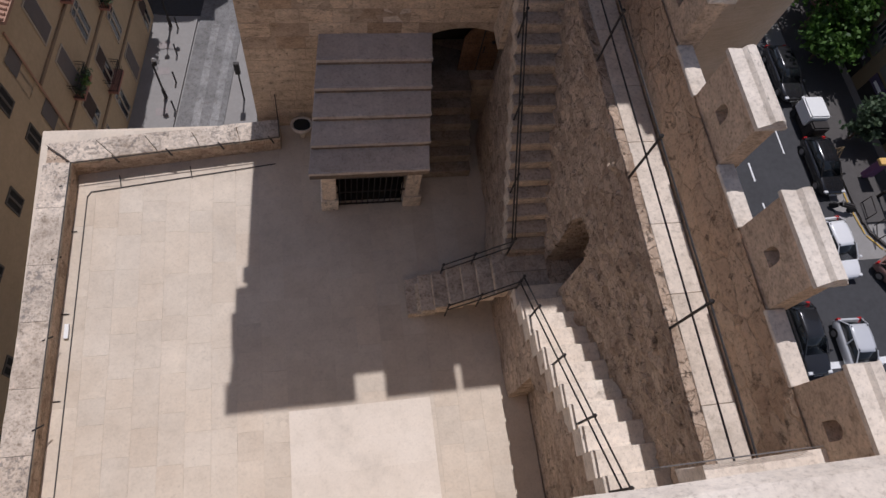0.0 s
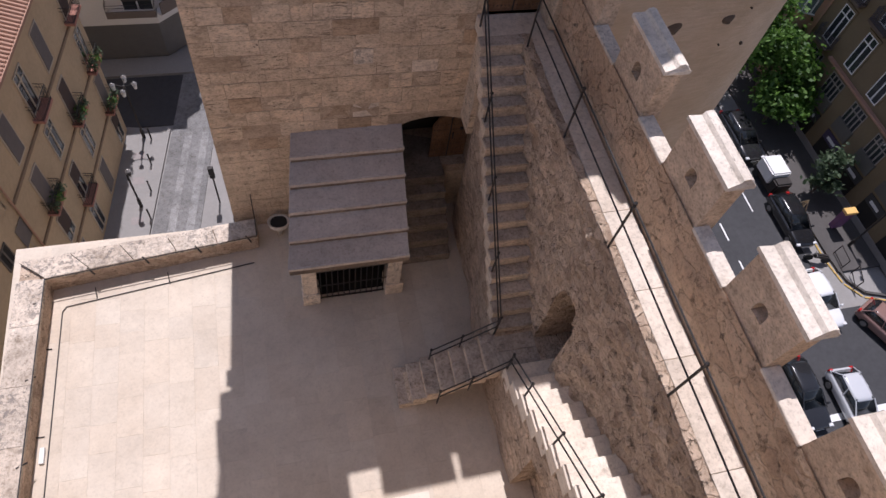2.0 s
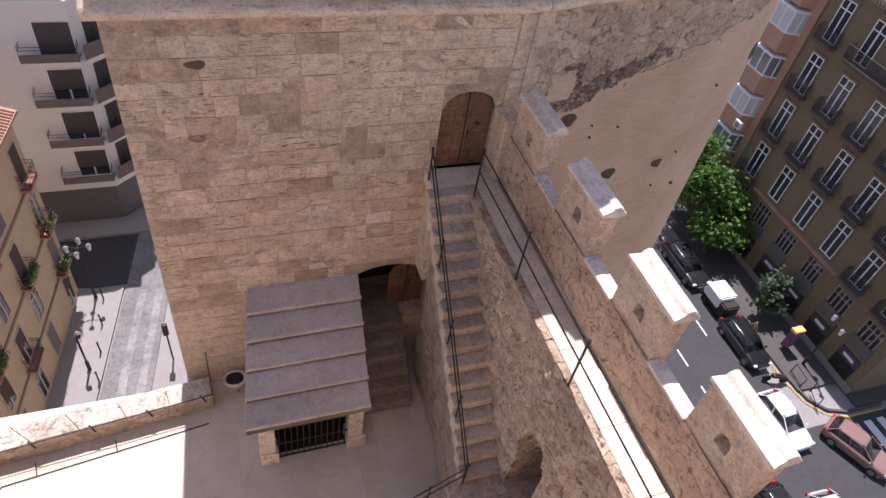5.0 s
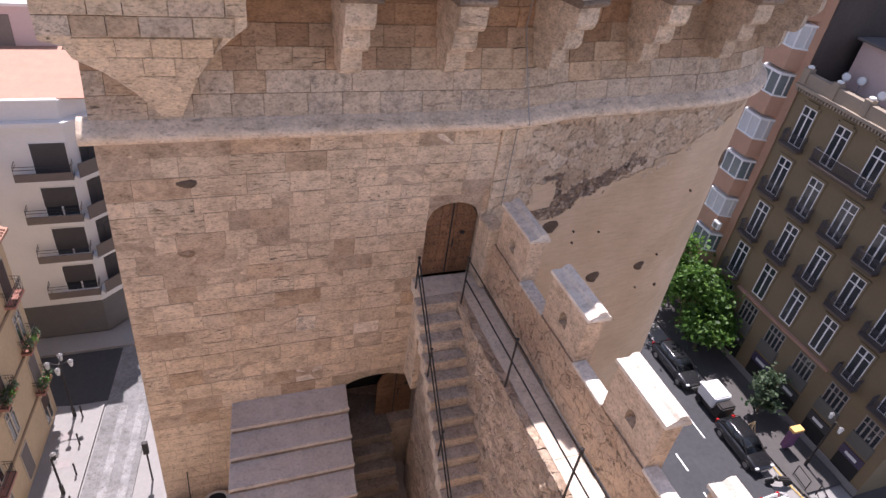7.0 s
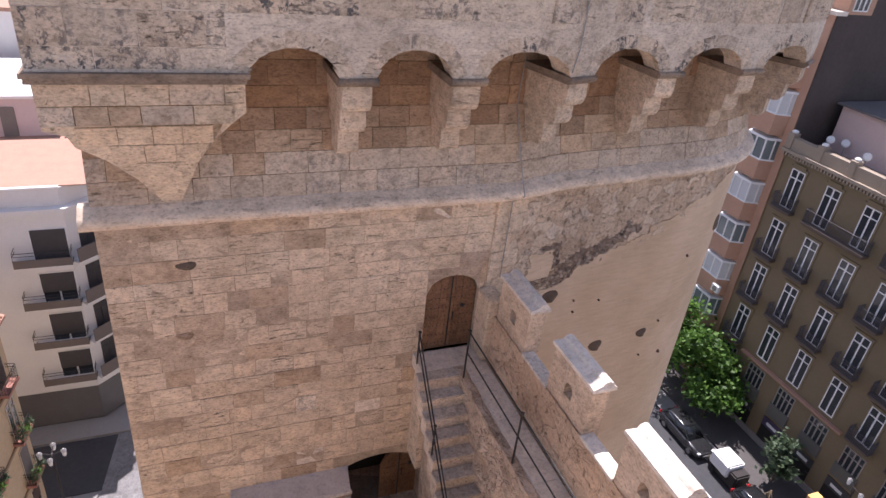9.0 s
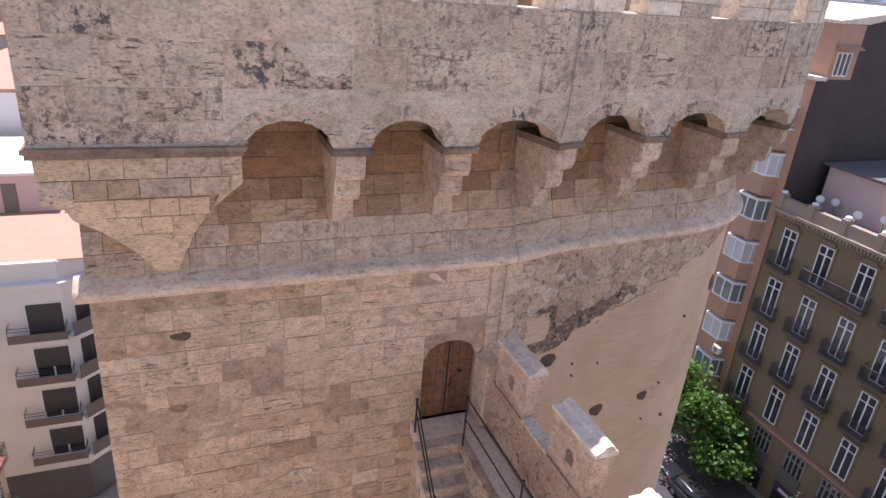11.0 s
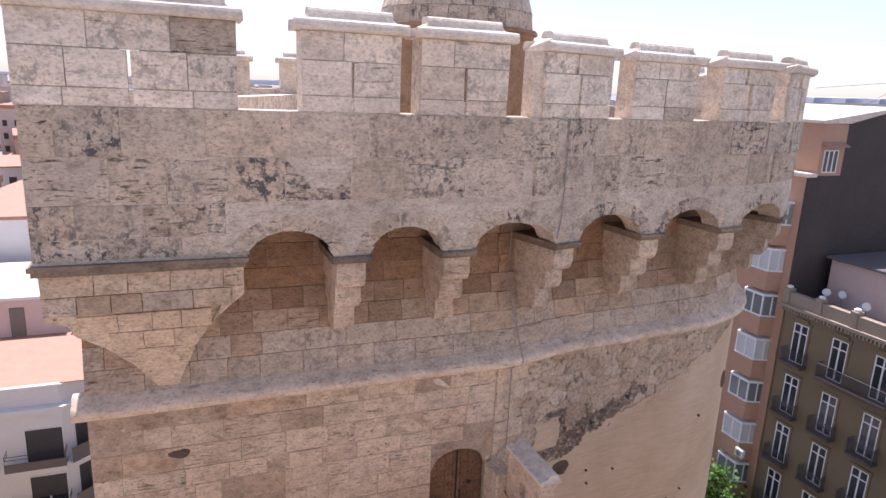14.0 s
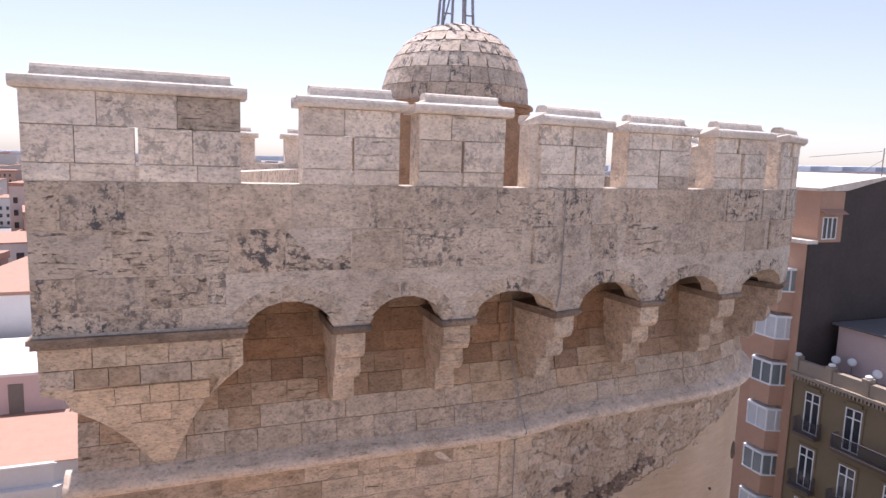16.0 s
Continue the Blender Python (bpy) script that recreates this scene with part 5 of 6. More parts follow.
def window(parent, m, w, h, mat_frame, glass=GLASS, bars=1, name="window", deep=0.05):
    """A window with frame, sashes and panes. Local x along the wall, -y outwards, z up from the sill."""
    bm = bmesh.new()
    f = 0.07
    stops = [-w / 2] + [-w / 2 + w * (k + 1) / (bars + 1) for k in range(bars)] + [w / 2]
    levels = [0.0, h * 0.78, h] if h > 1.8 else [0.0, h]
    xs = [v for k, q in enumerate(stops) for v in ((q, q + f) if k == 0 else (q - f, q) if k == bars + 1 else (q - f * 0.7, q + f * 0.7))]
    zs = [v for k, q in enumerate(levels) for v in ((q, q + f) if k == 0 else (q - f, q) if k == len(levels) - 1 else (q - f / 2, q + f / 2))]
    rows = [[[bm.verts.new(m @ Vector((x, y, z))) for x in xs] for z in zs] for y in (-deep, 0.02)]
    for j in range(len(zs) - 1):
        for i in range(len(xs) - 1):
            if i % 2 and j % 2:
                for (j0, i0), (j1, i1) in (((j, i), (j, i + 1)), ((j, i + 1), (j + 1, i + 1)), ((j + 1, i + 1), (j + 1, i)), ((j + 1, i), (j, i))):
                    bm.faces.new((rows[0][j0][i0], rows[0][j1][i1], rows[1][j1][i1], rows[1][j0][i0]))
                continue
            bm.faces.new((rows[0][j][i], rows[0][j][i + 1], rows[0][j + 1][i + 1], rows[0][j + 1][i]))
    for j in range(len(zs) - 1):
        for i in (0, -1):
            bm.faces.new((rows[0][j][i], rows[0][j + 1][i], rows[1][j + 1][i], rows[1][j][i]))
    for i in range(len(xs) - 1):
        for j in (0, -1):
            bm.faces.new((rows[0][j][i], rows[0][j][i + 1], rows[1][j][i + 1], rows[1][j][i]))
    fr = part(name, bm, mat_frame, parent)
    bm = bmesh.new()
    box(bm, -w / 2 + f, w / 2 - f, -0.015, 0.0, f, h - f, m)
    part("pane", bm, glass, fr)
    return fr


def iron_balcony(parent, m, w, depth=0.55, h=0.95, mat=None, slab_mat=None, step=0.11, solid=False, fat=0.011):
    """A balcony: slab, rails and thin balusters. Local frame as for window; z 0 is the slab's top."""
    bm = bmesh.new()
    box(bm, -w / 2, w / 2, -depth, 0, -0.14, 0, m)
    box(bm, -w / 2 + 0.1, w / 2 - 0.1, -depth + 0.1, 0, -0.24, -0.14, m)
    b = part("balcony", bm, slab_mat, parent)
    bm = bmesh.new()
    sides = [(-w / 2 + 0.03, -depth + 0.03, w / 2 - 0.03, -depth + 0.03), (-w / 2 + 0.03, -depth + 0.03, -w / 2 + 0.03, 0), (w / 2 - 0.03, -depth + 0.03, w / 2 - 0.03, 0)]
    for xa, ya, xb, yb in sides:
        for z in (0.08, h - 0.2, h):
            if solid and 0.1 < z < h:
                continue
            rod(bm, m @ Vector((xa, ya, z)), m @ Vector((xb, yb, z)), 0.02, 4)
        L = math.hypot(xb - xa, yb - ya)
        for k in range(int(L / step) + 1):
            t = k * step / L
            p = (xa + (xb - xa) * t, ya + (yb - ya) * t)
            rod(bm, m @ Vector((*p, 0)), m @ Vector((*p, h)), fat, 4)
    part("rail", bm, mat or IRON, b)
    return b


def plant(parent, m, r, seed, leaf, flower=None):
    rp = random.Random(seed)
    bm = bmesh.new()
    for k in range(110):
        d = Vector((rp.gauss(0, 1), rp.gauss(0, 1), rp.gauss(0, 1))).normalized() * r * rp.uniform(0.3, 1)
        c, s = m @ (d + Vector((0, 0, r * 0.8))), r * rp.uniform(0.16, 0.3)
        u, v = Vector((rp.gauss(0, 1), rp.gauss(0, 1), rp.gauss(0, 1))).normalized() * s, Vector((rp.gauss(0, 1), rp.gauss(0, 1), rp.gauss(0, 1))).normalized() * s * 0.6
        bm.faces.new([bm.verts.new(c + o) for o in (u, v, -u, -v)])
    return part("foliage", bm, leaf, parent)


def leaf_mat(name, a, b):
    m, n, l, bs = material(name, 0.6)
    g = n.new("ShaderNodeNewGeometry")
    l.new(ramp(n, l, g.outputs["Random Per Island"], [(0, a), (1, b)]), bs.inputs["Base Color"])
    tr = n.new("ShaderNodeBsdfTranslucent")
    l.new(ramp(n, l, g.outputs["Random Per Island"], [(0, tuple(c * 1.3 for c in a)), (1, tuple(c * 1.5 for c in b))]), tr.inputs[0])
    mx = n.new("ShaderNodeMixShader")
    mx.inputs[0].default_value = 0.35
    out = n["Material Output"]
    l.new(bs.outputs[0], mx.inputs[1])
    l.new(tr.outputs[0], mx.inputs[2])
    l.new(mx.outputs[0], out.inputs[0])
    return m


LEAF = leaf_mat("bright_leaves", (0.035, 0.09, 0.015), (0.13, 0.25, 0.04))
LEAF_DULL = leaf_mat("dull_leaves", (0.05, 0.085, 0.045), (0.12, 0.17, 0.09))
BARK = stone("bark", (0.18, 0.13, 0.09), (0.10, 0.07, 0.05), pit=0.5, vary=0.1, grain=(4, 4, 0.8))


def tree(x, y, h, spread, leaf, seed, label, count=1500, trunk=0.16):
    rt = random.Random(seed)
    t = thing("street_tree", label, "tree", at=pose(x, y, 0))
    bm = bmesh.new()
    tips = []
    rod(bm, (0, 0, 0), (0.1, 0.05, h * 0.4), trunk, 8)
    for k in range(9):
        a = 2 * math.pi * k / 9 + rt.uniform(-0.3, 0.3)
        e = Vector((math.cos(a) * spread * rt.uniform(0.35, 0.8), math.sin(a) * spread * rt.uniform(0.35, 0.8), h * rt.uniform(0.32, 0.97)))
        rod(bm, (0.1, 0.05, h * rt.uniform(0.3, 0.42)), e, trunk * 0.4, 5)
        tips += [e, e * 0.8 + Vector((rt.uniform(-1, 1), rt.uniform(-1, 1), rt.uniform(-0.4, 0.6))) * spread * 0.3]
    part("trunk", bm, BARK, t)
    bm = bmesh.new()
    for k in range(count):
        c = rt.choice(tips) + Vector((rt.gauss(0, 1), rt.gauss(0, 1), rt.gauss(0, 0.7))) * spread * rt.choice((0.12, 0.16, 0.24))
        s = rt.uniform(0.12, 0.27)
        u = Vector((rt.gauss(0, 1), rt.gauss(0, 1), rt.gauss(0, 0.6))).normalized() * s
        v = u.cross(Vector((rt.gauss(0, 1), rt.gauss(0, 1), rt.gauss(0, 1)))).normalized() * s * 0.55
        bm.faces.new([bm.verts.new(c + o) for o in (u, v, -u, -v)])
    part("crown", bm, leaf, t)
    return t


tree(36.2, 30.6, 9.8, 3.4, LEAF, 4, "tall street tree with bright green leaves", 9000, 0.2)
tree(36.2, 20.9, 4.0, 1.3, LEAF_DULL, 9, "small grey-green street tree in the pavement", 900, 0.08)
tree(35.7, 27.7, 6.2, 2.3, LEAF, 23, "low-branched street tree with bright green leaves", 4200, 0.12)
tree(36.0, 39.0, 9.0, 3.0, LEAF, 14, "tall street tree with bright green leaves", 2600, 0.2)

# brown corner block
MULLION = paint("dull_mullion", (0.30, 0.27, 0.24), 0.7, 0.15, 3)
MEZZ = paint("mezzanine_panel", (0.12, 0.115, 0.10), 0.8)
RAIL_GREY = paint("grey_rail_paint", (0.06, 0.055, 0.065), 0.5, 0.3, 4)
SLAB_BROWN = paint("dark_balcony_slab", (0.12, 0.09, 0.07), 0.85, 0.15, 2)
brown = thing("brown_block", "olive-brown apartment block with white windows and iron balconies", "building")
part("wall", boxes((38.0, 52.0, 13.5, 31.1, 0, 21.0)), BROWN, brown)
face = lambda y, z: pose(38.0, y, z, 0, 0, -90)
for col in range(6):
    y = 29.38 - 2.87 * col
    for fl, z in enumerate((17.3, 13.55, 9.9, 6.3)):
        m = face(y, z)
        window(brown, m, 1.1, 2.75, WHITE, bars=1)
        bm = bmesh.new()
        box(bm, -0.69, -0.55, -0.05, 0.0, 0, 2.8, m)
        box(bm, 0.55, 0.69, -0.05, 0.0, 0, 2.8, m)
        box(bm, -0.74, 0.74, -0.09, 0.0, 2.77, 2.95, m)
        if fl == 0:
            box(bm, -0.5, 0.5, -0.12, 0, 2.95, 3.15, m)
        part("surround", bm, BROWN, brown)
        if fl == 3 and col in (1, 2, 3):
            continue
        if fl == 0 and col in (1, 2, 4, 5):
            continue
        iron_balcony(brown, m, 1.7, 0.62, 0.95, RAIL_GREY, SLAB_BROWN, 0.1, fat=0.02)
    m = face(y, 3.0)
    mez = window(brown, m, 1.5, 2.5, MULLION, bars=3)
    bm = bmesh.new()
    box(bm, -0.85, 0.85, -0.14, 0, -0.1, 0.9, m)
    part("grey_panel", bm, MEZZ, mez)
    m = face(y, 0.1)
    # Dark panel painted for the unlit shop behind.
    bm = bmesh.new()
    box(bm, -0.85, 0.85, -0.03, 0, 0, 2.5, m)
    part("shop_opening", bm, DARK, brown)
    bm = bmesh.new()
    box(bm, -0.85, 0.85, -0.07, -0.03, 1.75, 2.5, m)
    part("shop_sign", bm, paint("shop_sign_%d" % col, rnd.choice(((0.06, 0.045, 0.09), (0.05, 0.05, 0.05))), 0.5), brown)
    bm = bmesh.new()
    box(bm, -0.45, 0.45, -0.076, -0.07, 1.95, 2.2, m)
    part("sign_bar", bm, LINE, brown)
for y in (25.07, 16.46):
    iron_balcony(brown, face(y, 17.3), 4.75, 0.62, 0.95, RAIL_GREY, SLAB_BROWN, 0.1, fat=0.02)
part("string_ledge", boxes((37.72, 38.0, 19.2, 28.2, 5.82, 5.98)), TERRACOTTA, brown, "terracotta-coloured ledge")
bm = boxes((37.6, 52.0, 13.1, 31.1, 20.95, 21.15), (37.8, 52.0, 13.3, 31.1, 20.75, 20.95), (37.85, 38.3, 13.4, 31.1, 21.15, 21.95))
part("cornice", bm, BROWN_TRIM, brown)
bm = bmesh.new()
for k in range(72):
    box(bm, 37.66, 37.84, 13.4 + 0.245 * k, 13.52 + 0.245 * k, 20.7, 20.95)
tagged(part("dentil_band", bm, BROWN_TRIM, brown), kind="stuff")
for k in range(8):
    y = 13.6 + 2.46 * k
    part("parapet_pier", bevel(boxes((37.75, 38.35, y - 0.25, y + 0.25, 21.15, 22.2)), 0.03), BROWN_TRIM, brown)
    bm = bmesh.new()
    ball(bm, (38.05, y, 22.28), 0.22, (1, 1, 0.6))
    part("finial", bm, WHITE, brown)
part("roof_terrace", boxes((38.3, 52.0, 13.5, 31.1, 21.0, 21.06)), TERRACOTTA, brown)
part("penthouse", boxes((41.0, 52, 20.5, 30.4, 21.0, 24.2)), PINK, brown)
part("penthouse_roof", boxes((40.7, 52, 20.2, 30.7, 24.2, 24.35)), paint("slate_roof", (0.13, 0.12, 0.12), 0.7), brown)
part("plinth", boxes((37.93, 38.0, 13.5, 31.1, 0, 0.6)), PAVE, brown)
bm = bmesh.new()
rod(bm, (37.9, 30.95, 0), (37.9, 30.95, 20.7), 0.06)
part("drain_pipe", bm, ORANGE, brown)
for k, (x, y) in enumerate(((40.0, 29.6), (40.6, 28.9), (39.8, 26.6), (41.0, 25.6))):
    dish = thing("satellite_dish", "white satellite dish on the roof terrace", "dish", "roof dishes")
    bm = bmesh.new()
    g = bmesh.ops.create_cone(bm, cap_ends=True, segments=16, radius1=0.28, radius2=0.2, depth=0.08)
    part("bowl", bm, WHITE, dish, "", pose(x, y, 22.1, 65, 0, -40))
    bm = bmesh.new()
    rod(bm, (x, y, 21.06), (x, y, 22.1), 0.03)
    part("mast", bm, ALU, dish)

# orange block with bay windows
orange = thing("orange_block", "orange-rendered block with white bay windows", "building")
part("wall", boxes((38.2, 62, 31.2, 48, 0, 29.8)), ORANGE, orange)
for k in range(8):
    z = 1.8 + 3.3 * k
    bm = bmesh.new()
    prism(bm, [(38.2, 31.8), (37.3, 32.2), (37.3, 33.9), (38.2, 34.3)], "z", z, z + 1.4)
    part("bay", bm, ORANGE, orange)
    bm = bmesh.new()
    prism(bm, [(38.2, 31.75), (37.26, 32.17), (37.26, 33.93), (38.2, 34.35)], "z", z + 1.4, z + 1.5)
    prism(bm, [(38.2, 31.75), (37.26, 32.17), (37.26, 33.93), (38.2, 34.35)], "z", z + 2.9, z + 3.05)
    for (x, y) in ((37.32, 32.22), (37.32, 33.05), (37.32, 33.88), (37.9, 31.95), (37.9, 34.15)):
        box(bm, x - 0.04, x + 0.04, y - 0.05, y + 0.05, z + 1.45, z + 2.95)
    part("bay_frame", bm, WHITE, orange)
    bm = bmesh.new()
    prism(bm, [(38.2, 31.82), (37.34, 32.22), (37.34, 33.88), (38.2, 34.28)], "z", z + 1.5, z + 2.9)
    part("bay_glass", bm, glass_mat("bay_glass", (0.16, 0.19, 0.19), 0.1) if k % 2 else paint("bay_blind", (0.55, 0.56, 0.56), 0.6), orange)
ac = thing("air_conditioner", "white air conditioner on the orange block", "air conditioner")
part("case", bevel(boxes((37.0, 37.3, 31.5, 32.2, 8.9, 9.5)), 0.02), WHITE, ac)
bm = bmesh.new()
bmesh.ops.create_cone(bm, cap_ends=True, segments=16, radius1=0.22, radius2=0.22, depth=0.03)
part("fan_grille", bm, ALU, ac, "", pose(36.99, 31.85, 9.2, 0, 90, 0))

bm = bmesh.new()
prism(bm, [(38.25, 0.0), (62.0, 0.0), (62.0, 34.6), (45.5, 34.2), (41.1, 33.25), (41.1, 29.8), (38.25, 29.8)], "y", 31.1, 31.2)
part("party_wall", bm, GREYWALL, orange, "dark windowless party wall")
bm = bmesh.new()
prism(bm, [(38.9, 29.8), (41.1, 29.8), (41.1, 33.2), (38.9, 33.2)], "y", 31.1, 47.0)
part("roof_storey", bm, ORANGE, orange, "orange set-back storey")
bm = bmesh.new()
prism(bm, [(41.1, 29.8), (62.0, 29.8), (62.0, 34.6), (45.5, 34.2), (41.1, 33.2)], "y", 31.2, 47.0)
part("upper_storey", bm, GREYWALL, orange)
bm = bmesh.new()
prism(bm, [(38.7, 33.2), (41.15, 33.25), (45.5, 34.25), (45.5, 34.4), (38.7, 33.4)], "y", 31.0, 47.2)
part("roof_slab", bm, COPING, orange)
part("terrace_slab", boxes((37.95, 38.9, 31.0, 47, 29.7, 29.95)), COPING, orange)
window(orange, pose(39.9, 31.1, 30.0, 0, 0, 0), 1.3, 1.5, WHITE, bars=2)
bm = bmesh.new()
prism(bm, [(31.1, 31.95), (30.6, 31.7), (30.6, 31.76), (31.1, 32.03)], "x", 38.95, 40.95)
part("awning", bm, TERRACOTTA, orange, "terracotta tiled canopy")
mast = thing("roof_antenna", "thin grey aerial mast with wires on the dark wall", "antenna")
bm = bmesh.new()
rod(bm, (44.6, 31.3, 33.9), (44.6, 31.3, 36.2), 0.035, 6)
part("pole", bm, ALU, mast)
bm = bmesh.new()
for z, x1, z1 in ((36.0, 38.0, 35.4), (35.4, 41.0, 33.6), (35.9, 52.0, 35.2)):
    rod(bm, (44.6, 31.3, z), (x1, 31.6, z1), 0.012, 4)
part("wire", bm, IRON, mast)

# white corner block
TAUPE = paint("taupe_panel", (0.15, 0.122, 0.105), 0.8)
white = thing("white_block", "white apartment block with dark blinds and wrap-round balconies", "building")
part("wall", boxes((-40, -7.1, 38.5, 46.5, 3.0, 16.1)), RENDER_WHITE, white)
bm = bmesh.new()
prism(bm, [(-7.15, 38.5), (-5.2, 40.2), (-5.2, 46.5), (-7.15, 46.5)], "z", 3.0, 16.1)
part("corner_wall", bm, RENDER_WHITE, white)
bm = bmesh.new()
prism(bm, [(-40, 38.7), (-7.2, 38.7), (-5.4, 40.3), (-5.4, 46.5), (-40, 46.5)], "z", 0.0, 3.0)
part("ground_floor", bm, paint("grey_shopfront", (0.13, 0.125, 0.12), 0.8), white, "grey shuttered ground floor")
bm = bmesh.new()
prism(bm, [(-40, 38.2), (-7.0, 38.2), (-4.8, 40.0), (-4.8, 46.5), (-40, 46.5)], "z", 16.0, 16.3)
part("cornice", bm, RENDER_WHITE, white)
bm = bmesh.new()
prism(bm, [(-40, 38.7), (-7.2, 38.7), (-5.3, 40.3), (-5.3, 46.5), (-40, 46.5)], "z", 16.3, 17.4)
part("roof_parapet", bm, RENDER_WHITE, white)
part("roof", boxes((-40, -5.6, 38.9, 46.4, 17.4, 17.46)), TERRACOTTA, white, "terracotta roof terrace")
part("coping", boxes((-40, -7.15, 38.62, 38.85, 17.4, 17.5)), WHITE, white)
for fl in range(4):
    z = 4.1 + 2.93 * fl
    for k, x in enumerate((-8.1, -16.0, -24.0)):
        m = pose(x, 38.5, z, 0, 0, 0)
        fr = window(white, m, 1.9, 2.1, WHITE, bars=1)
        bm = bmesh.new()
        box(bm, -0.9, 0.9, -0.075, -0.055, rnd.choice((0.05, 0.75, 0.5, 1.0)) if k == 0 else 0.1, 2.06, m)
        part("blind", bm, BLIND, fr)
        iron_balcony(white, pose(x - 0.4, 38.5, z, 0, 0, 0), 3.0, 0.75, 0.95, IRON, RENDER_WHITE, 3.0)
        bm = bmesh.new()
        box(bm, -1.5, 1.5, -0.76, -0.72, -0.02, 0.5, pose(x - 0.4, 38.5, z))
        part("balcony_panel", bm, TAUPE, white)
    m = pose(-6.2, 39.33, z, 0, 0, 41)
    window(white, m, 1.1, 2.1, BLIND, BLIND, bars=1)
    bm = bmesh.new()
    box(bm, -1.3, 1.3, -0.75, 0, -0.16, 0.0, m)
    b = part("balcony", bm, RENDER_WHITE, white)
    bm = bmesh.new()
    box(bm, -1.3, 1.3, -0.78, -0.72, 0.0, 0.9, m)
    part("panel", bm, TAUPE, b)

# pink house and white house behind the corner block
pink = thing("pink_house", "pink rendered house with a terracotta roof terrace and a grey door", "house")
part("wall", boxes((-40, -8.6, 50.5, 60, 0, 18.9)), PINK, pink)
part("terrace", boxes((-40, -8.2, 46.6, 50.5, 0, 16.2)), TERRACOTTA, pink, "terracotta-paved roof terrace")
part("roof_edge", boxes((-40, -8.4, 50.3, 60.2, 18.9, 19.1)), RENDER_WHITE, pink)
part("door", boxes((-11.9, -11.0, 50.44, 50.5, 16.2, 18.3)), SHUTTER, pink, "grey terrace door")
pale = thing("pale_house", "white rendered house with a roof dish", "house")
part("wall", boxes((-42, -9.2, 62, 72, 0, 22.3)), RENDER_WHITE, pale)
part("roof_edge", boxes((-42, -9.0, 61.8, 72.2, 22.3, 22.6)), TERRACOTTA, pale)
bm = bmesh.new()
bmesh.ops.create_cone(bm, cap_ends=True, segments=16, radius1=0.5, radius2=0.4, depth=0.1)
part("dish", bm, PINK, pale, "round pink satellite dish", pose(-10.6, 61.9, 20.3, 80, 0, 0))

# old ochre house row on the side street
TURN = pose(-10.45, 27.0, 0, 0, 0, -7.6)
house = thing("ochre_house", "ochre plaster house with shutters, small balconies and flower pots", "house", at=TURN)
part("wall", boxes((-11.7, 0, -7.7, 5.0, 0, 13.5)), BEIGE, house)
bm = bmesh.new()
prism(bm, [(-11.7, 13.45), (0.4, 13.45), (0.4, 13.6), (-5.7, 15.5), (-11.7, 15.5)], "y", -7.9, 5.2)
part("roof", bm, TERRACOTTA, house, "faded terracotta tiled roof")
bm = bmesh.new()
for k in range(54):
    rod(bm, (0.35, -7.8 + 0.24 * k, 13.65), (-5.7, -7.8 + 0.24 * k, 15.56), 0.07, 6)
tagged(part("roof_tile", bm, TERRACOTTA, house), kind="stuff")
for z in (3.1, 6.3, 9.55):
    part("band", boxes((-0.02, 0.08, -7.7, 5.0, z, z + 0.16)), paint("band_ochre", (0.27, 0.19, 0.12), 0.9), house)
wface = lambda y, z: pose(0.0, y - 27.0, z, 0, 0, 90)
rnd = random.Random(21)
BALCONY_RED = paint("balcony_pink", (0.42, 0.20, 0.15), 0.85)
CREAM = paint("cream_frame", (0.5, 0.43, 0.33), 0.8)
pot = paint("flower_pot", (0.35, 0.17, 0.10), 0.8)
for r, z in enumerate((0.4, 3.5, 6.7, 10.05)):
    for k in range(5):
        y = 29.9 - 2.8 * k + (1.0 if k == 0 else 0.0)
        m = wface(y, z)
        tall = (r, k) in ((3, 0), (3, 2), (2, 0), (2, 1), (1, 0), (1, 2), (2, 3))
        h = 2.35 if tall or r in (0, 3) else 2.1
        zz = z if h > 2.2 else z + 0.25
        m = wface(y, zz)
        fr = window(house, m, 1.05, h, CREAM, GLASS)
        if rnd.random() < 0.65:
            bm, fold, lo = bmesh.new(), [], h * rnd.choice((0.06, 0.06, 0.35, 0.55))
            n_slat = max(4, int((h * 0.97 - lo) / 0.09))
            for q in range(n_slat):
                z0 = lo + (h * 0.97 - lo) * q / n_slat
                fold += [(-0.085, z0), (-0.06, z0 + 0.05)]
            fold += [(-0.06, h * 0.97), (-0.03, h * 0.97), (-0.03, lo)]
            prism(bm, fold, "x", -0.44, 0.44)
            for v in bm.verts:
                v.co = m @ v.co
            part("shutter", bm, rnd.choice((SHUTTER, SHUTTER, SHUTTER_DARK)), fr, "lowered slatted roller shutter")
        if tall:
            iron_balcony(house, m, 1.5, 0.5, 0.9, IRON, BALCONY_RED, 0.12)
        if (r, k) in ((2, 0), (2, 1), (1, 0), (2, 3)):
            for q in range(3):
                p = TURN @ m @ pose(-0.5 + 0.5 * q, -0.42, 0.12)
                pl = thing("flower_pot", "potted plant on a balcony", "plant", "balcony plants")
                bm = bmesh.new()
                bmesh.ops.create_cone(bm, cap_ends=True, segments=10, radius1=0.10, radius2=0.14, depth=0.24)
                part("pot", bm, pot, pl, "", p)
                plant(pl, p, 0.34, 40 + 7 * k + q + r * 3, LEAF if q % 2 else LEAF_DULL)
house2 = thing("shaded_house", "plain ochre house wall in shade", "house", at=TURN)
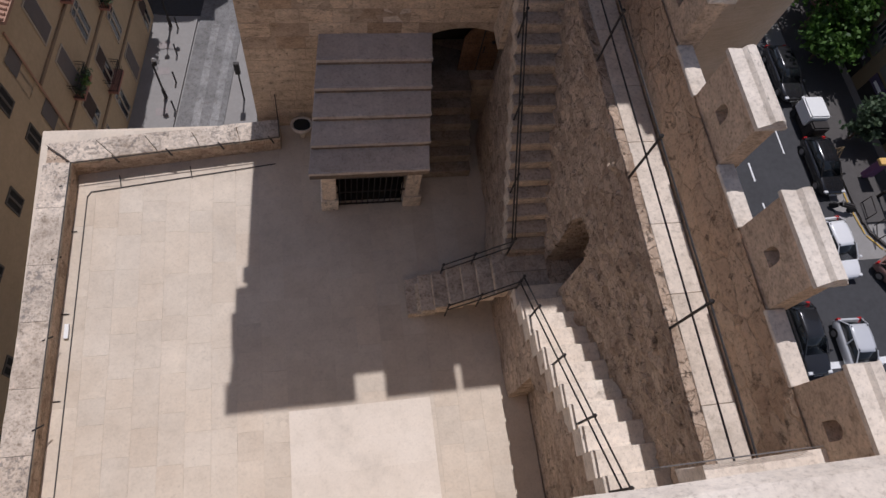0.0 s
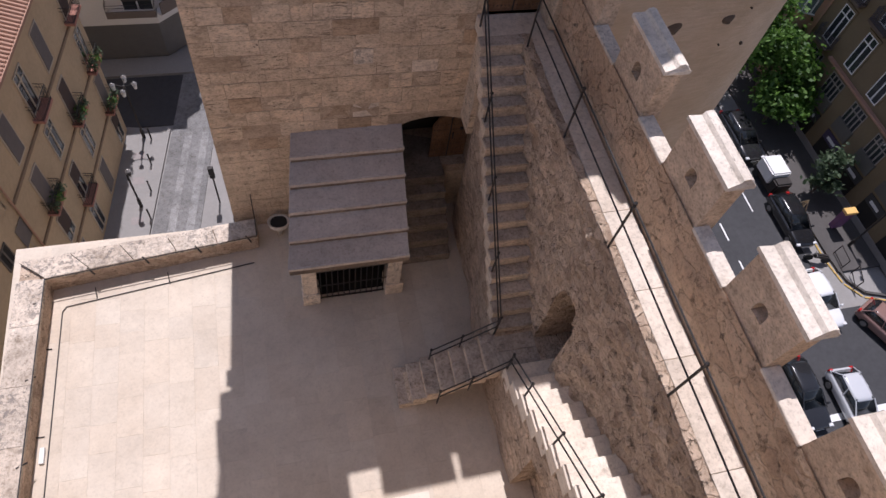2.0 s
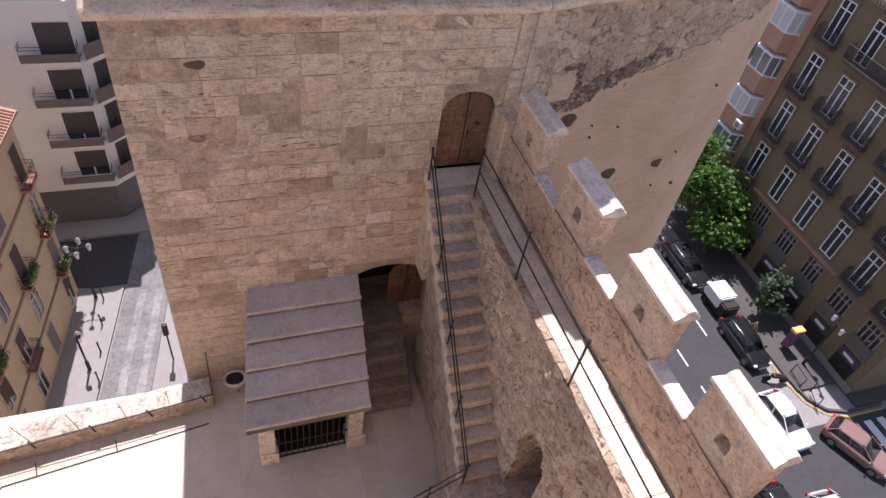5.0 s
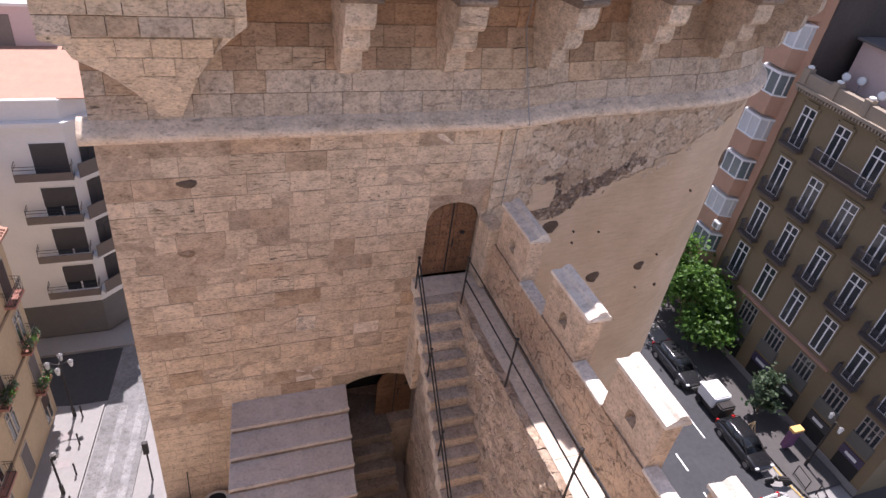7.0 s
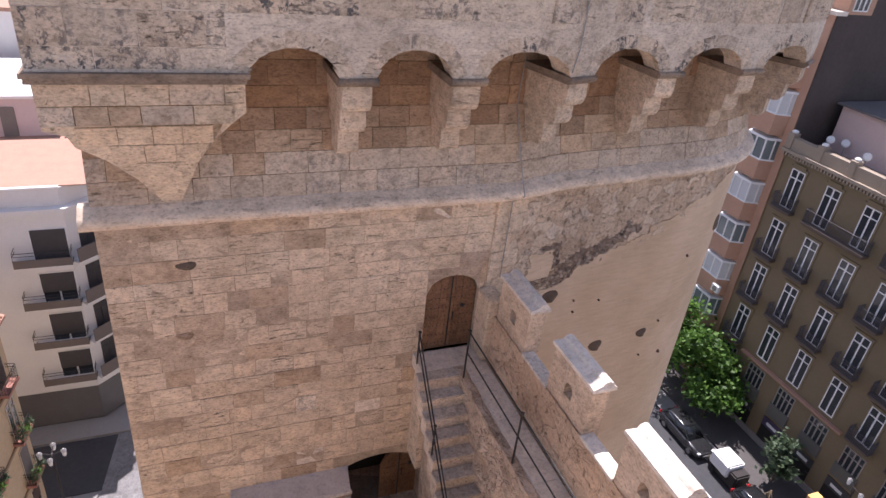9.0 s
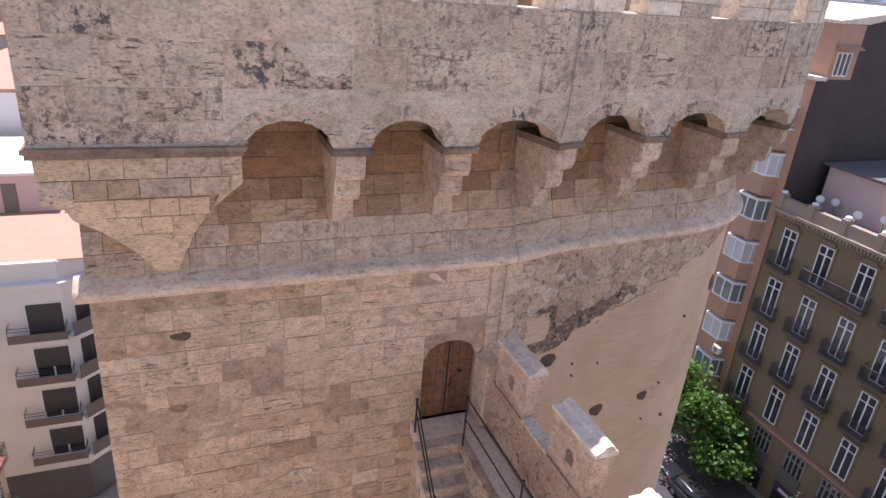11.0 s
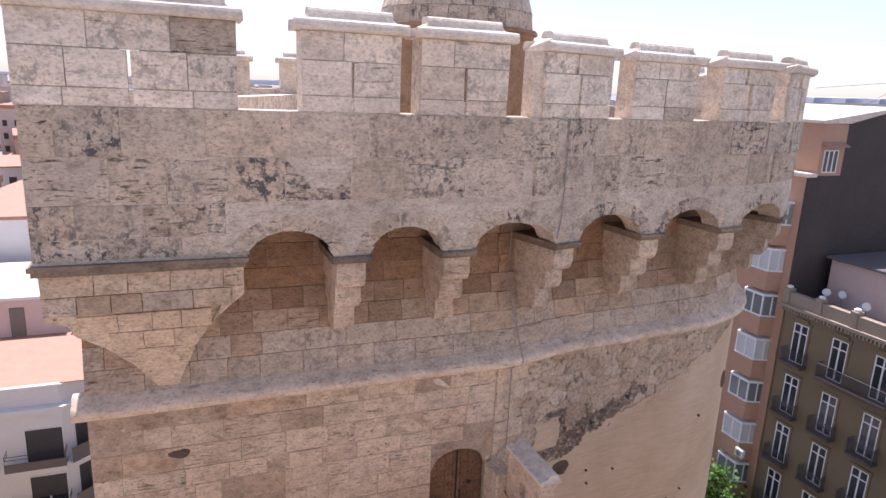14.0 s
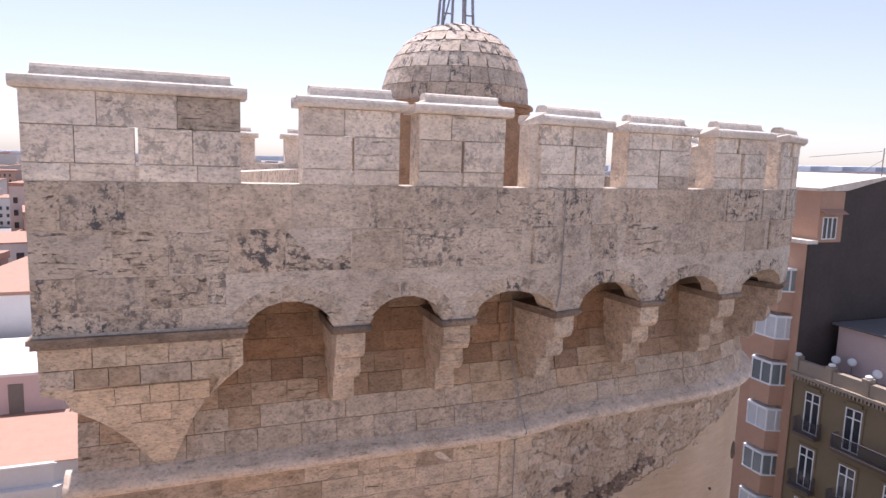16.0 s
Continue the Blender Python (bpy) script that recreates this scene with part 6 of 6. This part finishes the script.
part("wall", boxes((-11.7, 0.05, -45, -7.75, 0, 13.6)), BEIGE, house2)
bm = bmesh.new()
prism(bm, [(-11.7, 13.6), (0.3, 13.6), (0.3, 13.75), (-5.7, 15.6), (-11.7, 15.6)], "y", -45, -7.8)
part("roof", bm, TERRACOTTA, house2)
for z in (2.0, 5.2, 8.4, 11.0):
    for k in range(10):
        window(house2, pose(0.05, -37 + 3.0 * k, z, 0, 0, 90), 0.8, 1.2, paint("frame_dark", (0.12, 0.1, 0.08), 0.7), DARK)
bm = bmesh.new()
rod(bm, (0.12, -7.9, 0), (0.12, -7.9, 13), 0.05)
part("drain_pipe", bm, ORANGE, house2)


# street lamps and signals
def street_lamp(x, y, h, label, arms=1, turn=0):
    s = thing("street_lamp", label, "street lamp", at=pose(x, y, 0, 0, 0, turn))
    bm = bmesh.new()
    rod(bm, (0, 0, 0), (0, 0, h), 0.06, 8)
    rod(bm, (0, 0, 0), (0, 0, 0.8), 0.11, 8)
    part("pole", bm, IRON, s)
    for k in range(arms):
        a = 2 * math.pi * k / max(1, arms)
        e = Vector((math.cos(a) * 0.6, math.sin(a) * 0.6, h + 0.15)) if arms > 1 else Vector((0.15, 0, h + 0.05))
        bm = bmesh.new()
        rod(bm, (0, 0, h - 0.1), e, 0.03, 6)
        part("arm", bm, IRON, s)
        bm = bmesh.new()
        bmesh.ops.create_cone(bm, cap_ends=True, segments=10, radius1=0.09, radius2=0.14, depth=0.34)
        lan = part("lantern", bm, WHITE if arms > 1 else IRON, s, "", Matrix.Translation(e + Vector((0, 0, -0.25 if arms > 1 else 0))))
        bm = bmesh.new()
        bmesh.ops.create_cone(bm, cap_ends=True, segments=10, radius1=0.16, radius2=0.04, depth=0.12)
        part("lantern_cap", bm, ALU, lan, "", pose(0, 0, 0.28))
    return s


street_lamp(-8.75, 31.2, 4.6, "black street lamp with white lanterns on the pavement", 4)
street_lamp(-8.85, 25.7, 3.2, "black street lamp on the pavement", 1)
street_lamp(36.5, 16.3, 4.5, "dark street lamp with two glass lanterns", 2, 70)
sig = thing("traffic_signal", "black traffic signal post at the tower foot", "traffic light")
bm = bmesh.new()
rod(bm, (-4.3, 25.4, 0.06), (-4.3, 25.4, 2.7), 0.05, 8)
part("post", bm, IRON, sig)
part("head", bevel(boxes((-4.45, -4.15, 25.25, 25.5, 2.6, 3.5)), 0.03), IRON, sig)
for k in range(6):
    bol = thing("bollard", "short dark iron bollard along the pavement edge", "bollard", "bollards on the side street")
    bm = bmesh.new()
    rod(bm, (-8.3, 20.5 + 2.1 * k, 0.06), (-8.3, 20.5 + 2.1 * k, 0.95), 0.05, 8)
    ball(bm, (-8.3, 20.5 + 2.1 * k, 1.0), 0.07, sub=1)
    part("shaft", bm, IRON, bol)
fence = thing("street_fence", "black iron fence at the tower foot", "fence")
for k in range(8):
    bm = bmesh.new()
    rod(bm, (-3.4, 20.5 + 0.5 * k, 0.06), (-3.4, 20.5 + 0.5 * k, 1.6), 0.03, 6)
    part("post", bm, IRON, fence)
bm = bmesh.new()
for z in (0.4, 1.45):
    rod(bm, (-3.4, 20.5, z), (-3.4, 24.0, z), 0.025, 6)
part("bar", bm, IRON, fence)
for x, y, turn in ((34.95, 15.3, 84), (35.15, 13.7, 68)):
    g = thing("pavement_barrier", "dark steel pedestrian barrier at the kerb", "barrier", "barriers along the kerb", at=pose(x, y, 0.06, 0, 0, turn))
    bm = bmesh.new()
    for p, q in (((-0.6, 0, 0), (-0.6, 0, 1.0)), ((0.6, 0, 0), (0.6, 0, 1.0)), ((-0.6, 0, 1.0), (0.6, 0, 1.0)), ((-0.6, 0, 0.2), (0.6, 0, 0.2))):
        rod(bm, p, q, 0.035, 6)
    part("frame", bm, IRON, g)
sign = thing("warning_sign", "folding triangular road sign on a pale frame", "sign", at=pose(34.75, 19.6, 0.06, 0, 0, 70))
bm = bmesh.new()
for p, q in (((-0.4, 0, 0.1), (0.4, 0, 0.1)), ((-0.4, 0, 0.1), (0, 0.2, 1.0)), ((0.4, 0, 0.1), (0, 0.2, 1.0)), ((-0.4, 0.4, 0), (0, 0.2, 1.0)), ((0.4, 0.4, 0), (0, 0.2, 1.0))):
    rod(bm, p, q, 0.03, 6)
part("frame", bm, paint("sign_ochre", (0.50, 0.36, 0.2), 0.6), sign)
kiosk = thing("street_banner", "purple street banner box with an orange top", "sign")
part("panel", bevel(boxes((35.6, 36.4, 17.6, 18.0, 0.4, 2.0)), 0.03), paint("purple_panel", (0.17, 0.07, 0.16), 0.6, 0.3), kiosk)
part("top", bevel(boxes((35.55, 36.45, 17.55, 18.05, 2.0, 2.25)), 0.03), paint("orange_panel", (0.75, 0.47, 0.15), 0.6), kiosk)
part("foot", boxes((35.9, 36.1, 17.7, 17.9, 0.08, 0.4)), IRON, kiosk)

# ---- parked vehicles ----
TYRE = paint("tyre_rubber", (0.02, 0.02, 0.02), 0.85, 0.2)
CARGLASS = glass_mat("car_glass", (0.015, 0.018, 0.02), 0.04)
LAMP_R = paint("tail_lamp", (0.45, 0.02, 0.02), 0.25, 0.1)
LAMP_W = paint("head_lamp", (0.7, 0.7, 0.7), 0.15, 0.05)


def car(x, y, turn, colour, label, L=4.25, W=1.76, H=1.48, van=False, rough=0.22):
    c = thing("parked_car", label, "car", at=pose(x, y, -0.05, 0, 0, turn))
    cp = paint("car_paint", colour, rough, 0.04, 2, 0.0, 0)
    cp.node_tree.nodes["Principled BSDF"].inputs["Coat Weight"].default_value = 0.6
    h, w = L / 2, W / 2
    bm = bmesh.new()
    stations = ((-1.0, 0.80, 0.34, 0.78), (-0.97, 0.90, 0.26, 0.90), (-0.8, 0.98, 0.2, 0.96), (-0.4, 1.0, 0.18, 0.97), (0.1, 1.0, 0.18, 0.96), (0.45, 0.99, 0.18, 0.92), (0.72, 0.96, 0.2, 0.85), (0.9, 0.88, 0.24, 0.76), (0.985, 0.74, 0.3, 0.66), (1.0, 0.66, 0.34, 0.58))
    loops = []
    for t, hw, lo, hi in stations:
        ring = []
        for q in range(20):
            a = 2 * math.pi * q / 20
            cx, cz = math.cos(a), math.sin(a)
            ring.append(bm.verts.new((w * hw * math.copysign(abs(cx) ** 0.35, cx), h * t, (lo + hi) / 2 + (hi - lo) / 2 * math.copysign(abs(cz) ** 0.45, cz))))
        loops.append(ring)
    for a, b in zip(loops, loops[1:]):
        for q in range(20):
            bm.faces.new((a[q], a[(q + 1) % 20], b[(q + 1) % 20], b[q]))
    bm.faces.new(loops[0])
    bm.faces.new(loops[-1][::-1])
    body = part("body", bm, cp, c, smooth=True)
    # cabin: a rounded loft of dark glass under a domed roof panel
    front, back, rf, rb = (h * 0.50, -h + 0.12, h * 0.06, -h + 0.62) if not van else (h * 0.62, -h + 0.06, h * 0.38, -h + 0.12)
    lo = [(-w * 0.9, back), (w * 0.9, back), (w * 0.88, front), (-w * 0.88, front)]
    hi = [(-w * 0.68, rb), (w * 0.68, rb), (w * 0.70, rf), (-w * 0.70, rf)]
    bm = bmesh.new()
    a, b = [bm.verts.new((*p, 0.88)) for p in lo], [bm.verts.new((*p, H - 0.05)) for p in hi]
    for i in range(4):
        bm.faces.new((a[i], a[(i + 1) % 4], b[(i + 1) % 4], b[i]))
    bm.faces.new(b)
    bm.faces.new(a[::-1])
    part("glasshouse", bevel(bm, 0.06, 2), CARGLASS, c, "dark glass", smooth=True)
    bm = bmesh.new()
    grid = [[bm.verts.new((w * 0.73 * u * (1 - 0.06 * v * v), (rf + rb) / 2 + (rf - rb) / 2 * 1.08 * v, H + 0.015 - 0.07 * u ** 4 - 0.07 * v ** 4)) for u in np.linspace(-1, 1, 9)] for v in np.linspace(-1, 1, 9)]
    for i in range(8):
        for j in range(8):
            bm.faces.new((grid[i][j], grid[i][j + 1], grid[i + 1][j + 1], grid[i + 1][j]))
    rim_e = bmesh.ops.extrude_edge_only(bm, edges=[e for e in bm.edges if e.is_boundary])
    for v in [q for q in rim_e["geom"] if isinstance(q, bmesh.types.BMVert)]:
        v.co.z -= 0.05
    part("roof", bm, cp, c, smooth=True)
    posts = [((px, py, 0.92), (qx, qy, H - 0.05)) for (px, py), (qx, qy) in zip(lo, hi)]
    posts += [((sx * w * 0.9, (front + back) / 2, 0.93), (sx * w * 0.73, (rf + rb) / 2, H - 0.05)) for sx in (-1, 1)]
    for p, q in posts:
        bm = bmesh.new()
        rod(bm, p, q, 0.035, 5)
        part("pillar", bm, cp, c)
    for sx in (-1, 1):
        for sy in (-0.62, 0.62):
            bm = bmesh.new()
            bmesh.ops.create_cone(bm, cap_ends=True, segments=18, radius1=0.32, radius2=0.32, depth=0.2)
            wh = part("wheel", bm, TYRE, c, "", pose(sx * (w - 0.08), sy * h, 0.32, 0, 90, 0))
            bm = bmesh.new()
            bmesh.ops.create_cone(bm, cap_ends=True, segments=14, radius1=0.2, radius2=0.2, depth=0.02)
            part("rim", bm, ALU, wh, "", pose(0, 0, 0.1 * sx))
        part("head_light", bevel(boxes((sx * w * 0.72 - 0.16, sx * w * 0.72 + 0.12, h - 0.22, h - 0.03, 0.6, 0.74)), 0.03), LAMP_W, c)
        part("tail_light", bevel(boxes((sx * w * 0.78 - 0.12, sx * w * 0.78 + 0.12, -h - 0.01, -h + 0.12, 0.68, 0.9)), 0.02), LAMP_R, c)
        part("mirror", bevel(boxes((sx * (w + 0.08) - 0.09, sx * (w + 0.08) + 0.09, front - 0.25, front - 0.12, 0.9, 1.04)), 0.03), cp, c)
    part("number_plate", boxes((-0.26, 0.26, h - 0.005, h + 0.012, 0.38, 0.5)), LINE, c)
    return c


car(32.9, 18.6, 180, (0.015, 0.015, 0.017), "glossy black hatchback parked at the kerb")
car(32.8, 26.2, 180, (0.02, 0.02, 0.022), "black saloon parked in the shade at the kerb", 4.6)
car(31.6, 12.7, 183, (0.78, 0.78, 0.78), "white car standing by the junction", 4.1)
car(35.3, 9.9, 205, (0.25, 0.15, 0.13), "rose-brown metallic car turning the corner", 4.2)
car(30.2, 6.1, 178, (0.55, 0.56, 0.58), "silver car waiting at the stop line", 4.1)
car(27.3, 7.2, 180, (0.02, 0.02, 0.022), "black car waiting at the stop line", 4.3)
car(32.9, 33.0, 180, (0.03, 0.03, 0.035), "dark car parked under the trees", 4.4)
cart = thing("utility_truck", "small three-wheeled truck with a white box body", "truck", at=pose(33.2, 22.6, -0.05))
part("box_body", bevel(boxes((-0.75, 0.75, -0.95, 0.75, 0.7, 1.75)), 0.09, 2), WHITE, cart)
part("cab", bevel(boxes((-0.65, 0.65, -1.7, -0.98, 0.3, 1.45)), 0.1, 2), IRON, cart)
part("chassis", boxes((-0.6, 0.6, -1.6, 0.9, 0.3, 0.7)), IRON, cart)
for sx, sy in ((-0.6, 0.4), (0.6, 0.4), (0, -1.4)):
    bm = bmesh.new()
    bmesh.ops.create_cone(bm, cap_ends=True, segments=14, radius1=0.28, radius2=0.28, depth=0.16)
    part("wheel", bm, TYRE, cart, "", pose(sx, sy, 0.28, 0, 90, 0))
for k in range(1):
    mo = thing("motorcycle", "dark motorcycle parked at the kerb", "motorcycle", at=pose(33.4 + 0.15 * k, 15.6 - 0.8 * k, -0.05, 0, 0, 70))
    for sy in (-0.6, 0.6):
        bm = bmesh.new()
        bmesh.ops.create_cone(bm, cap_ends=True, segments=14, radius1=0.3, radius2=0.3, depth=0.1)
        part("wheel", bm, TYRE, mo, "", pose(0, sy, 0.3, 0, 90, 0))
    part("body", bevel(boxes((-0.14, 0.14, -0.55, 0.4, 0.45, 0.85)), 0.08, 2), IRON, mo)
    bm = bmesh.new()
    rod(bm, (-0.35, 0.45, 1.0), (0.35, 0.45, 1.0), 0.02)
    rod(bm, (0, 0.6, 0.3), (0, 0.4, 1.0), 0.03)
    part("handlebar", bm, ALU, mo)

# ---- the city beyond ----
rnd = random.Random(77)
tints = [paint("far_%d" % k, c, 0.9, 0.1, 0.2) for k, c in enumerate(((0.55, 0.5, 0.45), (0.6, 0.45, 0.36), (0.45, 0.42, 0.4), (0.66, 0.63, 0.6), (0.5, 0.34, 0.26)))]
bms = [bmesh.new() for _ in tints]
roofs, holes = bmesh.new(), bmesh.new()
for k in range(900):
    d = 60 * (1 + rnd.random() * 2.2) ** 3.1
    a = rnd.uniform(-35, 62)
    x, y = d * math.sin(radians(a)), d * math.cos(radians(a))
    if y < 62 or (x > 8 and x < 37) or (-9 < x < -4):
        continue
    w, dd = rnd.uniform(6, 18) * (1 + d / 900), rnd.uniform(6, 18) * (1 + d / 900)
    h = rnd.choice((9, 11, 13, 15, 16, 18, 20, 22)) * rnd.uniform(0.9, 1.15)
    m = pose(x, y, 0, 0, 0, rnd.choice((0, 0, 12, -8)))
    q = rnd.randrange(len(bms))
    box(bms[q], -w / 2, w / 2, -dd / 2, dd / 2, 0, h, m)
    box(roofs, -w / 2 - 0.2, w / 2 + 0.2, -dd / 2 - 0.2, dd / 2 + 0.2, h, h + rnd.choice((0.2, 0.3, 0.9)), m)
    if rnd.random() < 0.5:
        box(bms[rnd.randrange(len(bms))], -w / 4, w / 6, -dd / 4, dd / 4, h, h + rnd.uniform(2, 3.4), m)
    if d < 500:
        for fl in range(int(h / 3.2)):
            for c in range(int(w / 2.6)):
                wx = -w / 2 + 1.3 + 2.6 * c
                box(holes, wx - 0.5, wx + 0.5, -dd / 2 - 0.05, -dd / 2 + 0.1, fl * 3.2 + 1.0, fl * 3.2 + 2.5, m)
city = thing("distant_city", "hazy spread of pale houses and flat roofs to the horizon", "city", kind="stuff")
for q, b in enumerate(bms):
    part("houses", b, tints[q], city)
part("roofs", roofs, TERRACOTTA, city)
part("windows", holes, BLIND, city)
hills = bmesh.new()
for k in range(60):
    a = radians(-45 + 2.0 * k)
    x, y = 4200 * math.sin(a), 4200 * math.cos(a)
    hgt = 22 + 40 * noise.noise(Vector((k * 0.12, 3.3, 0))) + (50 if k > 45 else 0)
    prism(hills, [(x - 160, -5), (x + 160, -5), (x + 150, max(10, hgt)), (x - 150, max(10, hgt * 0.9))], "y", y - 40, y + 40)
# Distance haze is put into the hills' pale colour.
tagged(part("hills", hills, paint("hazy_hills", (0.60, 0.64, 0.70), 1.0, 0.05, 0.002)), "pale hazy hills on the horizon", "hills", kind="structure")
mast = thing("utility_pole", "thin pole with slack wires on a roof", "pole")
bm = bmesh.new()
rod(bm, (60, 33.5, 31.8), (60, 33.5, 35.5), 0.08)
for e in ((40, 60, 34), (90, 20, 33), (90, 50, 34.5)):
    prev = Vector((60, 33.5, 35.2))
    for k in range(1, 9):
        t = k / 8
        p = Vector((60, 33.5, 35.2)).lerp(Vector(e), t) - Vector((0, 0, 1.2 * math.sin(math.pi * t)))
        rod(bm, prev, p, 0.025, 4)
        prev = p
part("pole_and_wires", bm, IRON, mast)
